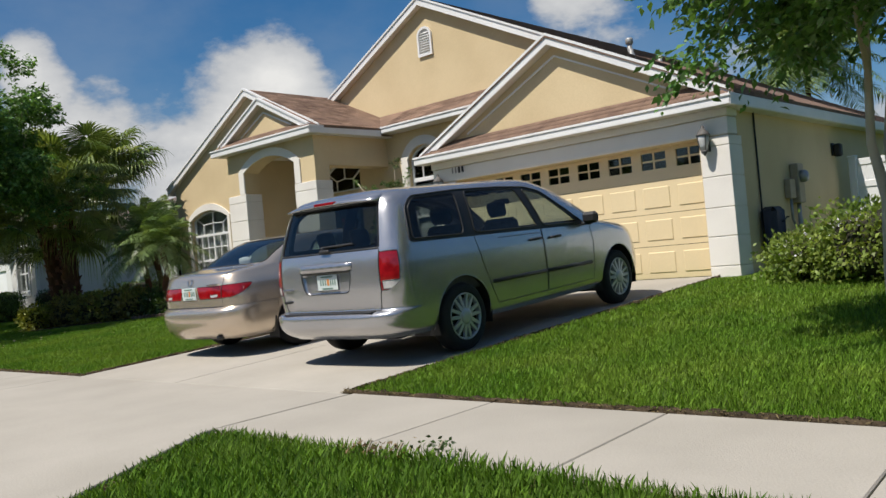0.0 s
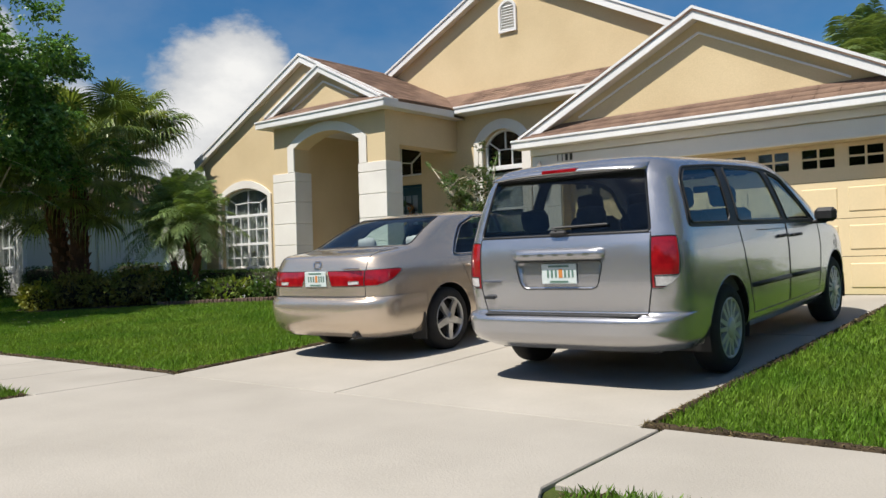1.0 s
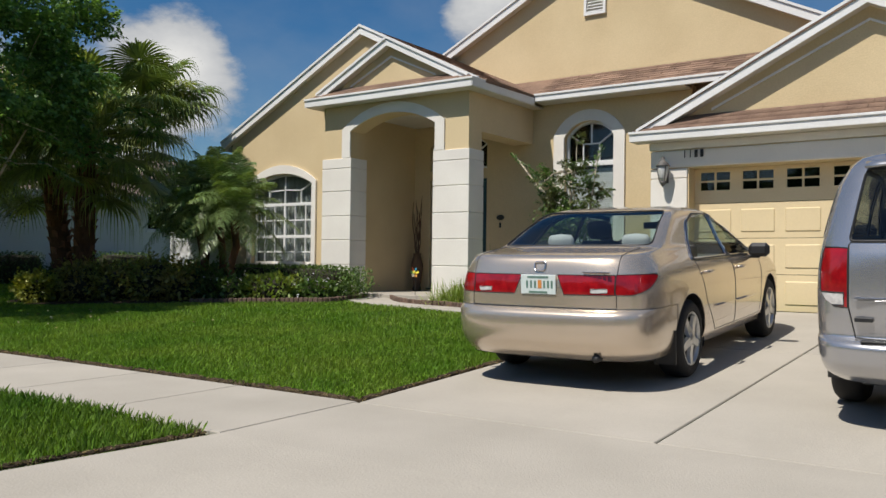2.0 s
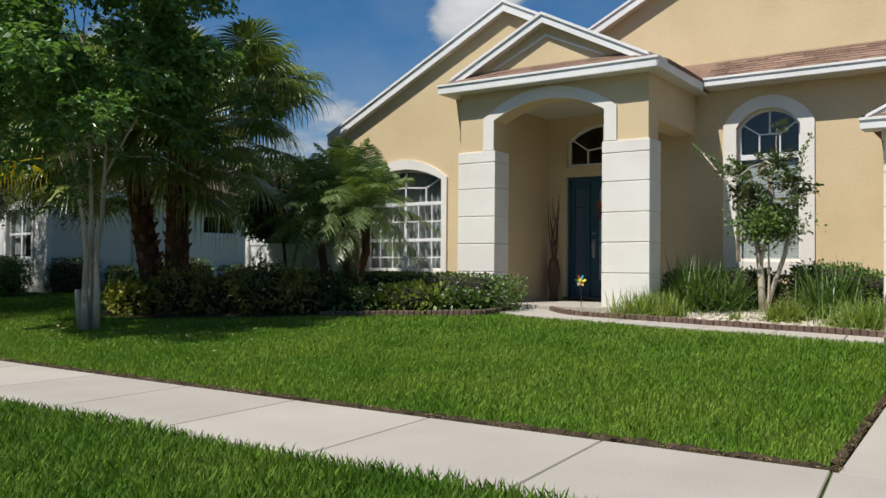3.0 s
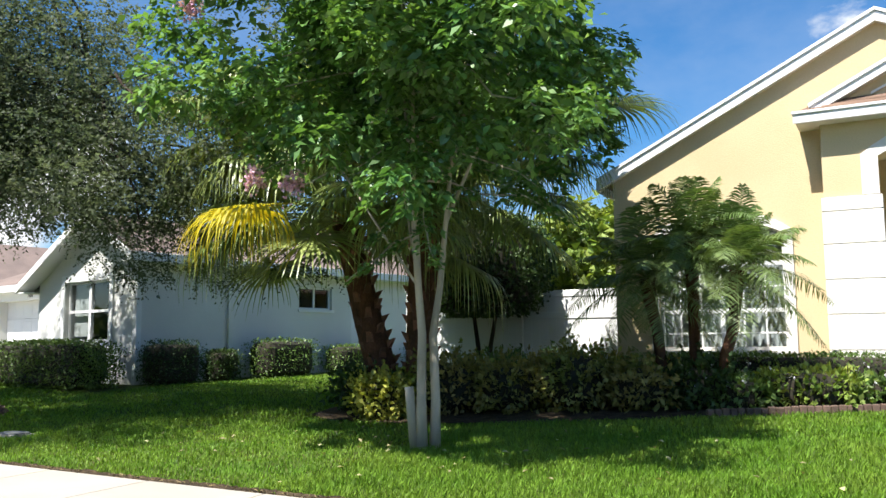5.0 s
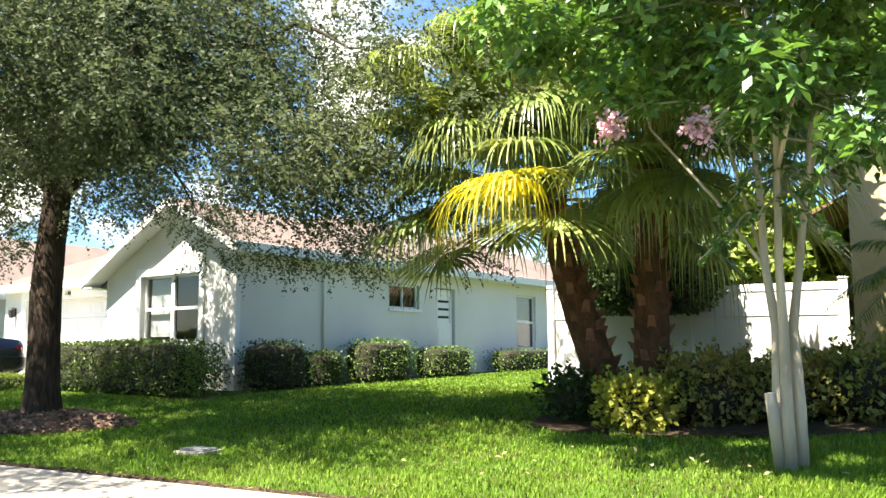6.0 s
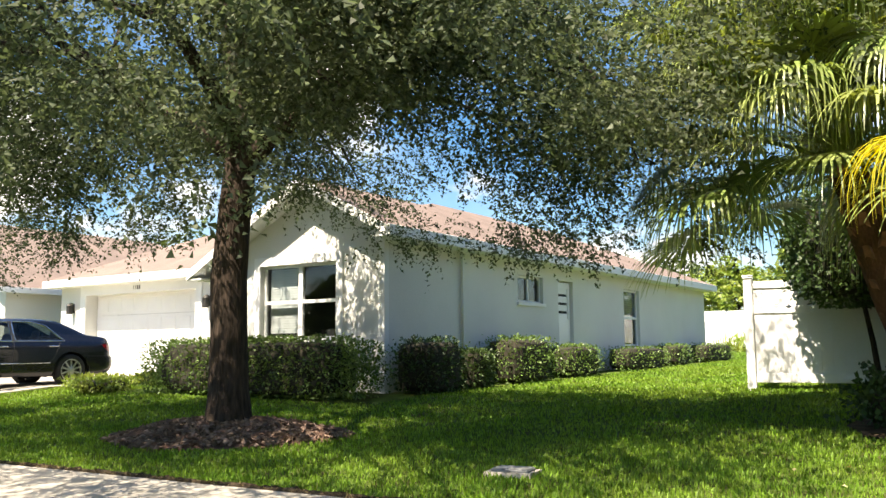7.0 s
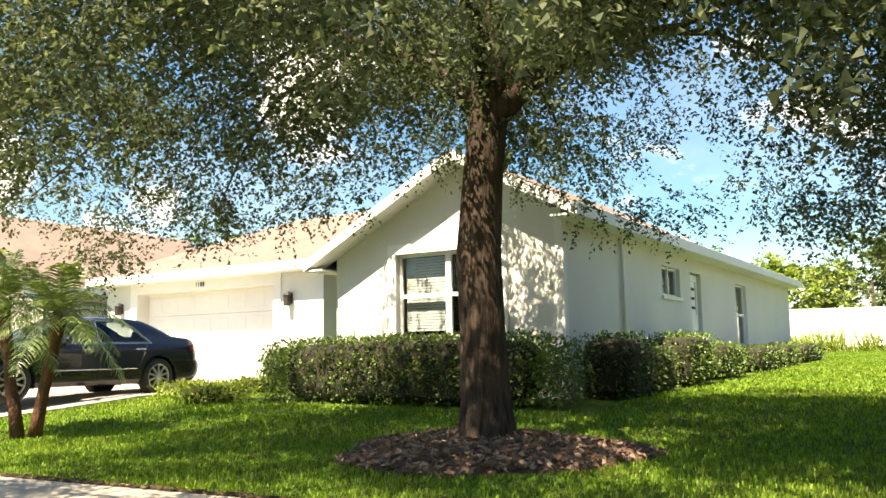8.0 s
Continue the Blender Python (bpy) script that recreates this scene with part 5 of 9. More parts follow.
def strip(sh, c, s, line, rad, mat, name, label="", out=0.004, flat=1.0):
    """A bar that follows the body side; line holds (y, z)."""
    part(name, Build().tube([(s * (sh.side_x(y, z) + out), y, z) for y, z in line], rad, 6), mat, c, label, True)


def handle(sh, c, s, y, z, mat, label):
    x = s * sh.side_x(y, z)
    part("door_handle", Build().tube([(x, y - 0.10, z), (x + s * 0.028, y - 0.085, z), (x + s * 0.035, y, z + 0.004), (x + s * 0.028, y + 0.085, z), (x, y + 0.10, z)], 0.015, 7), mat, c, label, True)


def van():
    keys = [(0.28, 0.06, 4.80, 0.90, 0.55, 0.75, 4.0, 2.6), (0.34, -0.03, 4.95, 0.945, 0.55, 0.80, 4.6, 2.6), (0.42, -0.085, 5.00, 0.965, 0.56, 0.80, 4.8, 2.6), (0.50, -0.09, 5.00, 0.975, 0.56, 0.80, 4.8, 2.6),
            (0.53, -0.078, 5.00, 0.978, 0.55, 0.80, 4.8, 2.6), (0.548, -0.045, 5.00, 0.979, 0.53, 0.80, 4.8, 2.6), (0.556, 0.01, 5.00, 0.98, 0.50, 0.80, 4.8, 2.6), (0.58, 0.022, 4.99, 0.981, 0.48, 0.80, 4.8, 2.6),
            (0.70, 0.006, 4.96, 0.985, 0.47, 0.80, 4.8, 2.6), (0.82, 0.0, 4.92, 0.985, 0.46, 0.80, 4.8, 2.6), (0.95, 0.004, 4.80, 0.980, 0.46, 0.80, 4.8, 2.6), (1.02, 0.010, 4.55, 0.972, 0.46, 0.75, 4.8, 2.6),
            (1.07, 0.018, 4.2, 0.965, 0.45, 0.70, 4.8, 2.8), (1.10, 0.026, 4.02, 0.960, 0.45, 0.62, 4.8, 2.8), (1.14, 0.038, 3.92, 0.953, 0.44, 0.58, 4.8, 2.8), (1.35, 0.10, 3.52, 0.905, 0.42, 0.55, 4.6, 2.8),
            (1.55, 0.165, 3.12, 0.838, 0.40, 0.55, 4.4, 2.8), (1.63, 0.20, 2.94, 0.79, 0.40, 0.55, 4.2, 2.6), (1.68, 0.25, 2.80, 0.72, 0.40, 0.55, 4.0, 2.6), (1.712, 0.36, 2.6, 0.55, 0.38, 0.5, 3.6, 2.4),
            (1.73, 0.55, 2.4, 0.27, 0.3, 0.4, 3.0, 2.2), (1.735, 0.75, 2.1, 0.0, 0.2, 0.2, 3.0, 2.2)]
    g = float(ground_z(-9.47, 8.05)) + 0.012
    c = car_frame("minivan", "minivan", "silver-grey seven-seat minivan parked on the driveway", (-9.47, 6.96, g - 0.061), 1.0, 3.35)
    sh = Shell(keys, (0.0, 5.0, 0.035))
    AX, R = (0.96, 4.02), 0.345
    wheel_arches(sh, c, AX, R, 0.072, PAINT_SILVER, 0.008)
    up, back = (0, 0, 1), (0, 1, 0)
    glass, seals = [], []
    for s in (1, -1):
        band = sh.side("trim", rounded([(0.31, 1.165), (3.34, 1.078), (2.60, 1.535), (2.36, 1.592), (1.9, 1.618), (1.2, 1.628), (0.52, 1.605), (0.38, 1.50)], 0.06), s)
        seals.append(band)
        for nm, pts in (("side_window", [(0.36, 1.188), (1.10, 1.167), (1.15, 1.602), (0.54, 1.585), (0.42, 1.50)]), ("door_window", [(1.27, 1.163), (2.36, 1.132), (2.16, 1.582), (1.9, 1.598), (1.31, 1.604)]), ("door_window", [(2.48, 1.128), (3.20, 1.106), (2.60, 1.505), (2.30, 1.572)])):
            glass.append((nm, sh.side(nm, rounded(pts, 0.05), s, band)))
        sh.piece(band, "pillar_trim", BLACK, c, "black window pillar trim", sink=0.002)
        lamp = sh.side("tail_lamp", [(-0.4, 0.745), (0.06, 0.745), (0.13, 0.83), (0.16, 1.112), (-0.4, 1.112)], s, 0, [((s * 0.742, 0, 0), (-s, 0, 0))], 0.2)
        clear = sh.cut("reverse_lamp", [((0, 0, 0.835), up), ((0, 0, 0.758), (0, 0, -1)), ((s * 0.765, 0, 0), (-s, 0, 0)), ((s * 0.915, 0, 0), (s, 0, 0))], lamp)
        lo = sh.piece(lamp, "tail_lamp", RED_LAMP, c, "red tail lamp")
        sh.piece(clear, "reverse_lamp", CLEAR_LAMP, lo, "clear reversing lamp")
        sh.seam(lamp, 0.0045, BLACK, "lamp_gasket", c)
        for nm, pts in (("sliding_door", [(1.23, 1.150), (2.40, 1.112), (2.41, 0.40), (1.50, 0.40), (1.42, 0.55), (1.30, 0.85)]), ("front_door", [(2.412, 1.112), (3.42, 1.07), (3.45, 0.85), (3.40, 0.40), (2.422, 0.40)])):
            d = sh.side(nm, pts, s)
            sh.piece(d, nm, PAINT_SILVER, c)
            sh.seam(d, 0.0042, BLACK, "door_seam", c)
        strip(sh, c, s, [(1.44, 0.632), (2.39, 0.622)], 0.021, BLACK, "side_moulding", "black rubbing strip")
        strip(sh, c, s, [(2.43, 0.621), (3.36, 0.605)], 0.021, BLACK, "side_moulding", "black rubbing strip")
        handle(sh, c, s, 2.26, 0.995, BLACK, "black door handle")
        handle(sh, c, s, 2.64, 0.985, BLACK, "black door handle")
        strip(sh, c, s, [(1.62, 1.075), (2.0, 1.066), (2.36, 1.058)], 0.0035, BLACK, "slide_rail")
    rw = sh.end("rear_window", rounded([(-0.735, 1.148), (0.735, 1.148), (0.655, 1.592), (-0.655, 1.592)], 0.035), -0.3, 0.6)
    ws = sh.end("windscreen", rounded([(-0.80, 1.13), (0.80, 1.13), (0.62, 1.60), (-0.62, 1.60)], 0.05), 2.7, 4.6)
    gate = sh.end("tailgate", [(-0.70, 0.560), (0.70, 0.560), (0.738, 0.75), (0.738, 1.142), (-0.738, 1.142), (-0.738, 0.75)], -0.3, 0.5)
    rec = sh.end("plate_recess", rounded([(-0.385, 0.955), (0.385, 0.955), (0.33, 0.745), (-0.33, 0.745)], 0.05), -0.3, 0.3, gate)
    bump = sh.cut("bumper", [((0, 0.62, 0), back), ((0, 0, 0.554), up)], 0, lambda q: q.y < 0.75 and q.z < 0.65)
    hood = sh.cut("hood", [((0, 0, 1.09), up), ((0, 0, 0.95), (0, 0, -1)), ((0, 3.7, 0), (0, -1, 0))], 0, lambda q: q.y > 3.5 and 0.9 < q.z < 1.15)
    for s in (1, -1):
        hl = sh.cut("headlamp", [((0, 0, 0.90), up), ((0, 0, 0.72), (0, 0, -1)), ((s * 0.45, 0, 0), (-s, 0, 0)), ((0, 4.55, 0), (0, -1, 0))], 0, lambda q: q.y > 4.4 and q.x * s > 0.35 and 0.6 < q.z < 1.0)
        sh.piece(hl, "headlamp", CLEAR_LAMP, c, "clear headlamp")
    grille = sh.cut("grille", [((0, 0, 0.80), up), ((0, 0, 0.45), (0, 0, -1)), ((0.44, 0, 0), (1, 0, 0)), ((-0.44, 0, 0), (-1, 0, 0))], 0, lambda q: q.y > 4.6 and 0.4 < q.z < 0.9)
    for i, nm, mat in ((rw, "rear_window", GLASS_DARK), (ws, "windscreen", GLASS_CLEAR), (gate, "tailgate", PAINT_SILVER), (bump, "bumper", PAINT_SILVER), (hood, "hood", PAINT_SILVER), (grille, "grille", BLACK), (0, "body", PAINT_SILVER)):
        sh.piece(i, nm, mat, c, sink=0.003 if nm == "rear_window" else 0.0)
    gp = sh.piece(rec, "plate_recess", PAINT_SILVER, c, push=(0, 0.035, 0))
    for nm, i in glass:
        sh.piece(i, nm, GLASS_DARK, c, "dark tinted glass", sink=0.004)
    for i in seals + [rw]:
        sh.seam(i, 0.009, BLACK, "window_seal", c)
    sh.seam(gate, 0.005, BLACK, "tailgate_seam", c)
    sh.bm.free()
    for ya in AX:
        for s in (1, -1):
            wheel_copy(c, s * 0.845, ya, R, s, "hubcap")
    # spoiler lip, brake light, wiper, bar with badge marks, plate
    sp = []
    for x in np.linspace(-0.66, 0.66, 17):
        e = abs(x) / 0.66
        sp.append((float(x), 0.158 + 0.05 * e ** 3, 1.628 - 0.022 * e ** 2))
    b = Build()
    for (x, y, z) in sp:
        b.v += [(x, y - 0.05, z - 0.012), (x, y - 0.052, z + 0.004), (x, y + 0.02, z + 0.030), (x, y + 0.16, z + 0.066), (x, y + 0.10, z - 0.01)]
    n = len(sp)
    b.f += [(i * 5 + q, i * 5 + (q + 1) % 5, (i + 1) * 5 + (q + 1) % 5, (i + 1) * 5 + q) for i in range(n - 1) for q in range(5)] + [(0, 4, 3, 2, 1), tuple((n - 1) * 5 + q for q in range(5))]
    part("spoiler", b, PAINT_SILVER, c, "", True)
    part("brake_light", Build().box(-0.15, 0.15, 0.100, 0.16, 1.622, 1.648, 0.004), RED_LAMP, c, "red high brake light")
    part("wiper", Build().tube([(0.02, 0.03, 1.155), (0.0, 0.012, 1.185), (-0.04, 0.032, 1.205), (0.42, 0.045, 1.215)], 0.010, 6), BLACK, c, "rear wiper")
    part("wiper_hub", Build().box(-0.06, 0.09, 0.0, 0.04, 1.145, 1.185, 0.016), BLACK, c)
    bar = Build()
    for x in np.linspace(-0.40, 0.40, 13):
        e = 1 if abs(x) > 0.39 else 0
        bar.v += [(float(x), 0.012, 0.962 + 0.012 * e), (float(x), -0.024 + 0.02 * e, 0.968 + 0.008 * e), (float(x), -0.022 + 0.018 * e, 1.035 - 0.01 * e), (float(x), 0.012, 1.052 - 0.012 * e)]
    bar.f += [(i * 4 + q, i * 4 + (q + 1) % 4, (i + 1) * 4 + (q + 1) % 4, (i + 1) * 4 + q) for i in range(12) for q in range(4)] + [(3, 2, 1, 0), (48, 49, 50, 51)]
    part("tailgate_bar", bar, PAINT_SILVER, c, "silver tailgate bar", True)
    for k in range(5):
        part("badge_bar", Build().box(-0.285 + k * 0.13, -0.235 + k * 0.13, -0.028, -0.018, 0.995, 1.016, 0.003), CHROME, c)
    part("badge_bar", Build().box(-0.70, -0.60, -0.004, 0.03, 0.665, 0.690, 0.003), BLACK, c)
    part("badge_bar", Build().box(-0.70, -0.52, -0.006, 0.03, 0.795, 0.812, 0.003), CHROME, c)
    number_plate(c, 0.026, 0.858)
    pad = Build().box(-0.66, 0.66, -0.060, 0.012, 0.545, 0.5585, 0.004)
    part("bumper_step", pad, BLACK, c, "dark bumper step pad")
    mirror_pair(c, 1.085, 3.28, 1.14, BLACK)
    part("headliner", Build().box(-0.60, 0.60, 0.50, 2.75, 1.63, 1.655, 0.01), SEAT, c)
    for s in (1, -1):
        part("door_trim", Build().box(s * 0.86, s * 0.91, 0.35, 3.35, 0.6, 1.06, 0.01), SEAT, c)
    part("tailgate_trim", Build().box(-0.68, 0.68, 0.09, 0.13, 0.60, 1.12, 0.01), SEAT, c)
    part("underbody", Build().box(-0.70, 0.70, 0.20, 4.7, 0.25, 0.36, 0.02), BLACK, c)
    part("cabin_floor", Build().box(-0.60, 0.60, 0.12, 3.9, 0.56, 0.62, 0.02), SEAT, c)
    part("dashboard", Build().box(-0.82, 0.82, 3.35, 3.95, 0.72, 1.05, 0.06), BLACK, c)
    for x, y in ((-0.48, 0.62), (0.05, 0.62), (0.50, 0.62), (-0.42, 1.50), (0.42, 1.50), (-0.42, 2.50), (0.42, 2.50)):
        seat(c, x, y, 0.66, high=0.50 if y < 1 else 0.62)
    part("steering_wheel", Build().tube([(-0.42 + 0.18 * math.cos(a), 3.15 + 0.06 * math.sin(a), 1.03 + 0.17 * math.sin(a)) for a in [2 * math.pi * k / 20 for k in range(21)]], 0.014, 6, False), BLACK, c)
    part("rear_view_mirror", Build().box(-0.12, 0.12, 2.98, 3.02, 1.44, 1.51, 0.012), BLACK, c)
    return c


van()


def sedan(label, paint, at, turn, pitch, L, H, wheel_style, R, axles, detail, tall=1.0):
    base = [(0.24, 0.10, 4.60, 0.84, 0.50, 0.70, 4.0, 2.4), (0.32, 0.00, 4.76, 0.88, 0.55, 0.75, 4.0, 2.4), (0.40, -0.05, 4.82, 0.895, 0.60, 0.80, 4.0, 2.4), (0.52, -0.068, 4.83, 0.905, 0.60, 0.80, 4.0, 2.4),
            (0.595, -0.058, 4.82, 0.907, 0.60, 0.80, 4.0, 2.4), (0.63, -0.025, 4.81, 0.907, 0.59, 0.80, 4.0, 2.4), (0.648, 0.0, 4.80, 0.906, 0.58, 0.80, 4.0, 2.4), (0.75, 0.0, 4.76, 0.903, 0.58, 0.80, 4.0, 2.4),
            (0.83, 0.006, 4.60, 0.893, 0.58, 0.80, 4.0, 2.4), (0.90, 0.02, 4.35, 0.875, 0.58, 0.80, 4.0, 2.4), (0.945, 0.032, 4.05, 0.855, 0.58, 0.75, 4.0, 2.5), (0.985, 0.046, 3.75, 0.830, 0.56, 0.65, 4.0, 2.6),
            (1.02, 0.065, 3.52, 0.806, 0.53, 0.55, 4.0, 2.6), (1.045, 0.10, 3.46, 0.790, 0.50, 0.52, 4.0, 2.6), (1.063, 0.20, 3.42, 0.778, 0.48, 0.50, 4.0, 2.6), (1.078, 0.35, 3.39, 0.770, 0.44, 0.50, 4.0, 2.6),
            (1.092, 0.48, 3.36, 0.760, 0.40, 0.50, 4.0, 2.6), (1.112, 0.57, 3.32, 0.748, 0.40, 0.50, 4.0, 2.6), (1.25, 0.86, 2.99, 0.684, 0.40, 0.48, 4.0, 2.6), (1.36, 1.12, 2.71, 0.630, 0.40, 0.45, 4.0, 2.6),
            (1.40, 1.26, 2.57, 0.58, 0.40, 0.42, 3.6, 2.4), (1.43, 1.50, 2.39, 0.45, 0.36, 0.36, 3.2, 2.2), (1.445, 1.80, 2.22, 0.20, 0.2, 0.15, 3.0, 2.2), (1.447, 1.95, 2.10, 0.0, 0.05, 0.05, 3.0, 2.2)]
    fx, fy, t = H / 0.905, L / 4.83, tall
    keys = [(z * t, yr * fy, yf * fy, w * fx, dr * fy, df * fy, nr, nf) for z, yr, yf, w, dr, df, nr, nf in base]
    P = lambda pts: [(y * fy, z * t) for y, z in pts]
    E = lambda pts: [(x * fx, z * t) for x, z in pts]
    c = car_frame("sedan", "sedan", label, at, turn, pitch)
    sh = Shell(keys, (0.0, L, 0.05))
    wheel_arches(sh, c, axles, R, 0.055, paint, 0.006)
    up, down, back = (0, 0, 1), (0, 0, -1), (0, 1, 0)
    dark_glass = GLASS_DARK if detail == "navy" else GLASS_CLEAR
    bright = CHROME
    for s in (1, -1):
        band = sh.side("trim", rounded(P([(1.18, 0.962), (3.24, 0.945), (2.66, 1.345), (2.35, 1.378), (1.84, 1.372), (1.54, 1.29)]), 0.06), s)
        rear = sh.side("door_window", rounded(P([(1.24, 0.98), (2.24, 0.972), (2.25, 1.362), (1.86, 1.355), (1.58, 1.275)]), 0.05), s, band)
        frontw = sh.side("door_window", rounded(P([(2.31, 0.971), (3.14, 0.963), (2.65, 1.325), (2.32, 1.360)]), 0.05), s, band)
        sh.piece(band, "pillar_trim", BLACK, c, sink=0.002)
        for i in (rear, frontw):
            sh.piece(i, "door_window", dark_glass, c, sink=0.004)
        sh.seam(band, 0.006, bright, "window_trim", c, "thin bright window trim")
        if detail == "gold":
            lamp = sh.side("tail_lamp", P([(-0.4, 0.752), (0.10, 0.752), (0.22, 0.80), (0.34, 0.875), (0.36, 0.898), (0.30, 0.906), (-0.4, 0.903)]), s, 0, [((s * 0.617, 0, 0), (-s, 0, 0))], 0.2)
            inner = sh.end("tail_lamp", [(s * 0.155, 0.903), (s * 0.613, 0.903), (s * 0.613, 0.752), (s * 0.215, 0.752)], -0.3, 0.3)
        else:
            lamp = sh.side("tail_lamp", P([(-0.4, 0.70), (0.12, 0.70), (0.30, 0.80), (0.38, 0.90), (-0.4, 0.93)]), s, 0, [((s * 0.58, 0, 0), (-s, 0, 0))], 0.2)
            inner = sh.end("tail_lamp", E([(s * 0.35, 0.90), (s * 0.615, 0.91), (s * 0.615, 0.73), (s * 0.42, 0.74)]), -0.3, 0.3)
        clear = sh.end("reverse_lamp", rounded(E([(s * 0.43, 0.765), (s * 0.56, 0.765), (s * 0.56, 0.80), (s * 0.43, 0.80)]), 0.008), -0.3, 0.3, inner)
        sh.piece(lamp, "tail_lamp", RED_LAMP, c, "red tail lamp")
        lo = sh.piece(inner, "tail_lamp", RED_LAMP, c, "red tail lamp")
        sh.piece(clear, "reverse_lamp", CLEAR_LAMP, lo, "clear reversing lamp")
        for i in (lamp, inner):
            sh.seam(i, 0.003, BLACK, "lamp_gasket", c)
        ra, fa = axles
        for nm, pts in (("rear_door", [(1.20, 0.955), (2.29, 0.945), (2.31, 0.33), (ra / fy + 0.52, 0.33), (ra / fy + 0.40, 0.60), (1.22, 0.80)]), ("front_door", [(2.297, 0.945), (3.26, 0.935), (3.36, 0.80), (3.30, 0.33), (2.317, 0.33)])):
            d = sh.side(nm, P(pts), s)
            sh.piece(d, nm, paint, c)
            sh.seam(d, 0.0032, BLACK, "door_seam", c)
        handle(sh, c, s, 1.48 * fy, 0.855 * t, paint if detail == "gold" else CHROME, "door handle")
        handle(sh, c, s, 2.52 * fy, 0.845 * t, paint if detail == "gold" else CHROME, "door handle")
        if detail == "navy":
            strip(sh, c, s, [(ra + 0.5, 0.50), (fa - 0.5, 0.50)], 0.012, CHROME, "side_moulding", "thin chrome side strip")
        else:
            strip(sh, c, s, [(ra + 0.62, 0.545), (2.27, 0.54)], 0.011, paint, "side_moulding")
            strip(sh, c, s, [(2.33, 0.54), (fa - 0.55, 0.535)], 0.011, paint, "side_moulding")
        hl = sh.cut("headlamp", [((0, 0, 0.80 * t), up), ((0, 0, 0.64 * t), down), ((s * 0.40, 0, 0), (-s, 0, 0)), ((0, 4.40 * fy, 0), (0, -1, 0))], 0, lambda q: q.y > 4.2 and q.x * s > 0.3 and 0.5 < q.z < 0.95)
        sh.piece(hl, "headlamp", CLEAR_LAMP, c, "clear headlamp")
        part("mud_flap", Build().box(s * (0.70 * fx), s * (0.885 * fx), ra - R - 0.085, ra - R - 0.065, 0.16, 0.44, 0.006), BLACK, c)
    rw = sh.end("rear_window", rounded(E([(-0.672, 1.112), (0.672, 1.112), (0.565, 1.392), (-0.565, 1.392)]), 0.04), 0.2, 1.75)
    ws = sh.end("windscreen", rounded(E([(-0.70, 1.05), (0.70, 1.05), (0.52, 1.385), (-0.52, 1.385)]), 0.05), 2.3, 4.2)
    lid = sh.cut("boot_lid", [((0, 0, 0.652 * t), down), ((0.625 * fx, 0, 0), (1, 0, 0)), ((-0.625 * fx, 0, 0), (-1, 0, 0)), ((0, 0.56 * fy, 0), back)], 0, lambda q: q.y < 0.9 and q.z > 0.55)
    bump = sh.cut("bumper", [((0, 0, 0.645 * t), up), ((0, axles[0] - R - 0.02, 0), back)], 0, lambda q: q.y < axles[0] and q.z < 0.75)
    hood = sh.cut("hood", [((0, 0, 1.0 * t), up), ((0, 0, 0.86 * t), down), ((0, 3.4 * fy, 0), (0, -1, 0))], 0, lambda q: q.y > 3.2 and 0.8 < q.z < 1.1)
    grille = sh.cut("grille", [((0, 0, 0.74 * t), up), ((0, 0, 0.40 * t), down), ((0.39, 0, 0), (1, 0, 0)), ((-0.39, 0, 0), (-1, 0, 0))], 0, lambda q: q.y > 4.4 and 0.3 < q.z < 0.85)
    for i, nm, mat in ((rw, "rear_window", GLASS_CLEAR), (ws, "windscreen", GLASS_CLEAR), (lid, "boot_lid", paint), (bump, "bumper", paint), (hood, "hood", paint), (grille, "grille", BLACK), (0, "body", paint)):
        sh.piece(i, nm, mat, c, sink=0.003 if nm == "rear_window" else 0.0)
    sh.seam(rw, 0.007, BLACK, "window_seal", c)
    sh.seam(ws, 0.007, BLACK, "window_seal", c)
    sh.seam(lid, 0.0036, BLACK, "lid_seam", c)
    sh.seam(bump, 0.0026, BLACK, "bumper_seam", c)
    sh.bm.free()
    for ya in axles:
        for s in (1, -1):
            wheel_copy(c, s * (H - 0.125), ya, R, s, wheel_style)
    ra, fa = axles
    mirror_pair(c, H + 0.06, 2.98 * fy, 0.985 * t, BLACK if detail == "gold" else paint)
    part("headliner", Build().box(-0.46, 0.46, 1.50 * fy, 2.40 * fy, 1.365 * t, 1.385 * t, 0.01), SEAT, c)
    for s in (1, -1):
        part("door_trim", Build().box(s * H * 0.84, s * H * 0.88, 1.5, 3.1 * fy, 0.5 * t, 0.93 * t, 0.01), SEAT, c)
    part("underbody", Build().box(-H * 0.62, H * 0.62, 0.25, L - 0.3, 0.22, 0.34, 0.02), BLACK, c)
    part("cabin_floor", Build().box(-0.52, 0.52, 0.3, fa - 0.5, 0.45 * t, 0.50 * t, 0.02), SEAT, c)
    part("parcel_shelf", Build().box(-0.60, 0.60, 0.66 * fy, 1.20 * fy, 1.045 * t, 1.075 * t, 0.01), SEAT, c)
    part("dashboard", Build().box(-0.74, 0.74, 2.95 * fy, 3.35 * fy, 0.62 * t, 0.94 * t, 0.05), BLACK, c)
    for x in (-0.36, 0.36):
        seat(c, x, 1.30 * fy, 0.50 * t, SEAT_PALE if detail == "gold" else SEAT, "rear_seat", 0.50)
        seat(c, x, 2.20 * fy, 0.50 * t, SEAT)
    part("steering_wheel", Build().tube([(-0.36 + 0.18 * math.cos(a), 2.80 * fy + 0.06 * math.sin(a), 0.95 * t + 0.17 * math.sin(a)) for a in [2 * math.pi * k / 20 for k in range(21)]], 0.014, 6, False), BLACK, c)
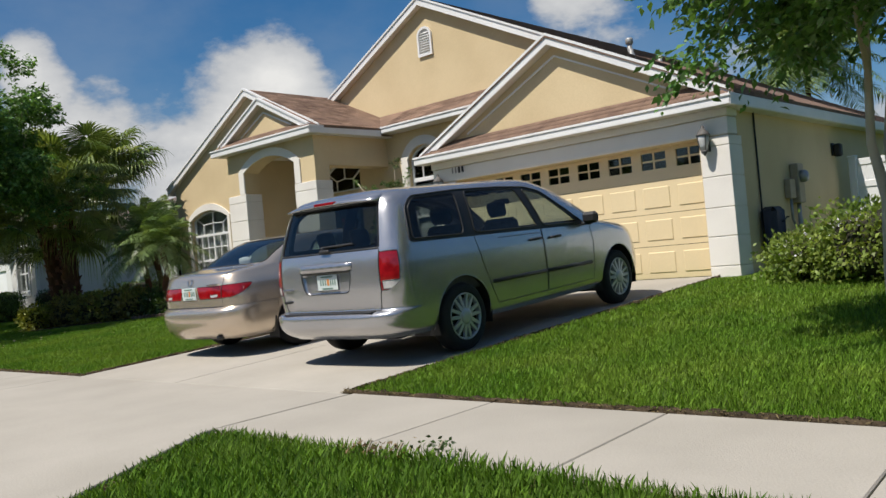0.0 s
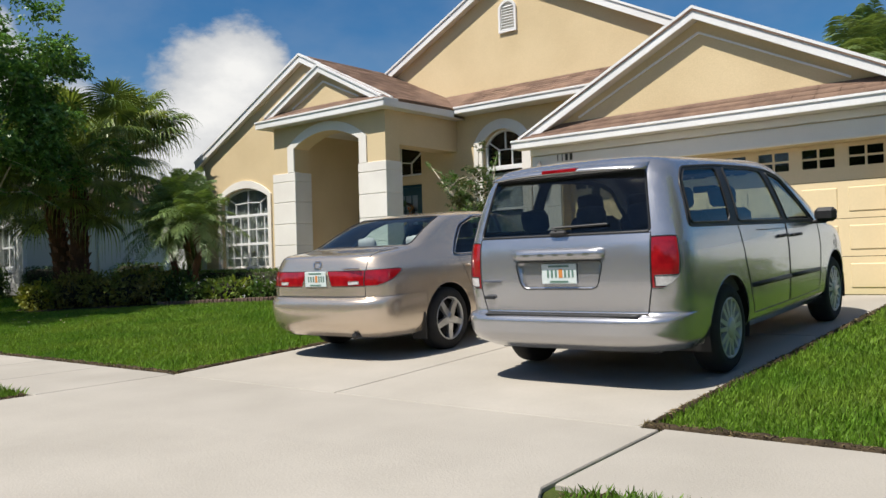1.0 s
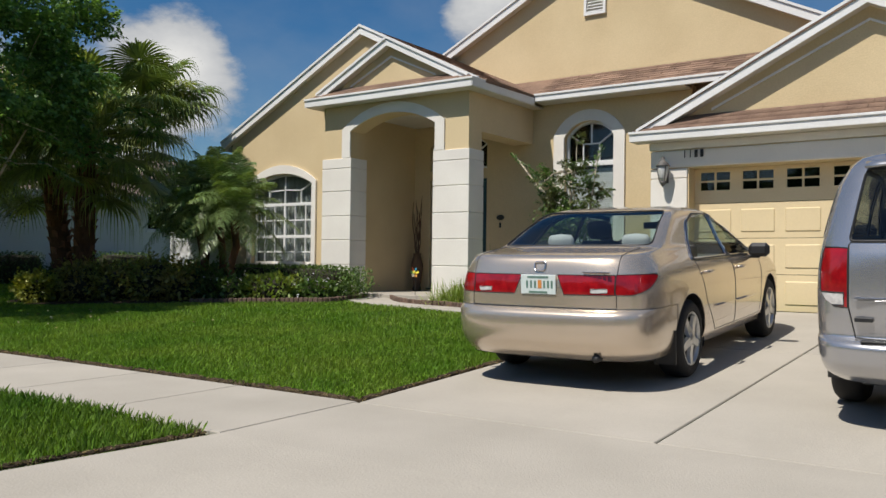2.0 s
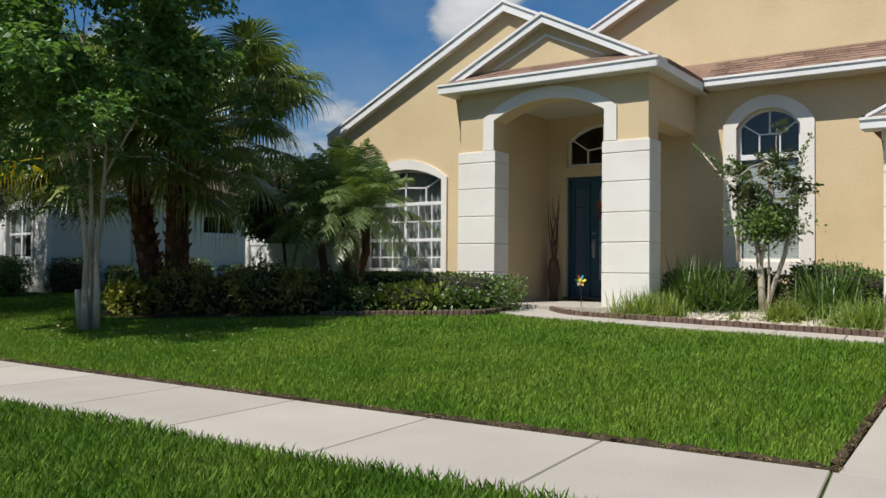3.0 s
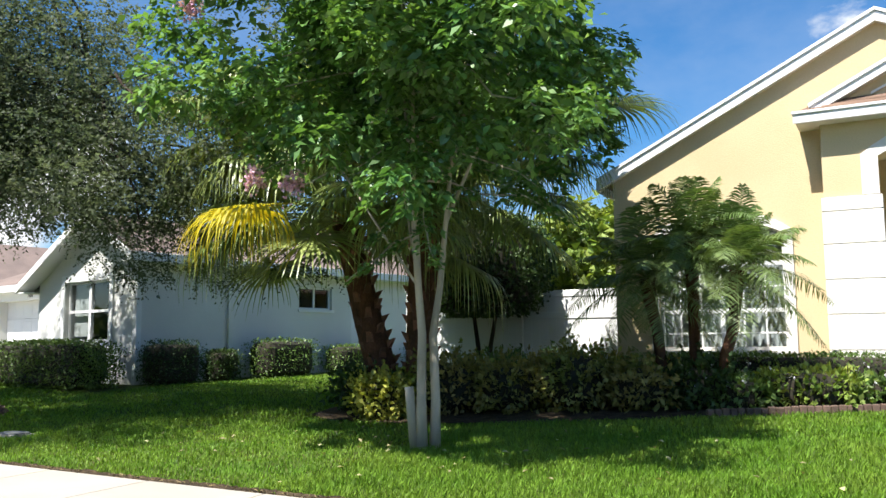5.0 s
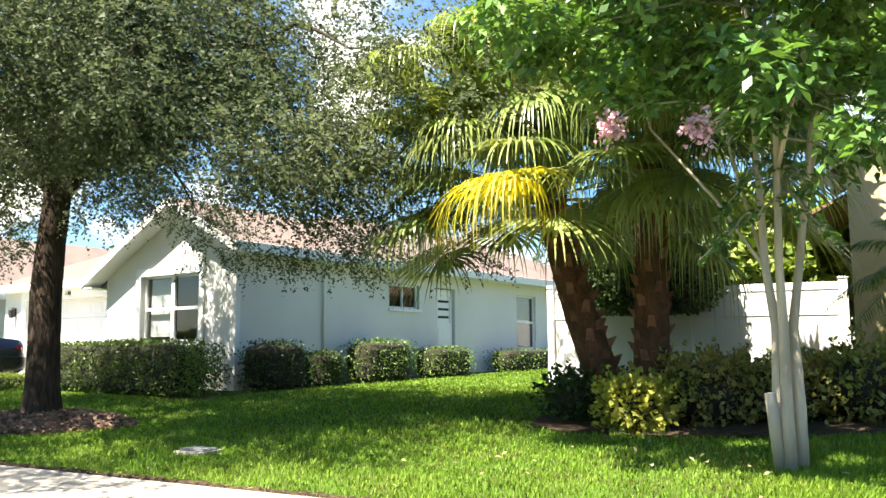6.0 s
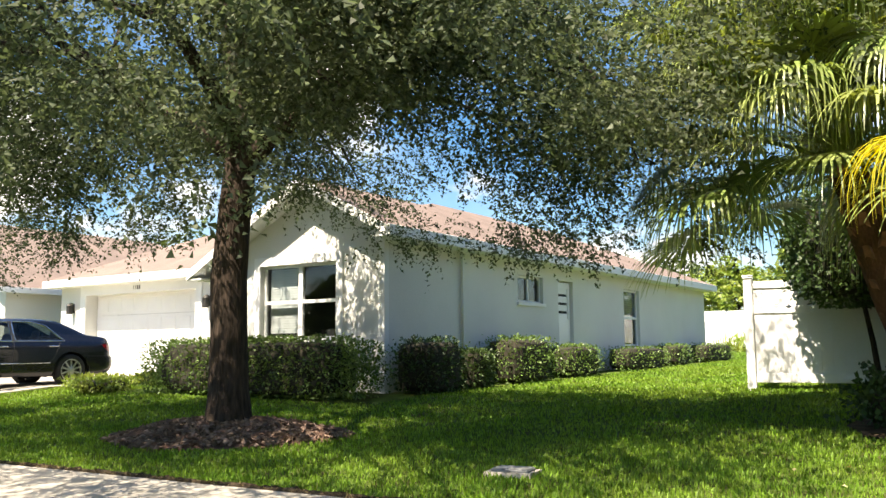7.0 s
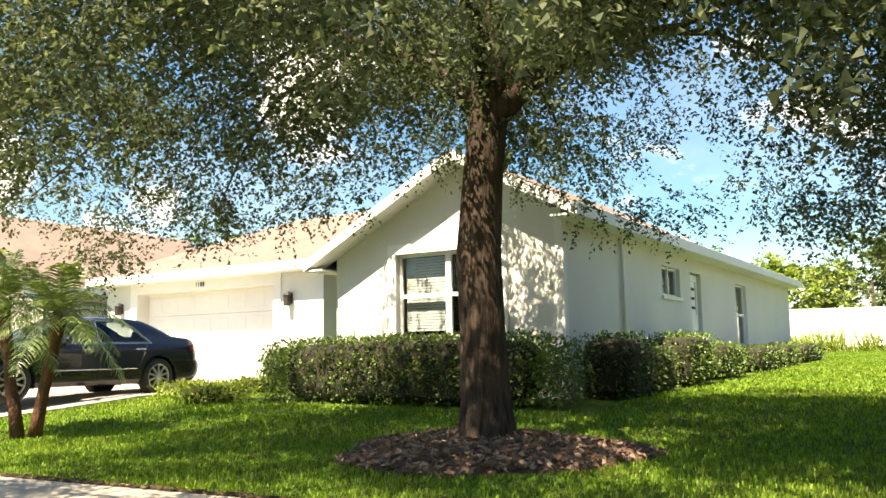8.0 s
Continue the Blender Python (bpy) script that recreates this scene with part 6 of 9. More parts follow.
    part("rear_view_mirror", Build().box(-0.12, 0.12, 2.62 * fy, 2.66 * fy, 1.22 * t, 1.29 * t, 0.012), BLACK, c)
    part("exhaust_tip", Build().tube([(0.46, 0.30, 0.27), (0.46, 0.02, 0.265)], 0.03, 10), BLACK, c, "dark exhaust tip", True)
    if detail == "gold":
        number_plate(c, -0.004, 0.826)
        ring = rounded([(-0.042, 0.935), (0.042, 0.935), (0.050, 1.0), (-0.050, 1.0)], 0.02, 4)
        part("emblem", Build().tube([(x, 0.018 + 0.35 * (z - 0.935), z) for x, z in ring + ring[:1]], 0.006, 6, False), CHROME, c, "small chrome emblem")
        for k in range(6):
            part("badge_bar", Build().box(0.37 + k * 0.036, 0.398 + k * 0.036, 0.010, 0.045, 0.917, 0.930, 0.003), CHROME, c)
    return c


sedan("champagne four-door sedan parked on the driveway beside a hedge-lined lawn", PAINT_CHAMPAGNE, (-12.47, 7.21, float(ground_z(-12.44, 8.2)) + 0.012 - 0.062), 1.5, 3.35, 4.82, 0.905, "five", 0.325, (1.02, 3.76), "gold")
nm = nhouse.matrix_world
p = nm @ Vector((-8.62, 0.30, 0))
sedan("dark navy four-door sedan parked before the white garage", PAINT_NAVY, (p.x, p.y, 0.33), N_TURN + 180.0, 0.0, 4.95, 0.92, "ten", 0.34, (1.10, 3.90), "navy", 0.985)


# ---- plants: tools ----
LEAF_OAK = material("oak leaf", (0.072, 0.098, 0.049), (0.13, 0.152, 0.088), 0.55, 0.7, 9, spec=0.28, leaf=0.50, vary=0.5, through=(1.12, 1.15, 0.85), fine_amount=0.2)
LEAF_MYRTLE = material("myrtle leaf", (0.085, 0.195, 0.047), (0.17, 0.30, 0.082), 0.36, 0.9, 9, spec=0.6, leaf=0.34, vary=0.4, fine_amount=0.2)
LEAF_HEDGE = material("hedge leaf", (0.085, 0.155, 0.035), (0.15, 0.23, 0.055), 0.45, 1.4, 9, spec=0.45, leaf=0.25, vary=0.45, fine_amount=0.2)
LEAF_LIME = material("lime shrub leaf", (0.169, 0.260, 0.046), (0.260, 0.312, 0.065), 0.5, 1.4, 9, leaf=0.35, vary=0.4)
LEAF_DARK = material("dark shrub leaf", (0.035, 0.077, 0.022), (0.063, 0.105, 0.028), 0.5, 1.4, 9, spec=0.4, leaf=0.22, vary=0.45)
LEAF_YELLOW = material("variegated shrub leaf", (0.46, 0.44, 0.08), (0.24, 0.30, 0.06), 0.5, 5, 20, leaf=0.35, vary=0.35)
LEAF_FAN = material("fan palm leaf", (0.20, 0.285, 0.075), (0.34, 0.385, 0.13), 0.33, 0.9, 6, spec=0.6, leaf=0.30, vary=0.4)
LEAF_FAN_DEEP = material("deep green fan palm leaf", (0.10, 0.17, 0.045), (0.17, 0.23, 0.07), 0.4, 0.9, 6, spec=0.5, leaf=0.3, vary=0.4)
LEAF_FAN_YELLOW = material("yellow palm leaf", (0.62, 0.50, 0.025), (0.52, 0.47, 0.05), 0.5, 3, 12, leaf=0.40, vary=0.15)
LEAF_FAN_DRY = material("dry palm leaf", (0.23, 0.16, 0.075), (0.16, 0.11, 0.05), 0.8, 3, 20, leaf=0.2, vary=0.3)
LEAF_DATE = material("date palm leaf", (0.135, 0.215, 0.062), (0.23, 0.30, 0.115), 0.36, 1.0, 8, spec=0.5, leaf=0.3, vary=0.35)
LEAF_FAR = material("far tree leaf", (0.060, 0.105, 0.030), (0.10, 0.14, 0.045), 0.6, 0.4, 3, leaf=0.3, vary=0.4)
PETAL_PINK = material("pink blossom", (0.62, 0.34, 0.46), (0.68, 0.46, 0.55), 0.7, 9, 40, leaf=0.3, vary=0.15)
PETAL_WHITE = material("white blossom", (0.75, 0.74, 0.80), (0.65, 0.62, 0.75), 0.7, 9, 40, leaf=0.2, vary=0.1)
BARK_OAK = material("oak bark", (0.072, 0.052, 0.040), (0.03, 0.023, 0.018), 0.95, 13.0, 30, 2.6, spec=0.15, stretch=(1.6, 1.6, 0.28), fine_amount=0.55)
BARK_MYRTLE = material("smooth pale bark", (0.56, 0.48, 0.37), (0.38, 0.32, 0.24), 0.7, 5.0, 40, 0.4, stretch=(1, 1, 0.3), fine_amount=0.2)
BARK_PALM = material("palm fibre trunk", (0.16, 0.075, 0.045), (0.085, 0.048, 0.032), 0.95, 7.0, 45, 2.0, spec=0.1, stretch=(1, 1, 0.5), fine_amount=0.5)
BOOT = material("red-brown palm boot", (0.27, 0.115, 0.065), (0.15, 0.075, 0.048), 0.85, 12, 60, 0.7, vary=0.35)
# Near-black fill: the shade inside a shrub, put into the colour.
CORE = material("painted inner shade", (0.022, 0.026, 0.012), (0.03, 0.022, 0.014), 0.95, 14, 60, 0.8)


def leaf_mesh(name, c, d, size, width, mat, rng, fold=0.25, up=None, tri=False):
    """Leaves as folded quads: places c, axes d, lengths size."""
    n = len(c)
    d = unit(d)
    r = unit(np.cross(d, unit(rng.normal(size=(n, 3)) if up is None else up)))
    nn = np.cross(r, d)
    size = np.asarray(size).reshape(-1, 1) * np.ones((n, 1))
    w = size * width
    base, tip = c - d * size * 0.5, c + d * size * 0.5 - nn * size * fold * 0.5
    v = np.stack([base, c + r * w + nn * size * 0.06, tip, c - r * w + nn * size * 0.06], 1).reshape(-1, 3)
    if tri:
        v = np.stack([base + r * w * 0.9, base * 0.4 + c * 0.6 - r * w * 1.1, tip], 1).reshape(-1, 3)
        return fast_mesh(name, v, np.arange(3 * n).reshape(-1, 3), mat)
    f = np.arange(4 * n).reshape(-1, 4)
    return fast_mesh(name, v, f, mat)


def shell_points(rng, n, thick=0.35):
    """Directions spread over a ball, most of them near its surface."""
    p = unit(rng.normal(size=(n, 3)))
    return p * (1 - thick * rng.random((n, 1)) ** 1.6)


def branch_path(rng, a, b, sag=0.15, n=5, wob=0.06):
    a, b = np.array(a, float), np.array(b, float)
    L = np.linalg.norm(b - a)
    pts = []
    for i in range(n + 1):
        t = i / n
        p = a + (b - a) * t
        p[2] += sag * L * math.sin(math.pi * t)
        if 0 < i < n:
            p += rng.normal(size=3) * wob * L * 0.5
        pts.append(tuple(p))
    return pts


def tree(name, label, category, base, stems, crown, radii, n_clusters, per, leaf, leafmat, bark, seed, cluster=0.45, droop=0.0, low=-0.9, trunk_seg=10, width=0.24, limbs=0.045, shell=0.4, group="", every=6, tumble=0.5, tiers=0.0, bottom=0.0, tri=False, lobes=()):
    """A tree: trunk stems given as point and radius lists, limbs out to leaf clusters, a crown of single leaves with gaps."""
    rng = np.random.default_rng(seed)
    t = thing(name, label, category, base, group)
    inv = t.matrix_world.inverted()
    tops = []
    for pts, rad in stems:
        ob = part("trunk", Build().tube(pts, rad, trunk_seg), bark, t, "", True)
        ob.matrix_parent_inverse = inv
        tops.append((np.array(pts[-1]), rad[-1], pts))
    P = shell_points(rng, n_clusters * 6, shell)
    P = P[P[:, 2] > low]
    if bottom:
        P = P[(P[:, 2] < 0.2) | (rng.random(len(P)) < bottom)]
    P = P[:n_clusters]
    lump = 1 + 0.22 * np.sin(P[:, 0] * 5 + seed) * np.cos(P[:, 1] * 4.3 + seed * 2) + 0.12 * rng.normal(size=len(P))
    C = np.array(crown) + P * np.array(radii) * lump[:, None]
    C[:, 2] -= droop * (np.linalg.norm(P[:, :2], axis=1) ** 2)
    for lx, ly, lz, rx, ry, rz, m in lobes:
        C = np.concatenate([C, np.array((lx, ly, lz)) + shell_points(rng, m, 0.8) * np.array((rx, ry, rz))])
    if tiers:
        C[:, 2] += 0.6 * (np.round(C[:, 2] / tiers) * tiers - C[:, 2])
    for k, c in enumerate(C):
        if k % every == 0:
            top, r, pts = min(tops, key=lambda q: np.linalg.norm((q[0] - c) * np.array((1, 1, 0.6))))
            i = rng.integers(max(1, len(pts) // 2), len(pts))
            path = branch_path(rng, np.array(pts[i]), c, 0.10, 5)
            ob = part("limb", Build().tube(path, [limbs * (1 - 0.85 * q / 5) + 0.004 for q in range(6)], 5, False), bark, t, "", True)
            ob.matrix_parent_inverse = inv
    # twigs with leaves in two rows along them
    K = 10
    nt = n_clusters * per // K
    idx = rng.integers(0, len(C), nt)
    o = unit(rng.normal(size=(nt, 3))) * rng.random((nt, 1)) ** 0.45 * cluster * np.array((1.35, 1.35, 0.85))
    start = C[idx] + o
    td = unit(unit(C[idx] - np.array(crown)) * 0.5 + unit(o) * 0.6 + rng.normal(size=(nt, 3)) * 0.35 + np.array((0, 0, -0.12)))
    tl = cluster * (0.45 + 0.6 * rng.random((nt, 1)))
    side = unit(np.cross(td, np.array((0, 0, 1.0))))
    L, d, up = [], [], []
    for q in range(K):
        sg = 1 if q % 2 else -1
        L.append(start + td * tl * (q + 0.5) / K + side * sg * leaf * 0.45 + np.array((0, 0, -0.25)) * tl * ((q + 0.5) / K) ** 2 + rng.normal(size=(nt, 3)) * leaf * 0.25)
        d.append(td * 0.6 + side * sg * 0.85 + rng.normal(size=(nt, 3)) * 0.28 + np.array((0, 0, -0.18)))
        up.append(np.array((0, 0, 1.0)) + rng.normal(size=(nt, 3)) * tumble)
    L, d, up = np.concatenate(L), np.concatenate(d), np.concatenate(up)
    size = leaf * (0.65 + 0.7 * rng.random(len(L)))
    ob = link("crown", leaf_mesh("crown", L, d, size, width, leafmat, rng, 0.25, up, tri), t)
    ob.matrix_parent_inverse = inv
    return t, inv, C, rng


# ---- the oak before the white house ----
oz = float(ground_z(-33.45, 9.25))
oak_stem = ([(-33.42, 9.25, oz - 0.05), (-33.41, 9.25, oz + 0.18), (-33.42, 9.25, oz + 0.5), (-33.44, 9.26, 1.2), (-33.47, 9.27, 1.9), (-33.42, 9.28, 2.6), (-33.35, 9.28, 3.2), (-33.33, 9.3, 3.9), (-33.45, 9.15, 5.0), (-33.5, 8.9, 6.2)],
            [0.33, 0.275, 0.235, 0.215, 0.215, 0.195, 0.19, 0.16, 0.11, 0.05])
oak_limbs = [([(-33.36, 9.28, 3.15), (-32.9, 9.25, 3.55), (-32.2, 9.2, 3.85), (-31.2, 9.3, 4.3), (-30.0, 9.4, 4.9)], [0.13, 0.11, 0.09, 0.06, 0.03]),
             ([(-33.38, 9.28, 3.3), (-33.9, 9.2, 3.8), (-34.8, 9.0, 4.2), (-36.2, 8.9, 4.7)], [0.12, 0.10, 0.07, 0.03]),
             ([(-33.36, 9.3, 3.5), (-33.2, 8.6, 4.0), (-33.0, 7.6, 4.5), (-32.8, 6.5, 5.0)], [0.11, 0.09, 0.06, 0.03]),
             ([(-33.36, 9.3, 3.6), (-33.5, 10.2, 4.1), (-33.8, 11.3, 4.6)], [0.11, 0.08, 0.03])]
oak, oak_inv, oak_c, _ = tree("oak_tree", "mature oak with dark furrowed trunk and drooping crown", "tree", (-33.42, 9.25, oz), [oak_stem] + oak_limbs,
                              (-33.7, 8.1, 5.4), (6.4, 4.6, 3.3), 640, 620, 0.052, LEAF_OAK, BARK_OAK, 5, 0.40, 1.25, -0.66, 14, 0.38, 0.035, 0.6, every=12, tumble=0.9, bottom=0.50, tri=True, lobes=((-30.6, 7.4, 4.4, 1.3, 1.5, 0.9, 45), (-29.6, 10.6, 3.7, 1.4, 1.4, 0.9, 22), (-30.2, 9.2, 4.8, 1.5, 1.4, 1.0, 24)))


def mulch_ring(x, y, rx, ry, seed):
    rng = np.random.default_rng(seed)
    m = thing("mulch_bed", "round bed of red-brown mulch chips heaped about the oak trunk", "mulch", (x, y, float(ground_z(x, y))))
    n, rings, v = 40, 9, []
    for i in range(rings):
        s = i / (rings - 1)
        for k in range(n):
            a = 2 * math.pi * k / n
            w = 1 + 0.10 * math.sin(3 * a + 1) + 0.06 * math.sin(7 * a)
            px, py = rx * s * w * math.cos(a), ry * s * w * math.sin(a)
            h = 0.16 * (1 - s ** 2.2) + 0.02 * rng.normal() * (s < 0.98) - 0.03 * (s > 0.99)
            v.append((px, py, h + float(ground_z(x + px, y + py)) - float(ground_z(x, y)) + 0.01))
    f = [(i * n + k, i * n + (k + 1) % n, (i + 1) * n + (k + 1) % n, (i + 1) * n + k) for i in range(rings - 1) for k in range(n)]
    part("mound", Build().add(v, f), MULCH, m, "", True)
    N = 2600
    a, s = rng.random(N) * 2 * math.pi, np.sqrt(rng.random(N)) * 0.99
    w = 1 + 0.10 * np.sin(3 * a + 1) + 0.06 * np.sin(7 * a)
    px, py = rx * s * w * np.cos(a), ry * s * w * np.sin(a)
    pz = 0.16 * (1 - s ** 2.2) + ground_z(x + px, y + py) - float(ground_z(x, y)) + 0.025
    d = rng.normal(size=(N, 3)) * np.array((1, 1, 0.3))
    chips = link("mulch", leaf_mesh("mulch", np.stack([px, py, pz], 1), d, 0.05 + 0.07 * rng.random(N), 0.22, material("mulch chips", (0.29, 0.19, 0.135), (0.16, 0.11, 0.085), 0.9, 14, 60, leaf=0.01, vary=0.5), rng), m)
    tagged(chips, kind="stuff")


mulch_ring(-33.45, 9.2, 1.45, 1.05, 4)


# ---- crape myrtles ----
def myrtle(base, scale, crown, radii, seed, label, n_clusters=260, per=120, stems=5, lean=(0, 0), leaf=0.085, fork=1.35):
    rng = random.Random(seed)
    x, y, z = base
    st = []
    for k in range(stems):
        a = 2 * math.pi * k / stems + 0.5
        r0 = 0.09 * scale
        top = (crown[0] + radii[0] * 0.24 * math.cos(a), crown[1] + radii[1] * 0.24 * math.sin(a), crown[2] + radii[2] * rng.uniform(-0.1, 0.3))
        kx, ky = x + 0.16 * scale * math.cos(a) + lean[0] * 0.3, y + 0.16 * scale * math.sin(a) + lean[1] * 0.3
        pts = [(x + r0 * math.cos(a), y + r0 * math.sin(a), z - 0.05), (x + r0 * 1.15 * math.cos(a), y + r0 * 1.15 * math.sin(a), z + 0.5 * scale),
               ((x + kx) / 2, (y + ky) / 2, z + fork * 0.7), (kx, ky, z + fork), (kx + (top[0] - kx) * 0.35, ky + (top[1] - ky) * 0.35, z + fork + (top[2] - z - fork) * 0.45), top]
        st.append((pts, [0.066 * scale, 0.053 * scale, 0.045 * scale, 0.036 * scale, 0.022 * scale, 0.006]))
        if k % 2 == 0:
            t2 = (top[0] + radii[0] * 0.4 * math.cos(a + 0.9), top[1] + radii[1] * 0.4 * math.sin(a + 0.9), top[2] - 0.2)
            p3 = [0.45 * u + 0.55 * w for u, w in zip(pts[3], pts[4])]
            st.append(([p3, ((p3[0] + t2[0]) / 2, (p3[1] + t2[1]) / 2, (p3[2] + t2[2]) / 2 + 0.1), t2], [0.024 * scale, 0.015 * scale, 0.005]))
    return tree("crape_myrtle", label, "tree", base, st, crown, radii, n_clusters, per, leaf, LEAF_MYRTLE, BARK_MYRTLE, seed, 0.27, 0.15, -0.75, 9, 0.25, 0.012, 0.6, every=12, tiers=0.6)


mz = float(ground_z(-23.79, 8.5))
myr, myr_inv, myr_c, _ = myrtle((-23.79, 8.5, mz), 0.92, (-23.62, 8.15, 4.4), (1.95, 2.35, 2.2), 21, "multi-stemmed crape myrtle with pale smooth trunks on the lawn", 135, 370, 3, (0, 0), 0.105, 1.6)
part_b = Build().tube([(-23.86, 8.40, mz - 0.02), (-23.89, 8.38, mz + 0.35), (-23.91, 8.37, mz + 0.60)], [0.05, 0.048, 0.045], 9)
ob = part("cut_stub", part_b, BARK_MYRTLE, myr, "sawn trunk stub", True)
ob.matrix_parent_inverse = myr_inv
def leafy_branch(t, inv, rng, a, b, n, leaf, sag=0.08, rad=0.014):
    """A branch with leaves in two rows along side twigs."""
    path = branch_path(rng, a, b, sag, 5)
    ob = part("limb", Build().tube(path, [rad * (1 - 0.14 * q) for q in range(6)], 5), BARK_MYRTLE, t)
    ob.matrix_parent_inverse = inv
    P = np.array(path)
    u = 0.15 + 0.85 * rng.random(n)
    c = np.stack([np.interp(u, np.linspace(0, 1, 6), P[:, q]) for q in range(3)], 1)
    tan = unit(P[-1] - P[0])
    side = unit(np.cross(tan, (0, 0, 1.0)))
    w = rng.normal(size=(n, 1)) * 0.13 * (1.15 - u[:, None])
    c = c + side * w + np.array((0, 0, -0.4)) * np.abs(w) + rng.normal(size=(n, 3)) * 0.02
    d = tan * 0.7 + side * np.sign(w) * 0.8 + rng.normal(size=(n, 3)) * 0.3
    ob = link("spray", leaf_mesh("spray", c, d, leaf * (0.7 + 0.5 * rng.random(n)), 0.30, LEAF_MYRTLE, rng, 0.25, np.array((0, 0, 1.0)) + rng.normal(size=(n, 3)) * 0.45), t)
    ob.matrix_parent_inverse = inv
    tagged(ob, kind="stuff")


for k, (fx, fy, fz) in enumerate(((-24.79, 7.04, 2.68), (-24.12, 6.77, 2.52), (-24.9, 6.3, 4.1))):
    rng = np.random.default_rng(50 + k)
    cpts = np.array((fx, fy, fz)) + rng.normal(size=(190, 3)) * np.array((0.05, 0.05, 0.06))
    ob = link("blossom", leaf_mesh("blossom", cpts, rng.normal(size=(190, 3)), 0.04, 0.4, PETAL_PINK, rng), myr, "pale pink blossom cluster")
    ob.matrix_parent_inverse = myr_inv
    leafy_branch(myr, myr_inv, rng, (-24.1, 8.3, fz + 0.3), (fx, fy, fz + 0.03), 90, 0.082)
for k, (fx, fy, fz) in enumerate(((-22.3, 7.9, 2.5), (-22.0, 8.8, 2.9), (-25.0, 7.0, 3.4), (-24.9, 6.6, 3.5), (-23.2, 6.6, 2.9), (-22.6, 7.0, 3.4), (-22.4, 9.4, 2.3), (-24.35, 7.9, 1.75), (-23.35, 7.9, 1.85), (-24.2, 8.0, 2.1), (-23.5, 8.0, 2.2), (-23.1, 7.7, 2.6), (-24.0, 7.5, 2.75), (-23.4, 7.4, 3.0), (-24.5, 7.9, 3.3), (-22.8, 8.2, 2.7))):
    leafy_branch(myr, myr_inv, np.random.default_rng(60 + k), (-23.8, 8.4, fz + 0.5), (fx, fy, fz), 130 if k < 7 else 90, 0.085)
rmy, rmy_inv, _, _ = myrtle((-4.68, 8.6, float(ground_z(-4.68, 8.6))), 1.0, (-4.2, 8.3, 3.6), (1.75, 1.7, 1.15), 33, "crape myrtle with drooping leafy branches beside the lawn", 300, 210, 4, (0, 0), 0.084, 1.5)
for k, (fx, fy, fz) in enumerate(((-5.55, 6.35, 2.62), (-5.7, 7.2, 2.8), (-5.85, 8.2, 2.95), (-5.3, 7.0, 2.6), (-5.25, 7.6, 2.55), (-5.35, 8.2, 2.6), (-4.9, 6.7, 2.5), (-5.2, 6.6, 2.85), (-5.5, 7.6, 3.1), (-4.6, 6.9, 2.4), (-4.8, 7.5, 2.4), (-5.0, 7.0, 2.9))):
    leafy_branch(rmy, rmy_inv, np.random.default_rng(80 + k), (-4.5, 8.2, fz + 0.45), (fx, fy, fz), 190, 0.078, 0.05)
# the small myrtle in the gravel bed
LEAF_BRONZY = material("bronzed myrtle leaf", (0.06, 0.135, 0.028), (0.11, 0.11, 0.04), 0.5, 4, 20, leaf=0.25, vary=0.4)
sz = 0.45
ymy, ymy_inv, _, ymy_rng = tree("young_myrtle", "young myrtle with sparse twigs in the gravel bed", "small tree", (-15.68, 13.9, sz),
     [([(-15.68, 13.9, sz - 0.05), (-15.70, 13.9, 0.9), (-15.74, 13.92, 1.35), (-15.90, 13.9, 2.0), (-16.60, 13.8, 2.92)], [0.055, 0.05, 0.042, 0.025, 0.008]),
      ([(-15.66, 13.9, sz), (-15.52, 13.92, 0.9), (-15.38, 13.9, 1.3), (-15.28, 13.95, 1.9), (-15.10, 13.9, 2.9)], [0.04, 0.036, 0.03, 0.02, 0.007]),
      ([(-15.72, 13.9, 1.1), (-15.60, 13.85, 1.7), (-15.55, 13.85, 2.6)], [0.03, 0.02, 0.007])],
     (-15.66, 13.9, 2.35), (0.56, 0.42, 0.78), 48, 80, 0.062, LEAF_BRONZY, BARK_MYRTLE, 40, 0.10, 0.0, -0.95, 8, 0.27, 0.011, 0.6)
for ya, yb in (((-15.95, 13.9, 2.05), (-16.68, 13.8, 2.98)), ((-15.75, 13.9, 2.2), (-16.15, 13.85, 2.75)), ((-15.3, 13.9, 2.3), (-15.02, 13.85, 3.0))):
    leafy_branch(ymy, ymy_inv, ymy_rng, ya, yb, 130, 0.055, 0.05, 0.010)
rng = np.random.default_rng(41)
ob_c = np.array((-15.60, 13.85, 1.74)) + rng.normal(size=(2400, 3)) * np.array((0.22, 0.19, 0.13))
t_low = thing("shrub", "leafy green lower growth of the young myrtle", "shrub", (-15.62, 13.85, 0.5))
ob = link("foliage", leaf_mesh("foliage", ob_c, rng.normal(size=(2400, 3)), 0.065, 0.27, LEAF_HEDGE, rng), t_low)
ob.matrix_parent_inverse = t_low.matrix_world.inverted()
ob = part("stem", Build().tube([(-15.6, 13.88, 0.46), (-15.58, 13.86, 1.0), (-15.6, 13.85, 1.7)], [0.02, 0.016, 0.01], 6), BARK_MYRTLE, t_low)
ob.matrix_parent_inverse = t_low.matrix_world.inverted()


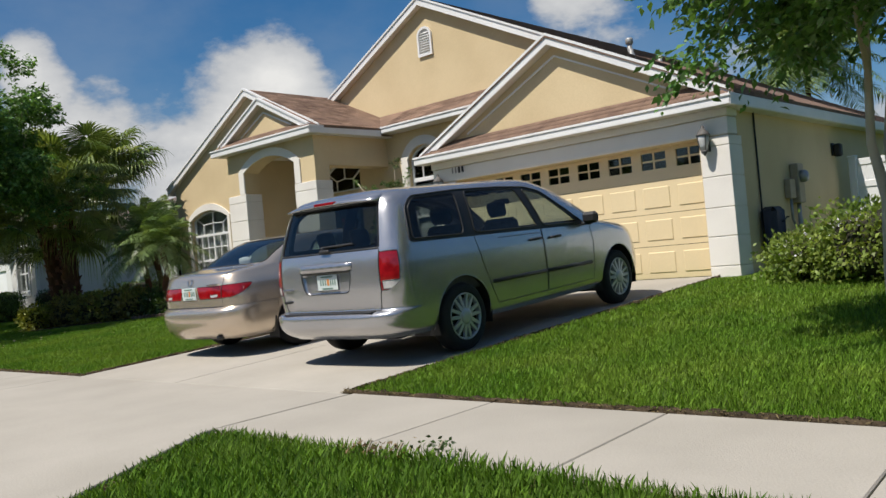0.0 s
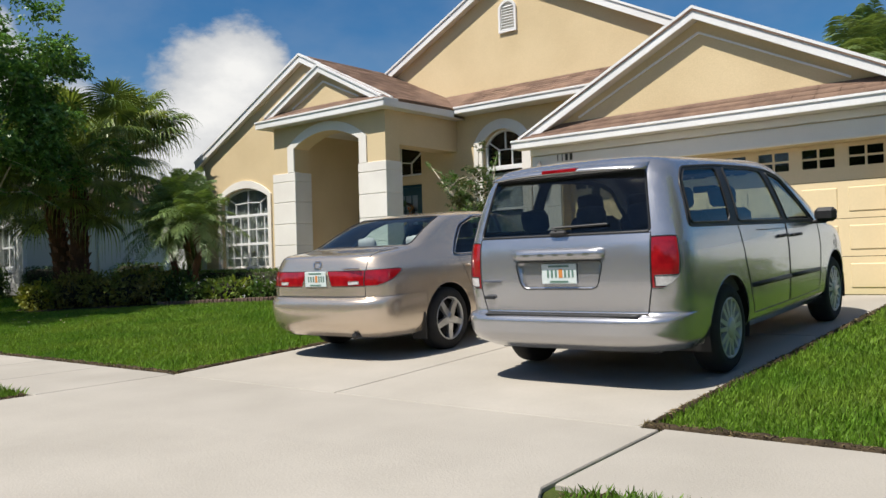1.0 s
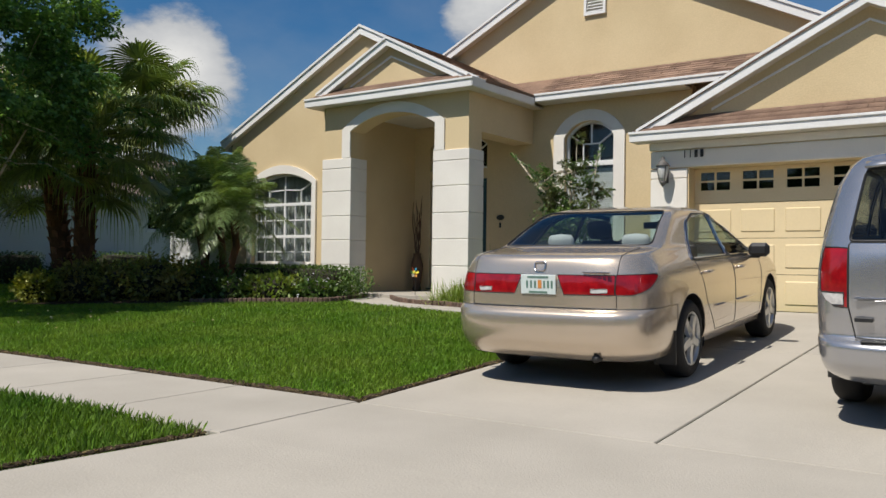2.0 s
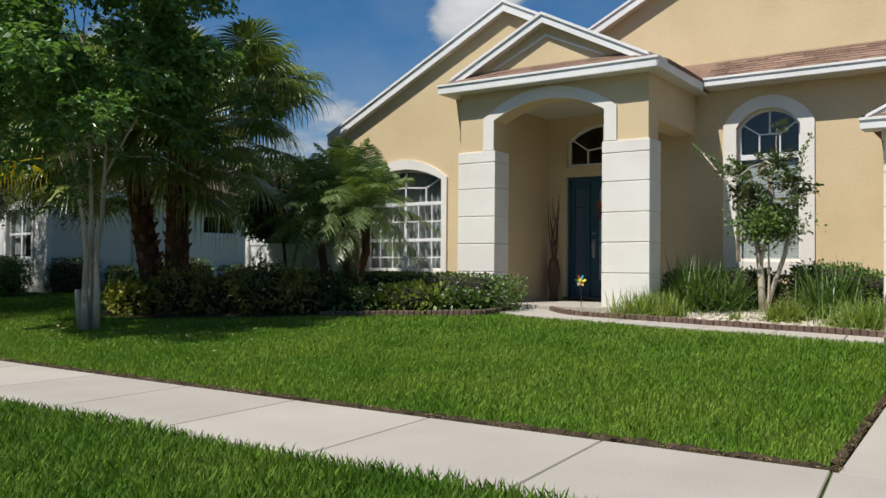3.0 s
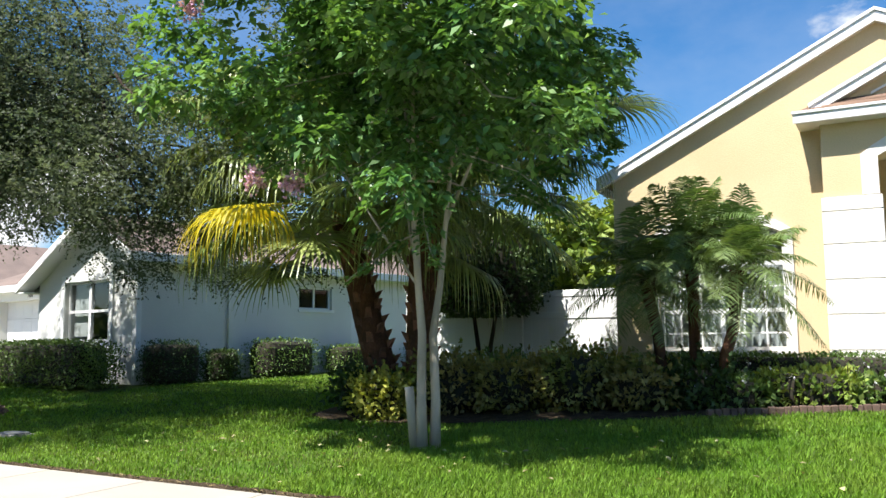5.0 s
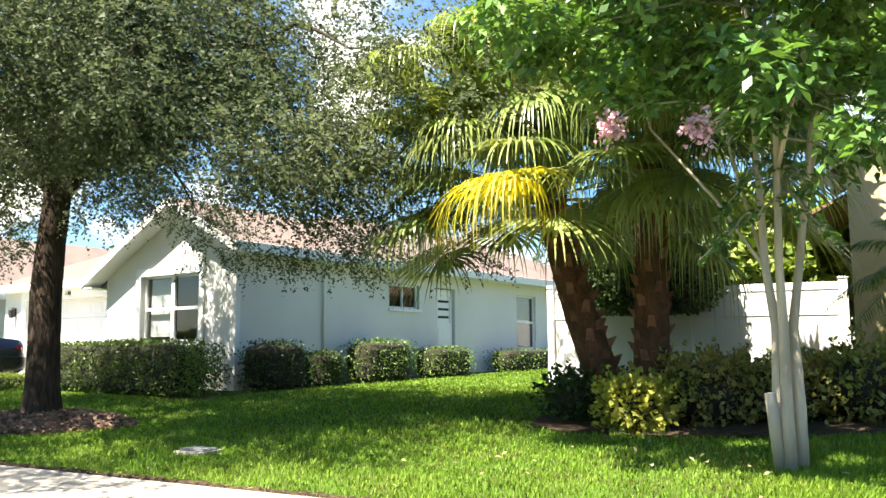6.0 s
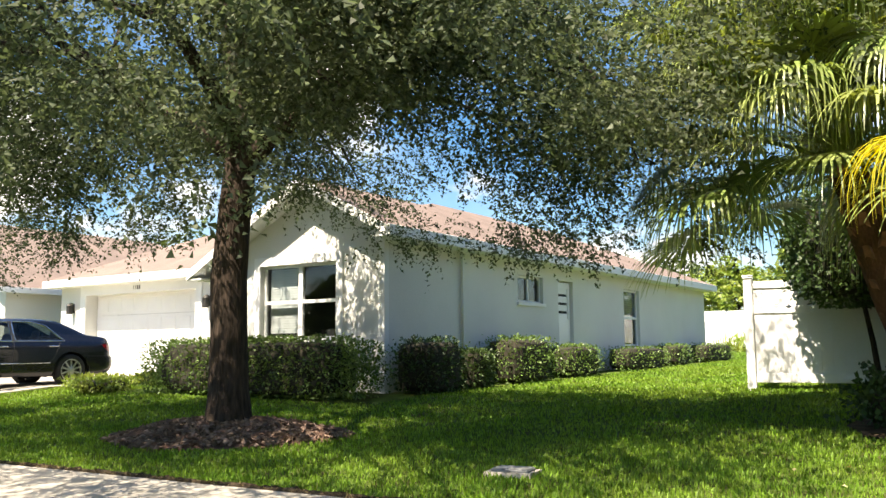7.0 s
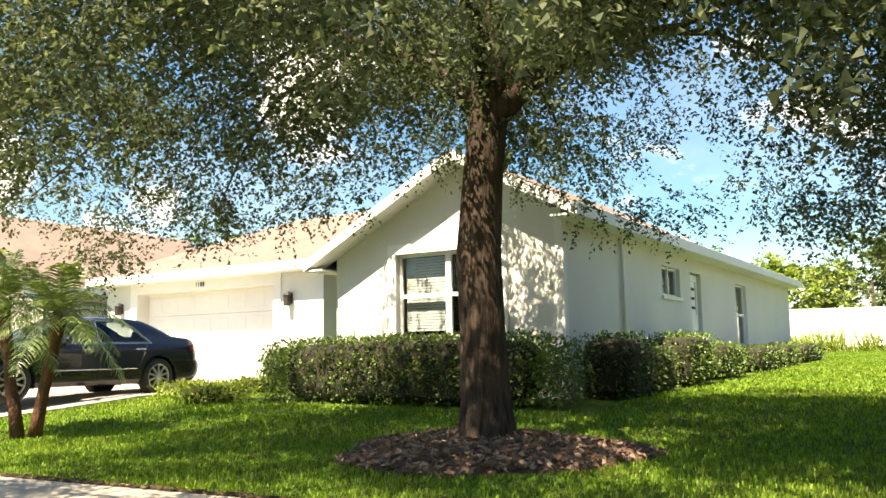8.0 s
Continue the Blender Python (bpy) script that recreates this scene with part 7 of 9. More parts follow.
# ---- palms ----
def fan_frond(rng, base, aim, petiole, radius, n=50, hang=0.55, tilt=0.35, face=None, spread=300):
    """A fan leaf: a stalk and pleated segments with drooping tips; returns stalk path and segment quads."""
    base, aim = np.array(base, float), unit(np.array(aim, float))
    side = unit(np.cross(aim, (0, 0, 1)) + 1e-6)
    up = np.cross(side, aim)
    path = []
    for i in range(6):
        t = i / 5
        path.append(tuple(base + aim * petiole * t + np.array((0, 0, -1)) * 0.18 * petiole * t * t))
    hub = np.array(path[-1])
    fwd = unit(aim + np.array((0, 0, -tilt)))
    if face is not None:
        fwd = unit(np.array(face, float))
        side = unit(np.cross(fwd, (0, 0, 1.0)))
    nrm = unit(np.cross(side, fwd))
    V, F = [], []
    for k in range(n):
        a = (k / (n - 1) - 0.5) * radians(spread)
        d = fwd * math.cos(a) + side * math.sin(a)
        length = radius * (0.82 + 0.18 * math.cos(a * 0.55)) * rng.uniform(0.9, 1.06)
        perp = unit(np.cross(d, nrm))
        w = radius * 0.046 * 38 / n
        drop = hang * rng.uniform(0.7, 1.3)
        prev = None
        for i, s in enumerate((0.04, 0.34, 0.56, 0.72, 0.88, 1.04, 1.22)):
            out = s if s < 0.58 else 0.58 + (s - 0.58) * max(0.25, 0.95 - drop * (s - 0.4))
            sag = -drop * radius * max(0, s - 0.50) ** 1.5 * 1.25 - 0.07 * radius * s
            p = hub + d * length * out + np.array((0, 0, sag)) + nrm * 0.022 * radius * math.cos(k * math.pi) * min(1, s * 1.5)
            ww = w * (0.10, 0.72, 0.94, 0.42, 0.24, 0.16, 0.04)[i]
            j = len(V)
            V += [p - perp * ww, p + perp * ww]
            if prev is not None:
                F.append((prev, prev + 1, j + 1, j))
            prev = j
    return path, V, F


def fan_palm(label, base, trunk, crown_n, radius, petiole, seed, mats=(LEAF_FAN,), low=-0.45, skirt=0, boots=64, trad=0.20):
    rng = np.random.default_rng(seed)
    t = thing("fan_palm", label, "palm tree", base)
    inv = t.matrix_world.inverted()
    pts = [tuple(p) for p in trunk]
    ob = part("trunk", Build().tube(pts, [trad * (1.15 - 0.25 * i / (len(pts) - 1)) for i in range(len(pts))], 14), BARK_PALM, t, "fibrous red-brown trunk", True)
    ob.matrix_parent_inverse = inv
    P = np.array(pts)
    for k in range(boots):
        s = (k + 0.5) / boots * (len(P) - 1)
        i = min(int(s), len(P) - 2)
        c = P[i] + (P[i + 1] - P[i]) * (s - i)
        a = k * 2.4
        o = np.array((math.cos(a), math.sin(a), 0))
        q = np.array((-math.sin(a), math.cos(a), 0))
        r = trad * (1.1 - 0.25 * s / len(P))
        w = 0.062
        v = [c + o * r * 0.85 - q * w, c + o * r * 0.85 + q * w, c + o * (r + 0.075) + q * w * 0.55 + np.array((0, 0, 0.19)), c + o * (r + 0.075) - q * w * 0.55 + np.array((0, 0, 0.19)),
             c + o * (r * 0.8) + q * w * 0.5 + np.array((0, 0, 0.15)), c + o * (r * 0.8) - q * w * 0.5 + np.array((0, 0, 0.15))]
        ob = part("boot", Build().add([tuple(x) for x in v], [(0, 1, 2, 3), (3, 2, 4, 5), (1, 4, 2), (0, 3, 5)]), BOOT, t)
        ob.matrix_parent_inverse = inv
    top = P[-1]
    for k in range(crown_n + skirt):
        a = k * 2.39996 + rng.random() * 0.5
        if k < crown_n:
            e = low + (1.15 - low) * (k / crown_n) ** 0.8
        else:
            e = -1.1
        aim = (math.cos(a) * math.cos(e), math.sin(a) * math.cos(e), math.sin(e))
        path, V, F = fan_frond(rng, top + np.array((0, 0, 0.25 * k / crown_n)), aim, petiole * (1 + 0.22 * max(0.0, e)) * rng.uniform(0.8, 1.15), radius * rng.uniform(0.85, 1.1), hang=rng.uniform(0.3, 1.0) if k < crown_n else 0.3)
        mat = mats[0] if k < crown_n else LEAF_FAN_DRY
        b = Build().tube(path, [0.018, 0.016, 0.014, 0.012, 0.011, 0.010], 5)
        fr = part("frond", b, LEAF_FAN if k < crown_n else LEAF_FAN_DRY, t)
        fr.matrix_parent_inverse = inv
        link("blade", fast_mesh("blade", V, F, mat), fr)
    return t, inv, rng


gz = lambda x, y: float(ground_z(x, y))
fp1, fp1_inv, frng = fan_palm("leaning fan palm with shaggy trunk and drooping fronds", (-26.0, 11.25, gz(-26, 11.2)), [(-25.95, 11.25, 0.1), (-26.1, 11.27, 0.8), (-26.35, 11.3, 1.5), (-26.55, 11.3, 2.2), (-26.72, 11.25, 2.9)], 50, 0.92, 1.7, 61, low=-0.15)


def reach(palm, inv, rng, base, hub, radius, mat, face, hang=0.7, spread=290, label=""):
    """A frond from a palm's crown whose blade opens at hub."""
    base, hub = np.array(base), np.array(hub)
    way = hub - base
    pet = float(np.linalg.norm(way))
    way[2] += 0.18 * pet
    path, V, F = fan_frond(rng, base, way, float(np.linalg.norm(way)), radius, 64, hang, 0.5, face, spread)
    fr = part("frond", Build().tube(path, [0.018, 0.016, 0.015, 0.013, 0.012, 0.011], 5), LEAF_FAN_YELLOW if label else LEAF_FAN, palm, label)
    fr.matrix_parent_inverse = inv
    link("blade", fast_mesh("blade", V, F, mat), fr)


reach(fp1, fp1_inv, frng, (-26.68, 11.2, 3.0), (-26.08, 8.45, 2.70), 0.98, LEAF_FAN_YELLOW, (-0.80, -0.58, -0.12), 0.65, 270, "bright yellow ageing frond")
for hub, rad, mat, face in (((-28.1, 9.8, 3.95), 0.85, LEAF_FAN, (-0.8, -0.5, -0.2)), ((-27.3, 9.6, 3.6), 0.9, LEAF_FAN, (-0.4, -0.8, -0.4)), ((-28.5, 10.4, 4.7), 0.95, LEAF_FAN, (-0.8, -0.3, 0.1)), ((-26.3, 9.6, 3.95), 0.9, LEAF_FAN, (0.0, -0.8, -0.5)),
                            ((-28.8, 10.2, 3.5), 0.8, LEAF_FAN_DEEP, (-0.9, -0.3, -0.5)), ((-28.6, 10.6, 3.0), 0.75, LEAF_FAN_DEEP, (-0.6, -0.4, -0.8)), ((-27.6, 9.2, 4.4), 0.9, LEAF_FAN, (-0.4, -0.8, 0.0)), ((-26.9, 9.4, 4.7), 0.95, LEAF_FAN, (-0.1, -0.9, 0.1)), ((-27.6, 9.9, 2.75), 0.6, LEAF_FAN_DEEP, (-0.3, -0.4, -0.9))):
    reach(fp1, fp1_inv, frng, (-26.72, 11.22, 3.0), hub, rad, mat, face)
fp2, fp2_inv, frng = fan_palm("upright fan palm with shaggy trunk behind the shrubs", (-25.5, 11.35, gz(-25.5, 11.35)), [(-25.52, 11.35, 0.1), (-25.5, 11.35, 0.9), (-25.47, 11.33, 1.7), (-25.42, 11.3, 2.5), (-25.38, 11.3, 3.4)], 46, 0.92, 1.55, 62, low=-0.3)
reach(fp2, fp2_inv, frng, (-25.4, 11.25, 3.2), (-25.33, 10.0, 2.85), 0.72, LEAF_FAN, (0.05, -0.75, -0.7), 0.9, 300)
for hub, rad, mat, face in (((-25.35, 9.9, 3.8), 0.9, LEAF_FAN, (0.1, -0.9, -0.3)), ((-24.6, 10.1, 3.3), 0.8, LEAF_FAN_DEEP, (0.6, -0.7, -0.5)), ((-24.9, 9.8, 4.5), 0.9, LEAF_FAN, (0.2, -0.9, 0.0)), ((-23.2, 11.2, 3.55), 0.8, LEAF_FAN_DEEP, (0.8, -0.4, -0.3))):
    reach(fp2, fp2_inv, frng, (-25.38, 11.3, 3.55), hub, rad, mat, face)
for hub, rad, face in (((-22.95, 10.9, 4.55), 0.85, (0.75, -0.3, 0.25)), ((-22.5, 10.9, 4.05), 0.85, (0.9, -0.2, 0.05)), ((-23.4, 11.1, 4.95), 0.85, (0.6, -0.3, 0.5)), ((-22.9, 10.6, 3.75), 0.75, (0.8, -0.5, -0.1))):
    reach(fp2, fp2_inv, frng, (-25.38, 11.3, 3.55), hub, rad, LEAF_FAN_DEEP, face, 0.4)
for aim, pet, rad, mat in (((1.15, 1.2, 1.9), 2.4, 0.95, LEAF_FAN_DEEP), ((1.5, 1.6, 1.5), 2.5, 0.95, LEAF_FAN_DEEP), ((1.7, 0.8, 1.35), 2.2, 0.95, LEAF_FAN), ((1.5, 0.5, 1.9), 2.1, 0.95, LEAF_FAN_DEEP), ((1.3, -0.5, 0.75), 1.5, 0.75, LEAF_FAN), ((1.5, 0.9, 0.8), 2.0, 0.9, LEAF_FAN_DEEP), ((0.8, 1.7, 1.7), 2.3, 0.95, LEAF_FAN_DEEP), ((1.75, 1.2, 1.05), 2.3, 0.9, LEAF_FAN)):
    path, V, F = fan_frond(frng, (-25.38, 11.3, 3.65), aim, pet, rad, 38, hang=0.55, tilt=0.25)
    ob = part("frond", Build().tube(path, 0.014, 5), LEAF_FAN, fp2)
    ob.matrix_parent_inverse = fp2_inv
    link("blade", fast_mesh("blade", V, F, mat), ob)


def date_palm(label, base, top, n, length, seed, lean=0.0):
    rng = np.random.default_rng(seed)
    t = thing("date_palm", label, "palm tree", base, "pygmy date palms")
    inv = t.matrix_world.inverted()
    pts = branch_path(rng, (base[0], base[1], base[2] - 0.05), top, 0.0, 5, 0.03)
    ob = part("trunk", Build().tube(pts, [0.085, 0.075, 0.07, 0.07, 0.08, 0.10], 10), BARK_PALM, t, "knobbly brown trunk", True)
    ob.matrix_parent_inverse = inv
    for k in range(n):
        a = k * 2.39996 + rng.random() * 0.4
        e = -0.50 + 1.95 * (k / n) ** 0.85 + rng.normal() * 0.08
        d = np.array((math.cos(a) * math.cos(e), math.sin(a) * math.cos(e), math.sin(e)))
        L = length * rng.uniform(0.85, 1.12)
        P = []
        for i in range(13):
            s = i / 12
            P.append(np.array(top) + d * L * s * (1 - 0.12 * s) + np.array((0, 0, -0.46 * L * s ** 2.2 * (0.25 + 0.75 * math.cos(e)))))
        P = np.array(P)
        fr = part("frond", Build().tube([tuple(q) for q in P[::2]], [0.010, 0.009, 0.008, 0.006, 0.005, 0.004, 0.002], 4), LEAF_DATE, t)
        fr.matrix_parent_inverse = inv
        m = 44
        s = np.linspace(0.10, 1.0, m)
        c = np.stack([np.interp(s, np.linspace(0, 1, 13), P[:, q]) for q in range(3)], 1)
        tan = unit(np.gradient(c, axis=0))
        side = unit(np.cross(tan, (0, 0, 1.0)))
        V, F = [], []
        ll = 0.24 * L * np.sin(np.pi * (0.16 + 0.80 * s)) + 0.03
        for sg in (1, -1):
            dd = unit(side * sg + tan * 0.55 + np.array((0, 0, -0.18)) + rng.normal(size=c.shape) * 0.10)
            wv = unit(tan) * 0.0068 * L
            tip = c + dd * ll[:, None] + np.array((0, 0, -1.0)) * (ll[:, None] ** 1) * 0.22
            mid = c + dd * ll[:, None] * 0.55 - np.array((0, 0, 0.02)) * ll[:, None]
            for q in range(m):
                j = len(V)
                V += [c[q] - wv[q] * 0.6, c[q] + wv[q] * 0.6, mid[q] + wv[q], tip[q], mid[q] - wv[q]]
                F += [(j, j + 1, j + 2, j + 4), (j + 4, j + 2, j + 3, j + 3)]
        F = np.array(F)
        quads = F[::2]
        tris = F[1::2][:, :3]
        allv = np.array(V)
        tri = np.concatenate([quads[:, :3], quads[:, [0, 2, 3]], tris])
        tagged(link("leaf_blade", fast_mesh("leaf_blade", allv, tri, LEAF_DATE), fr), kind="stuff")
    return t


for k, (bx, by, tx, ty, tz) in enumerate(((-22.2, 11.9, -22.4, 11.75, 1.95), (-21.9, 12.0, -21.85, 11.85, 2.40), (-21.55, 11.9, -21.3, 11.75, 2.0))):
    date_palm("pygmy date palm with feathery arching fronds before the window", (bx, by, gz(bx, by)), (tx, ty, tz), 32, 1.28, 70 + k)
date_palm("small date palm with reddish trunk by the driveway edge", (-39.5, 9.4, gz(-39.5, 9.4)), (-39.75, 9.3, 1.75), 26, 1.05, 77)
date_palm("small date palm leaning over beside its twin", (-39.35, 9.5, gz(-39.35, 9.5)), (-38.95, 9.45, 1.55), 22, 0.98, 78)


# ---- hedges and shrubs ----
def hedge(name, label, at, size, n, leaf, mat, seed, turn=0.0, round_=0.35, category="hedge", group="", rough=0.06, sprigs=0):
    """A clipped or loose shrub: leaves over a rounded block, with a near-black core for the shade inside."""
    rng = np.random.default_rng(seed)
    t = thing(name, label, category, at, group, turn=turn)
    sx, sy, sz = size
    u = rng.normal(size=(n, 3))
    p = 2.0 + (1 - round_) * 6
    u = u / (np.abs(u) ** p).sum(1, keepdims=True) ** (1 / p)
    depth = 1 - 0.28 * rng.random((n, 1)) ** 1.5
    bump = 1 + rough * np.sin(u[:, :1] * 9 + seed) * np.cos(u[:, 1:2] * 8 + u[:, 2:] * 7) + rough * 0.6 * rng.normal(size=(n, 1))
    P = u * depth * bump * np.array((sx / 2, sy / 2, sz / 2)) + np.array((0, 0, sz / 2))
    P[:, 2] = np.maximum(P[:, 2], 0.02)
    d = u / np.array((sx, sy, sz)) + rng.normal(size=u.shape) * 0.8
    s = leaf * (0.7 + 0.6 * rng.random(n))
    if sprigs:
        # loose shoots standing out of the outline
        K = 14
        ow = unit(rng.normal(size=(sprigs, 3)) * np.array((1, 1, 0.4)) + np.array((0, 0, 0.75)))
        root = ow * np.array((sx, sy, sz)) * 0.42 + np.array((0, 0, sz / 2))
        sd = unit(ow + np.array((0, 0, 0.5)) + rng.normal(size=ow.shape) * 0.25)
        sl = 0.14 + 0.22 * rng.random((sprigs, 1))
        for q in range(K):
            P = np.concatenate([P, root + sd * sl * q / K + rng.normal(size=root.shape) * 0.014])
            d = np.concatenate([d, sd * 0.6 + rng.normal(size=root.shape) * 0.6])
            s = np.concatenate([s, leaf * (0.6 + 0.4 * rng.random(sprigs))])
    link("foliage", leaf_mesh("foliage", P, d, s, 0.30, mat, rng), t)
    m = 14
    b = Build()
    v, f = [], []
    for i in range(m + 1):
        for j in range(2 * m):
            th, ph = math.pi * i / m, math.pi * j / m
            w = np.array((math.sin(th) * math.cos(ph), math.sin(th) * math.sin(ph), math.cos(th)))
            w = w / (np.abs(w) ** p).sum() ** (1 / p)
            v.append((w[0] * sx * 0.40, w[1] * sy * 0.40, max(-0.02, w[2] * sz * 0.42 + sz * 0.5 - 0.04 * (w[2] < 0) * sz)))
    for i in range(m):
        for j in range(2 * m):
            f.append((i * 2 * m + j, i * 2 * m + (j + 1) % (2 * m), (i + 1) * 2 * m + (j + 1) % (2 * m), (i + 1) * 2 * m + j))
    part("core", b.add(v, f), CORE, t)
    return t


hedge("hedge", "clipped dark green hedge along the front of the tan house", (-21.1, 12.72, gz(-21.1, 12.7) - 0.02), (4.0, 0.75, 0.62), 9000, 0.05, LEAF_HEDGE, 81, 0, 0.1)
topi = hedge("topiary_tree", "round dark clipped shrub tree beside the vinyl fence", (-26.35, 15.1, 1.62), (2.5, 2.2, 1.9), 14000, 0.085, LEAF_DARK, 82, 0, 0.8, "small tree")
for dx in (-0.12, 0.14):
    part("trunk", Build().tube([(dx * 0.4, 0, -1.22), (dx, 0.02, -0.5), (dx * 2.2, 0.05, 0.4)], [0.05, 0.042, 0.03], 8), BARK_OAK, topi, "", True)
LEAF_BRONZE = material("bronze shrub leaf", (0.22, 0.25, 0.055), (0.30, 0.235, 0.075), 0.5, 1.4, 9, spec=0.4, leaf=0.25, vary=0.45)
SHRUBS = ((-26.2, 10.75, 1.15, 0.9, 0.66, LEAF_DARK, "low dark green shrub under the palms"), (-25.46, 10.3, 0.66, 0.55, 0.55, LEAF_YELLOW, "yellow-green variegated shrub under the palms"), (-24.85, 10.55, 1.1, 0.9, 0.72, LEAF_BRONZE, "dark bronze shrub under the palms"),
          (-24.1, 10.9, 1.2, 1.0, 0.78, LEAF_BRONZE, "dark bronze shrub under the palms"), (-23.3, 11.1, 1.2, 1.0, 0.72, LEAF_BRONZE, "dark bronze shrub under the palms"), (-22.5, 11.25, 1.2, 0.9, 0.66, LEAF_BRONZE, "dark bronze shrub under the palms"),
          (-21.8, 11.4, 1.0, 0.8, 0.55, LEAF_DARK, "dark shrub below the date palms"), (-24.9, 12.2, 1.1, 0.8, 0.6, LEAF_HEDGE, "green shrub behind the palms"), (-23.9, 12.6, 1.2, 0.8, 0.6, LEAF_HEDGE, "green shrub behind the palms"))
for k, (x, y, sx, sy, h, mat, lab) in enumerate(SHRUBS):
    y += 0.0 if k == 1 else 0.45
    hedge("shrub", lab, (x, y, gz(x, y) - 0.02), (sx, sy, h * (0.82, 1.0, 1.0, 0.8, 1.05, 0.85, 1.0, 1.0, 1.0)[k]), 1900, 0.085, mat, 100 + k, 20 * k, 0.95, "shrub", "", 0.34, 42)
# flowering border before the clipped hedge
for k, (x, y, sx, h, mat, lab) in enumerate(((-21.5, 11.75, 1.1, 0.42, LEAF_HEDGE, "low flowering border plant with white blooms"), (-20.6, 12.0, 1.1, 0.48, LEAF_LIME, "bright green fern clump in the border"), (-19.8, 12.35, 0.7, 0.36, LEAF_HEDGE, "leafy border plant with a few pale blooms"))):
    t = hedge("border_plant", lab, (x, y, gz(x, y) - 0.02), (sx, 0.6, h), 1500, 0.085, mat, 130 + k, 0, 0.8, "plant", "", 0.25)
    if k != 1:
        rng = np.random.default_rng(140 + k)
        pp = rng.normal(size=(26, 3)) * np.array((sx * 0.3, 0.2, 0.10)) + np.array((0, -0.05, h * 0.92))
        pp = np.repeat(pp, 5, 0) + rng.normal(size=(130, 3)) * 0.014
        fl = link("blossom", leaf_mesh("blossom", pp, rng.normal(size=(130, 3)), 0.032, 0.4, PETAL_WHITE, rng), t)
        tagged(fl, kind="stuff")
# white house: front hedge and row of clipped shrubs
def at_n(x, y):
    q = nm @ Vector((x, y, 0))
    return (q.x, q.y, gz(q.x, q.y) - 0.02)


SIDE_SHRUBS = ((0.45, 1.25, 0.92, 0.95), (1.75, 0.7, 0.70, 0.7), (3.5, 1.8, 0.92, 1.0), (5.9, 1.8, 0.72, 0.9), (9.7, 3.1, 0.6, 0.85), (12.4, 1.5, 0.62, 0.8), (15.9, 3.2, 0.58, 0.85))
hedge("hedge", "loose clipped hedge before the wide window of the white house", at_n(-2.1, -0.95), (5.2, 1.05, 0.98), 15000, 0.055, LEAF_HEDGE, 90, N_TURN, 0.12)
hedge("hedge", "short clipped hedge piece beside the white garage", at_n(-6.1, 1.2), (1.6, 0.9, 0.8), 3500, 0.055, LEAF_HEDGE, 91, N_TURN, 0.2)
# The first two get darker leaves: the oak's shade put into their colour.
for k, (y, sy, h, w) in enumerate(SIDE_SHRUBS):
    hedge("shrub", "clipped green shrub against the side wall of the white house", at_n(0.62, y), (w, sy, h), 2600 if y < 7 else 1500, 0.055, LEAF_HEDGE if k > 1 else LEAF_DARK, 150 + k, N_TURN, 0.3, "shrub", "clipped shrubs along the wall")
# big flowering bush right of the garage
for k, (x, y, sx, h) in enumerate(((-6.55, 12.75, 1.3, 0.62), (-5.6, 12.3, 1.8, 0.92), (-4.4, 12.4, 2.0, 1.0))):
    t = hedge("flowering_bush", "light green rambling bush dotted with white flowers", (x, y, gz(x, y) - 0.02), (sx, 1.5, h), 9000, 0.066, LEAF_LIME, 170 + k, 0, 0.8, "bush", "", 0.22)
    rng = np.random.default_rng(180 + k)
    u = unit(rng.normal(size=(46, 3)))
    u[:, 2] = np.abs(u[:, 2])
    pp = u * np.array((sx * 0.5, 0.76, h * 0.52)) + np.array((0, 0, h * 0.5))
    pp = np.repeat(pp, 6, 0) + rng.normal(size=(276, 3)) * 0.018
    tagged(link("blossom", leaf_mesh("blossom", pp, rng.normal(size=(276, 3)), 0.045, 0.4, PETAL_WHITE, rng), t), kind="stuff")


def grass_clump(label, at, n, length, spread, mat, seed, width=0.008):
    rng = np.random.default_rng(seed)
    t = thing("ornamental_grass", label, "plant", at)
    a, e = rng.random(n) * 2 * math.pi, 0.30 + 1.05 * rng.random(n)
    L = length * (0.7 + 0.5 * rng.random(n))
    d = np.stack([np.cos(a) * np.cos(e), np.sin(a) * np.cos(e), np.sin(e)], 1)
    q = np.stack([-np.sin(a), np.cos(a), 0 * a], 1)
    b0 = np.stack([rng.normal(size=n) * spread, rng.normal(size=n) * spread, np.zeros(n)], 1)
    V = []
    for i, s in enumerate((0, 0.35, 0.7, 1.0)):
        p = b0 + d * (L * s)[:, None] + np.array((0, 0, -1.0)) * (L * 0.55 * s * s * np.cos(e))[:, None]
        w = width * (1.0, 0.9, 0.6, 0.05)[i]
        V += [p - q * w, p + q * w]
    V = np.stack(V, 1).reshape(-1, 3)
    k = np.arange(n)[:, None] * 8
    F = np.concatenate([k + np.array((0, 1, 3, 2)), k + np.array((2, 3, 5, 4)), k + np.array((4, 5, 7, 6))])
    link("blades", fast_mesh("blades", V, F, mat), t)


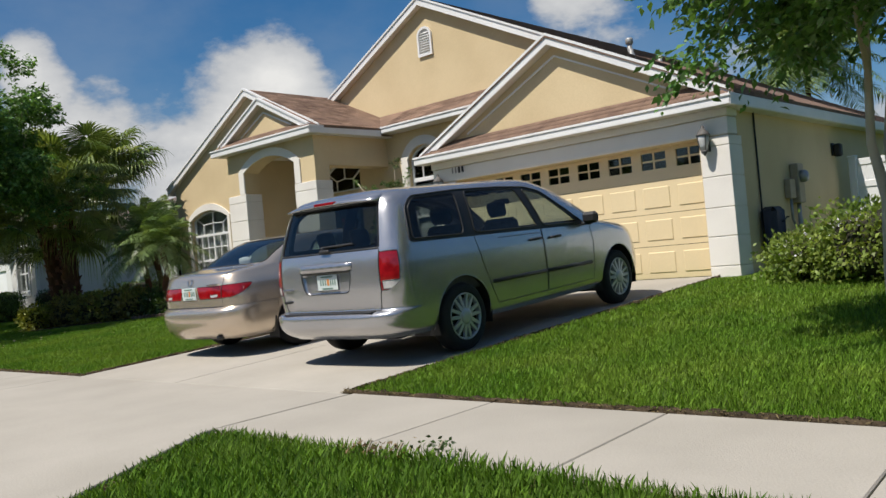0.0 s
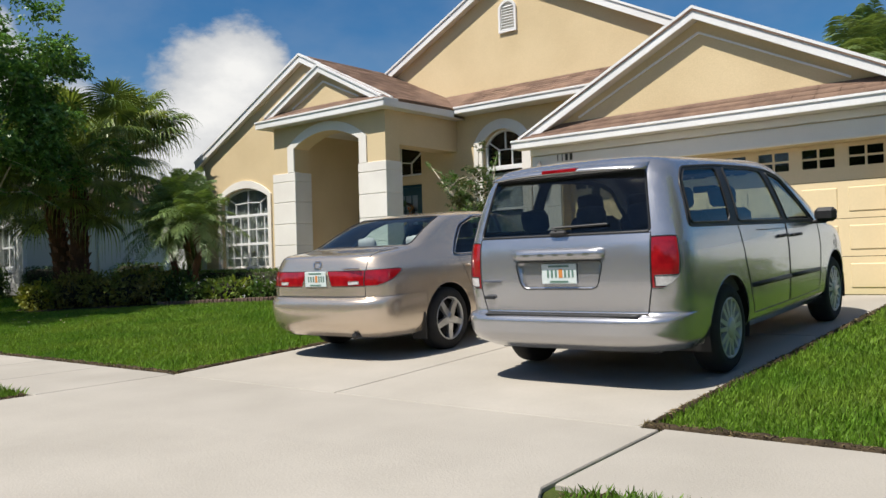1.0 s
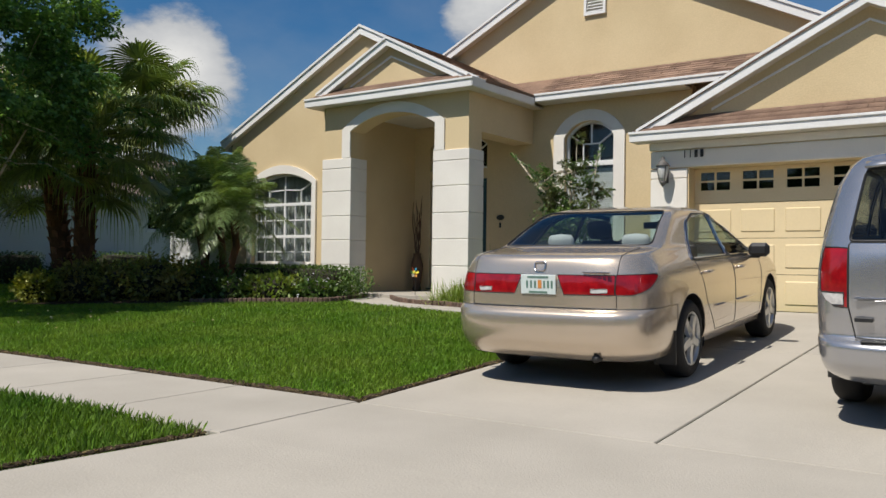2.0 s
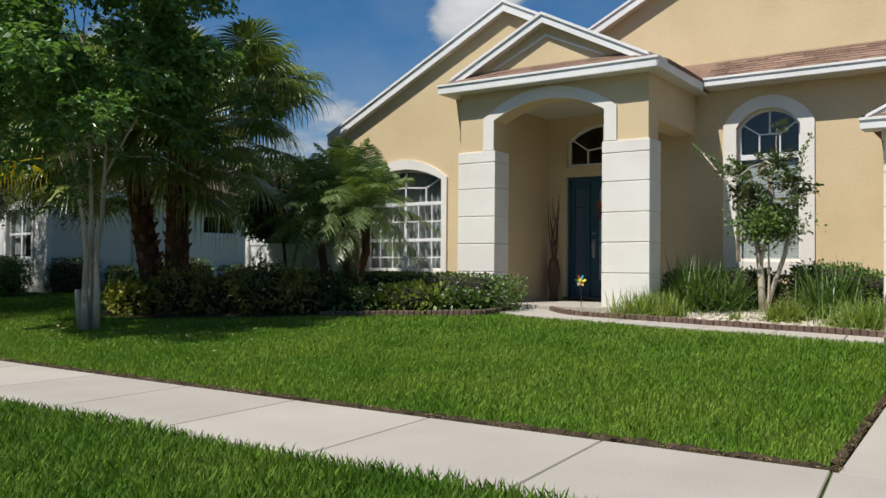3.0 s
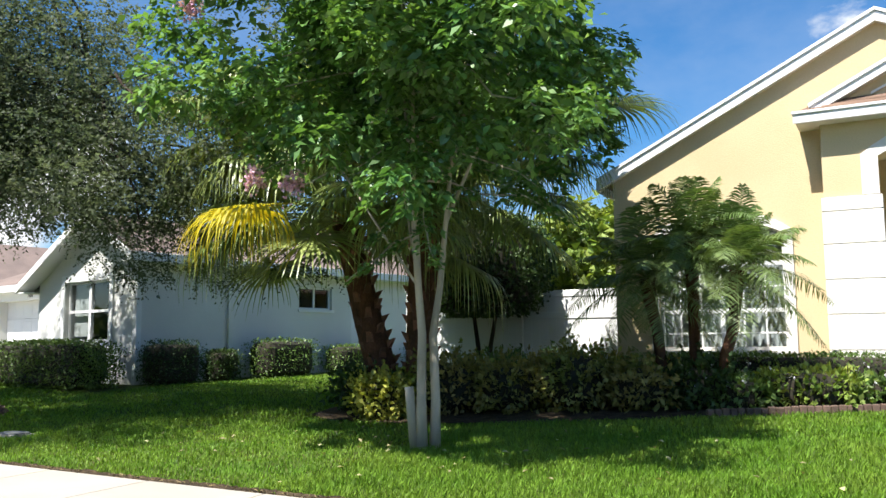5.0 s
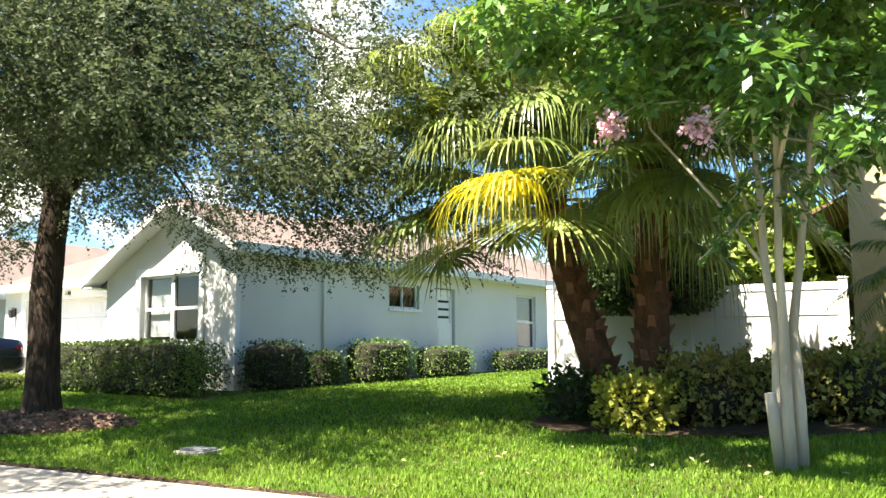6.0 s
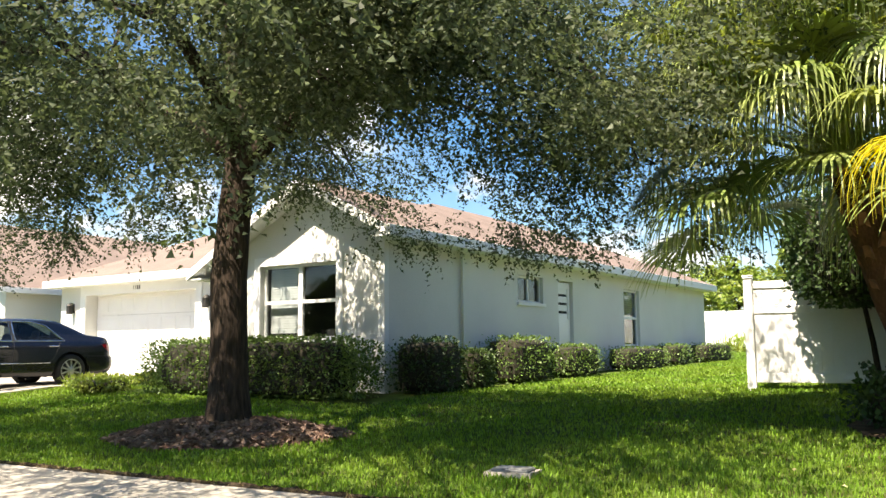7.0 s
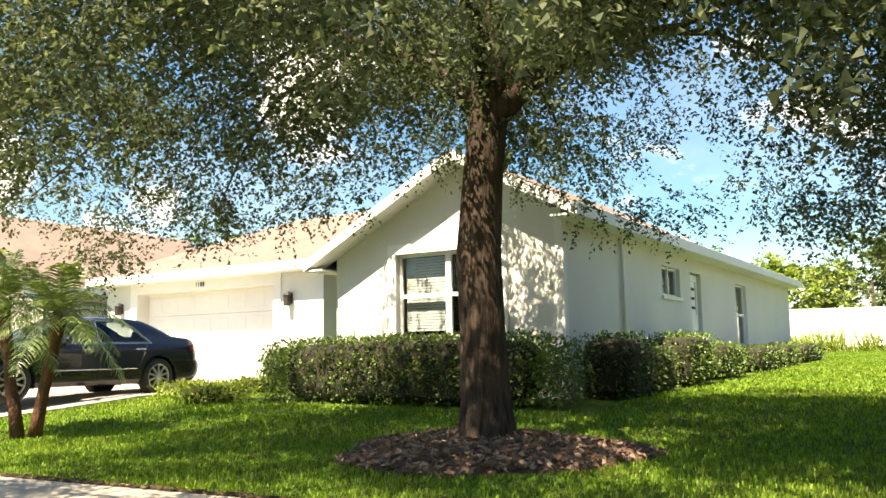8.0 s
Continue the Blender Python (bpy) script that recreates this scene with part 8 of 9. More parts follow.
for k, (x, y, n, L, sp, mat, lab) in enumerate(((-16.97, 12.85, 2000, 0.48, 0.20, LEAF_LIME, "low bright green ornamental grass by the pillar"), (-16.7, 13.95, 520, 1.05, 0.17, LEAF_HEDGE, "tall strappy green clump under the window"), (-16.25, 14.0, 280, 0.9, 0.14, LEAF_HEDGE, "tall strappy green clump in the gravel bed"),
                                                  (-15.16, 12.95, 1000, 0.38, 0.11, LEAF_LIME, "low strappy tuft in the gravel bed"), (-14.75, 13.65, 520, 0.92, 0.18, LEAF_HEDGE, "strappy green clump beside the garage"), (-14.1, 12.65, 1500, 0.46, 0.22, LEAF_LIME, "bright green grass clump beside the driveway"),
                                                  (-15.75, 12.75, 110, 0.2, 0.05, LEAF_LIME, "tiny grass tuft in the gravel"))):
    grass_clump(lab, (x, y, gz(x, y)), n, L, sp, mat, 200 + k, 0.011 if mat is LEAF_HEDGE else 0.006)
for k, (x, y, sx, h) in enumerate(((-16.1, 14.75, 1.0, 0.62), (-17.0, 14.8, 0.9, 0.6), (-14.9, 14.4, 1.1, 0.72), (-14.3, 13.95, 0.8, 0.6))):
    hedge("shrub", "dark rounded shrub against the entry wall", (x, y, gz(x, y)), (sx, 0.7, h), 2200, 0.06, LEAF_DARK if k < 2 else LEAF_HEDGE, 220 + k, 0, 0.7, "shrub", "", 0.12)


# ---- planting beds, edging, entry path ----
def sheet_on_ground(name, outline, lift, mat, label, category, kind="structure", cell=0.35):
    """A flat bed that follows the ground inside an outline."""
    bm = bmesh.new()
    vs = [bm.verts.new((x, y, 0)) for x, y in outline]
    es = [bm.edges.new((vs[i], vs[(i + 1) % len(vs)])) for i in range(len(vs))]
    bmesh.ops.triangle_fill(bm, use_beauty=True, edges=es)
    bmesh.ops.subdivide_edges(bm, edges=bm.edges[:], cuts=2, use_grid_fill=True)
    bmesh.ops.triangulate(bm, faces=bm.faces[:])
    for v in bm.verts:
        v.co.z = float(ground_z(v.co.x, v.co.y)) + lift
    me = bpy.data.meshes.new(name)
    bm.to_mesh(me)
    bm.free()
    me.materials.append(mat)
    if me.polygons and me.polygons[0].normal.z < 0:
        me.flip_normals()
    return tagged(new(name, me), label, category, kind=kind)


def smooth_line(pts, n=8):
    return [tuple(p) for p in pchip(np.array(pts, float), n)]


EDGE = smooth_line([(-18.6, 12.95), (-18.0, 12.50), (-16.6, 12.18), (-15.0, 11.86), (-13.45, 11.55)], 8)
LAWN_EDGE = smooth_line([(-19.75, 12.82), (-18.5, 12.12), (-16.8, 11.76), (-15.0, 11.45), (-13.42, 11.14)], 8)
BED_LEFT = [(-19.3, 13.05), (-19.35, 12.15), (-20.4, 11.65), (-22.0, 10.75), (-23.6, 10.2), (-25.0, 9.95), (-26.2, 10.1), (-26.75, 10.5), (-26.9, 11.2), (-26.6, 12.2), (-26.2, 13.6), (-25.2, 14.6), (-23.35, 14.8), (-23.3, 13.3)]
sheet_on_ground("gravel_bed", EDGE + [(-13.45, 13.5), (-14.1, 13.56), (-14.1, 15.25), (-17.05, 15.25), (-17.05, 13.0), (-18.2, 13.0)], 0.02, GRAVEL, "cream gravel bed edged with brown edging", "gravel bed")
sheet_on_ground("planting_bed", BED_LEFT, 0.008, DIRT, "dark mulched planting bed before the tan house", "planting bed")
cells = []
for a, b2, c2, d2 in zip(LAWN_EDGE[::4], LAWN_EDGE[4::4], EDGE[4::4], EDGE[::4]):
    cells.append([a, b2, c2, d2])
cells.append([(-20.0, 12.9), (-18.55, 12.9), (-17.75, 13.7), (-19.75, 13.7)])
cells.append([(-19.72, 13.7), (-17.80, 13.7), (-17.80, 15.28), (-19.72, 15.28)])
paving("path", "pale concrete entry path curving to the front door", cells, lift=0.025)
hp("porch_slab", Build().box(-20.3, -17.15, 13.05, 15.3, 0.2, 0.505, 0.01), CONCRETE)


def edging(line, label, step=0.088):
    e = thing("bed_edging", label, "edging", (line[0][0], line[0][1], gz(*line[0])))
    inv = e.matrix_world.inverted()
    P = np.array(line)
    seg = np.linalg.norm(P[1:] - P[:-1], axis=1)
    s = np.concatenate([[0], np.cumsum(seg)])
    b = Build().box(-0.040, 0.040, -0.030, 0.030, -0.08, 0.075, 0.010)
    me = b.mesh("brick", EDGING, False)
    for d in np.arange(0.05, s[-1], step):
        x, y = np.interp(d, s, P[:, 0]), np.interp(d, s, P[:, 1])
        ob = link("brick", me, e)
        ob.matrix_parent_inverse = inv
        i = min(int(np.searchsorted(s, d)), len(P) - 1)
        turn = math.degrees(math.atan2(P[i][1] - P[i - 1][1], P[i][0] - P[i - 1][0]))
        ob.matrix_basis = pose(x, y, gz(x, y) + 0.02 + random.uniform(-0.006, 0.006), random.uniform(-4, 4), random.uniform(-3, 3), turn + random.uniform(-5, 5))


edging(EDGE, "brown scalloped edging bricks round the gravel bed")
edging(smooth_line([(-19.25, 13.0), (-19.3, 12.15), (-20.4, 11.62), (-21.6, 10.95)], 6), "brown scalloped edging bricks before the hedge")


def pebbles():
    rng = np.random.default_rng(8)
    n = 3800
    x, y = -18.2 + 4.8 * rng.random(n), 11.0 + 4.2 * rng.random(n)
    ey = np.interp(x, [p[0] for p in EDGE], [p[1] for p in EDGE])
    ok = (y > ey + 0.08) & ((x > -17.0) | (y < 12.95))
    x, y = x[ok], y[ok]
    c = np.stack([x, y, ground_z(x, y) + 0.028], 1)
    ob = link("gravel", leaf_mesh("gravel", c, rng.normal(size=c.shape) * np.array((1, 1, 0.25)), 0.035 + 0.03 * rng.random(len(c)), 0.42, GRAVEL, rng, 0.5))
    tagged(ob, "cream and grey pebbles scattered in the bed", "gravel", kind="stuff")


pebbles()


# dark trimmed soil line where the turf meets the paving
def soil_line(pts, w, seed, high=0.03):
    """The cut edge of the turf: a ragged bank of dark soil with dry roots and runners hanging over it."""
    rng = np.random.default_rng(seed)
    t = thing("turf_edge", "ragged dark soil edge of the turf with dry roots", "soil edge", (*pts[0], gz(*pts[0])), kind="structure")
    inv = t.matrix_world.inverted()
    P = []
    for (xa, ya), (xb, yb) in zip(pts, pts[1:]):
        k = max(3, int(math.hypot(xb - xa, yb - ya) / 0.05))
        P += [(xa + (xb - xa) * i / k, ya + (yb - ya) * i / k) for i in range(k)]
    P = np.array(P + [pts[-1]])
    tan = unit(np.gradient(P, axis=0))
    nrm = np.stack([-tan[:, 1], tan[:, 0]], 1)
    n = len(P)
    rows = []
    for o, z in ((-0.012, -0.01), (0.0, 0.45), (0.25, 0.9), (0.7, 1.0), (1.0, -0.2)):
        j = rng.normal(size=n) * 0.16
        q = P + nrm * (w * (o + j * (o > -0.01)))[:, None]
        rows.append(np.stack([q[:, 0], q[:, 1], ground_z(q[:, 0], q[:, 1]) + high * np.maximum(z + j * 1.2, -0.3) * (z > 0) + 0.003], 1))
    m = len(rows)
    k = np.arange(n - 1)
    F = np.concatenate([np.stack([i * n + k, i * n + k + 1, (i + 1) * n + k + 1, (i + 1) * n + k], 1) for i in range(m - 1)])
    ob = link("soil_bank", fast_mesh("soil_bank", np.concatenate(rows), F, DIRT, True), t)
    ob.matrix_parent_inverse = inv
    N = n * 16
    a = rng.integers(0, n, N)
    c = P[a] + tan[a] * (rng.random((N, 1)) - 0.5) * 0.05 + nrm[a] * w * (0.05 + 0.7 * rng.random((N, 1)))
    z = ground_z(c[:, 0], c[:, 1]) + high * (0.15 + 0.9 * rng.random(N))
    d = np.concatenate([-nrm[a] * (0.2 + rng.random((N, 1))) + tan[a] * rng.normal(size=(N, 1)) * 1.1, rng.normal(size=(N, 1)) * 0.45 + 0.1], 1)
    ob = link("dry_roots", leaf_mesh("dry_roots", np.stack([c[:, 0], c[:, 1], z], 1), d, 0.025 + 0.05 * rng.random(N), 0.075, ROOTS, rng), t)
    ob.matrix_parent_inverse = inv
    tagged(ob, kind="stuff")


ROOTS = material("dry turf roots", (0.25, 0.19, 0.085), (0.08, 0.06, 0.03), 0.9, 6, 40, leaf=0.1, vary=0.6)
xs_l, xs_r = np.arange(-46, DRIVE_L + 0.01, 1.0), np.arange(DRIVE_R, 8, 1.0)
soil_line([(float(x), float(far_edge(x)) + 0.005) for x in list(xs_l) + [DRIVE_L]], 0.05, 401)
soil_line([(float(x), float(far_edge(x)) + 0.005) for x in xs_r], 0.05, 402)
soil_line([(DRIVE_R, 13.4), (DRIVE_R + 0.005, 6.2)][::-1], -0.05, 403)
soil_line([(DRIVE_L - 0.005, 6.2), (DRIVE_L, 10.9)], 0.05, 404)
# verge corners by the driveway
soil_line([(-7.02, 2.7), (-8.03, 4.60), (-7.86, 4.71)], -0.04, 405, 0.02)
soil_line([(DRIVE_L - 0.52, 2.7), (DRIVE_L + 0.04, 4.66), (DRIVE_L - 0.10, 4.72)], 0.04, 406, 0.02)


N_CELLS = [[tuple((nm @ Vector((x, y, 0))).xy) for x, y in q] for q in (((-14.2, -3.0), (-7.3, -3.0), (-7.6, 3.15), (-14.2, 3.15)), ((-14.2, -8.5), (-7.3, -8.5), (-7.3, -3.0), (-14.2, -3.0)))]
paving("driveway", "sunlit pale concrete driveway of the white house", N_CELLS, lift=0.03)


# ---- lawns ----
def in_poly(x, y, poly):
    inside = np.zeros(len(x), bool)
    n = len(poly)
    for i in range(n):
        (xa, ya), (xb, yb) = poly[i], poly[(i + 1) % n]
        hit = ((ya > y) != (yb > y)) & (x < (xb - xa) * (y - ya) / (yb - ya + 1e-12) + xa)
        inside ^= hit
    return inside


def lawn(name, label, box, density, keep, seed, h=(0.045, 0.085), w=0.0050, mat=GRASS):
    """Turf of single blades; keep says where it grows."""
    rng = np.random.default_rng(seed)
    x0, x1, y0, y1 = box
    n = int((x1 - x0) * (y1 - y0) * density)
    x, y = x0 + (x1 - x0) * rng.random(n), y0 + (y1 - y0) * rng.random(n)
    ok = keep(x, y)
    x, y = x[ok], y[ok]
    n = len(x)
    patch = 0.5 + 0.5 * np.sin(x * 2.1 + 1.3 * np.sin(y * 1.7)) * np.cos(y * 2.6 + np.sin(x * 1.1))
    H = (h[0] + (h[1] - h[0]) * rng.random(n)) * (0.75 + 0.35 * patch)
    a = rng.random(n) * 2 * math.pi
    lean = 0.08 + 0.62 * rng.random(n) ** 1.6
    z = ground_z(x, y) - 0.012
    q = np.stack([-np.sin(a), np.cos(a)], 1) * (w * (0.7 + 0.6 * rng.random(n)))[:, None]
    dx, dy = np.cos(a) * H * lean, np.sin(a) * H * lean
    V = np.zeros((n, 4, 3))
    V[:, 0] = np.stack([x - q[:, 0], y - q[:, 1], z], 1)
    V[:, 1] = np.stack([x + q[:, 0], y + q[:, 1], z], 1)
    V[:, 2] = np.stack([x + dx * 0.45 + q[:, 0] * 0.9, y + dy * 0.45 + q[:, 1] * 0.9, z + H * 0.68], 1)
    V[:, 3] = np.stack([x + dx, y + dy, z + H], 1)
    k = np.arange(n)[:, None] * 4
    F = np.concatenate([k + np.array((0, 1, 2)), k + np.array((0, 2, 3))])
    tagged(link(name, fast_mesh(name, V.reshape(-1, 3), F, mat)), label, "grass", kind="stuff")


PATH_POLY = LAWN_EDGE + [(-13.4, 13.6), (-20.0, 13.6)]
HOUSE_POLY = [(-23.4, 13.2), (-7.9, 13.2), (-7.9, 30), (-23.4, 30)]
N_POLY = [tuple((nm @ Vector((x, y, 0))).xy) for x, y in ((0.95, -1.4), (0.95, 18.0), (-15, 18.0), (-15, 3.0), (-7.0, 3.0), (-7.0, 0.7), (-5.3, 0.7), (-5.3, -1.4))]
N_DRIVE = [tuple((nm @ Vector((x, y, 0))).xy) for x, y in ((-7.9, 3.2), (-14.2, 3.2), (-14.2, -8.5), (-7.3, -8.5), (-7.3, -0.4))]


def grows(x, y):
    ok = y > far_edge(x) + 0.012 + 0.030 * np.abs(np.sin(x * 9.1) * np.sin(x * 3.7 + 1.0))
    ok &= ~((x > DRIVE_L) & (x < DRIVE_R - 0.015) & (y < 13.6))
    for poly in (PATH_POLY, HOUSE_POLY, N_POLY, N_DRIVE, BED_LEFT):
        ok &= ~in_poly(x, y, poly)
    ok &= ((x + 29.41) / 0.22) ** 2 + ((y - 7.95) / 0.17) ** 2 > 1
    ok &= ((x + 33.45) / 1.35) ** 2 + ((y - 9.2) / 1.0) ** 2 > 1
    return ok


def verge(x, y):
    right = -8.06 + np.clip(4.66 - y, 0, 2.2) * 0.52
    left = DRIVE_L + 0.03 - np.clip(4.73 - y, 0, 2.2) * 0.26
    ok = (y < near_edge(x) - 0.02) & ~((x > left) & (x < right))
    # rounded turf corners by the driveway
    for d, r in ((x - right, 0.22), (left - x, 0.08)):
        ok &= ~((d < r) & (d > -0.1) & (y > near_edge(x) - 0.02 - 0.55 * np.clip(r - d, 0, 1)))
    return ok


lawn("verge_grass", "thick bright green grass strip between pavement and kerb", (-34.5, -3.0, 2.6, 4.85), 3700, verge, 301, (0.05, 0.105), 0.0034, GRASS_SELF_SHADE)
lawn("lawn", "thick bright green front lawn of the tan house", (-13.45, -24.0, 6.1, 9.5)[1::-1] + (6.1, 9.5), 3500, grows, 302, (0.04, 0.08), w=0.0034)
lawn("lawn", "thick bright green front lawn of the tan house", (-24.0, -13.45, 9.5, 13.2), 2000, grows, 303, (0.04, 0.075), w=0.0050)
lawn("lawn", "thick bright green lawn beside the driveway", (-8.35, -3.2, 6.1, 9.0), 4300, grows, 304, (0.04, 0.08), w=0.0031)
lawn("lawn", "thick bright green lawn beside the driveway", (-8.35, -3.4, 9.0, 14.0), 2300, grows, 305, (0.04, 0.075), w=0.0046)
lawn("lawn", "thick bright green lawn beside the driveway", (-3.4, 8.0, 6.1, 14.0), 330, grows, 309, (0.04, 0.08), 0.012)
lawn("verge_grass", "thick bright green grass strip between pavement and kerb", (-3.0, 8.0, 2.6, 4.85), 330, verge, 310, (0.05, 0.105), 0.011, GRASS_SELF_SHADE)
lawn("lawn", "bright green lawn before the white house", (-44.0, -24.0, 6.2, 10.0), 1450, grows, 306, (0.028, 0.052), 0.0055)
lawn("lawn", "bright green lawn before the white house", (-46.0, -24.0, 10.0, 15.0), 700, grows, 307, (0.028, 0.052), 0.009)
lawn("lawn", "bright green side lawn between the two houses", (-37.0, -23.4, 15.0, 41.0), 300, grows, 308, (0.03, 0.055), 0.014)


# ---- fences ----
def vinyl_fence(label, a, b, z0, height, seed=0, panel=2.4):
    f = thing("fence", label, "fence", (a[0], a[1], z0))
    inv = f.matrix_world.inverted()
    A, B = Vector((a[0], a[1], 0)), Vector((b[0], b[1], 0))
    L = (B - A).length
    n = max(1, round(L / panel))
    ang = math.degrees(math.atan2(B.y - A.y, B.x - A.x))
    for i in range(n + 1):
        p = A + (B - A) * i / n
        m = Matrix.Translation((p.x, p.y, z0)) @ pose(0, 0, 0, 0, 0, ang)
        bb = Build().box(-0.065, 0.065, -0.065, 0.065, -0.1, height + 0.06, 0.008, m)
        bb.box(-0.08, 0.08, -0.08, 0.08, height + 0.06, height + 0.09, 0.012, m)
        ob = part("post", bb, VINYL, f)
        ob.matrix_parent_inverse = inv
        if i < n:
            w = L / n
            for z, h in ((0.08, 0.14), (height * 0.70, 0.12), (height - 0.1, 0.12)):
                ob = part("rail", Build().box(0.06, w - 0.06, -0.028, 0.028, z, z + h, 0.006, m), VINYL, f)
                ob.matrix_parent_inverse = inv
            k = max(4, int(w / 0.16))
            for j in range(k):
                x0 = 0.07 + (w - 0.14) * j / k
                ob = part("board", Build().box(x0, x0 + (w - 0.14) / k, -0.012, 0.012, 0.1, height - 0.04, 0.003, m), VINYL, f)
                ob.matrix_parent_inverse = inv


vinyl_fence("white vinyl privacy fence between the houses", (-28.2, 15.6), (-23.45, 15.6), 0.42, 1.66)
vinyl_fence("white vinyl privacy fence running back along the lawn", (-28.2, 15.6), (-27.2, 27.0), 0.45, 1.66, panel=2.9)
vinyl_fence("white vinyl fence beside the garage", (-7.9, 18.4), (-3.2, 18.4), 0.5, 1.72)
vinyl_fence("white vinyl fence across the far back lawn", (-44.0, 43.0), (-14.0, 43.0), 0.98, 1.75, panel=3.75)


# ---- farther houses, trees and woods ----
def third_house():
    h = thing("house", "pale house with rose-tan shingle roof beyond the white garage", "house", (0, 0, 0))
    h.matrix_world = nm.copy()
    g = 2.4
    part("wall", Build().slab([(g, 0.1), (10.5, 0.1), (10.5, 3.0), (g, 3.0)], [], 0.2, yz(-16.4)), WALL_N, h)
    part("wall", Build().slab([(-24.0, 0.1), (-16.6, 0.1), (-16.6, 3.0), (-20.2, 5.0), (-24.0, 3.0)], [[(-23.0, 0.3), (-18.0, 0.3), (-18.0, 2.6), (-23.0, 2.6)]], 0.2, front(g)), WALL_N, h)
    part("garage_door", Build().slab([(-23.0, 0.3), (-18.0, 0.3), (-18.0, 2.6), (-23.0, 2.6)], [], 0.06, front(g + 0.08)), TRIM_N, h)
    part("wall", Build().slab([(-24.0, 0.1), (-16.6, 0.1), (-16.6, 3.0), (-24.0, 3.0)], [], 0.2, front(10.3)), WALL_N, h)
    part("wall", Build().slab([(g + 0.2, 0.1), (10.3, 0.1), (10.3, 3.0), (g + 0.2, 3.0)], [], 0.2, yz(-23.8)), WALL_N, h)
    for xa, xb in ((-16.0, -20.2), (-24.4, -20.2)):
        pts = [(xa, g - 0.5, 3.0), (xb, g - 0.5, 5.45), (xb, 10.6, 5.45), (xa, 10.6, 3.0)]
        part("roof", Build().add(pts + [(p[0], p[1], p[2] - 0.07) for p in pts], [(0, 1, 2, 3), (7, 6, 5, 4), (0, 4, 5, 1), (1, 5, 6, 2), (2, 6, 7, 3), (3, 7, 4, 0)]), SHINGLE_PINK, h)
    part("fascia", Build().box(-16.0, -15.97, g - 0.5, 10.6, 2.82, 2.99, 0.005), TRIM_N, h)


third_house()


def far_palm(label, x, y, top, n, length, seed, z0=0.6):
    p = date_palm(label, (x, y, z0), (x + 0.2, y, top), n, length, seed)
    p.name = "palm_tree"
    return p


far_palm("tall feathery palm behind the tan house", -12.7, 30.0, 6.4, 56, 3.1, 401)
far_palm("feathery palm beyond the back fence", -25.0, 46.0, 5.2, 30, 2.8, 402, 0.9)
far_palm("feathery palm beyond the back fence", -21.5, 47.0, 4.6, 30, 2.8, 403, 0.9)
for k, (x, y, z, rx, rz, mat) in enumerate(((-31.5, 47.0, 3.2, 3.0, 2.0, LEAF_LIME), (-25.7, 19.6, 2.9, 1.35, 1.3, LEAF_LIME), (-24.4, 20.4, 2.8, 1.2, 1.2, LEAF_LIME), (-27.3, 49.0, 4.2, 3.4, 2.8, LEAF_FAR), (-35.5, 50.0, 3.6, 3.6, 2.4, LEAF_FAR), (-22.5, 52.0, 4.0, 4.0, 2.6, LEAF_FAR), (-17.5, 49.0, 3.4, 3.4, 2.2, LEAF_LIME), (-42.0, 54.0, 4.2, 4.2, 2.8, LEAF_FAR), (-56.0, 34.0, 4.2, 4.2, 3.0, LEAF_FAR), (-64.0, 26.0, 4.4, 4.2, 3.0, LEAF_FAR))):
    tree("background_tree", "leafy tree beyond the back fence", "tree", (x, y, 0.9), [([(x, y, 0.8), (x + 0.1, y, 1.8), (x, y, z)], [0.2, 0.16, 0.08])], (x, y, z), (rx, rx, rz), 80, 110, 0.22, mat, BARK_OAK, 410 + k, 0.6, 0.2, -0.7, 8, 0.4, 0.03, 0.5, every=10, tumble=0.9, tri=True)


def far_woods():
    rng = np.random.default_rng(450)
    n = 16000
    a = rng.random(n) * 2 * math.pi
    r = 120 + 25 * rng.random(n)
    hgt = 6.0 + 1.8 * np.sin(a * 17) * np.cos(a * 7) + 1.2 * np.sin(a * 43)
    c = np.stack([-20 + r * np.cos(a), 20 + r * np.sin(a), 0.4 + hgt * np.sqrt(rng.random(n))], 1)
    tagged(link("far_woods", leaf_mesh("far_woods", c, rng.normal(size=(n, 3)), 2.2, 0.4, LEAF_FAR, rng)), "dark green band of woods round the horizon", "woods", kind="stuff")


far_woods()


def tree_belt(label, a, b, high, n, seed):
    """An unseen leafy belt, added across the road and beyond the lawn to close the place, darken reflections and cut
    fill light.
    """
    rng = np.random.default_rng(seed)
    u = rng.random(n)
    top = high * (0.78 + 0.16 * np.sin(u * 37 + seed) + 0.10 * np.sin(u * 91))
    c = np.stack([a[0] + (b[0] - a[0]) * u + rng.normal(size=n) * 0.9, a[1] + (b[1] - a[1]) * u + rng.normal(size=n) * 0.9, top * rng.random(n) ** 0.8], 1)
    tagged(link("tree_belt", leaf_mesh("tree_belt", c, rng.normal(size=(n, 3)), 0.8 + 0.5 * rng.random(n), 0.42, LEAF_FAR, rng)), label, "trees", kind="stuff")


# Both belts stand out of view; added for darker reflections and less skylight.
tree_belt("unseen dark green leaf belt across the road, added to darken reflections and fill light", (-75.0, -17.0), (30.0, -17.0), 6.5, 15000, 471)
tree_belt("unseen dark green leaf belt beyond the lawn, added to darken reflections and fill light", (15.0, -1.0), (13.0, 34.0), 6.5, 5500, 472)
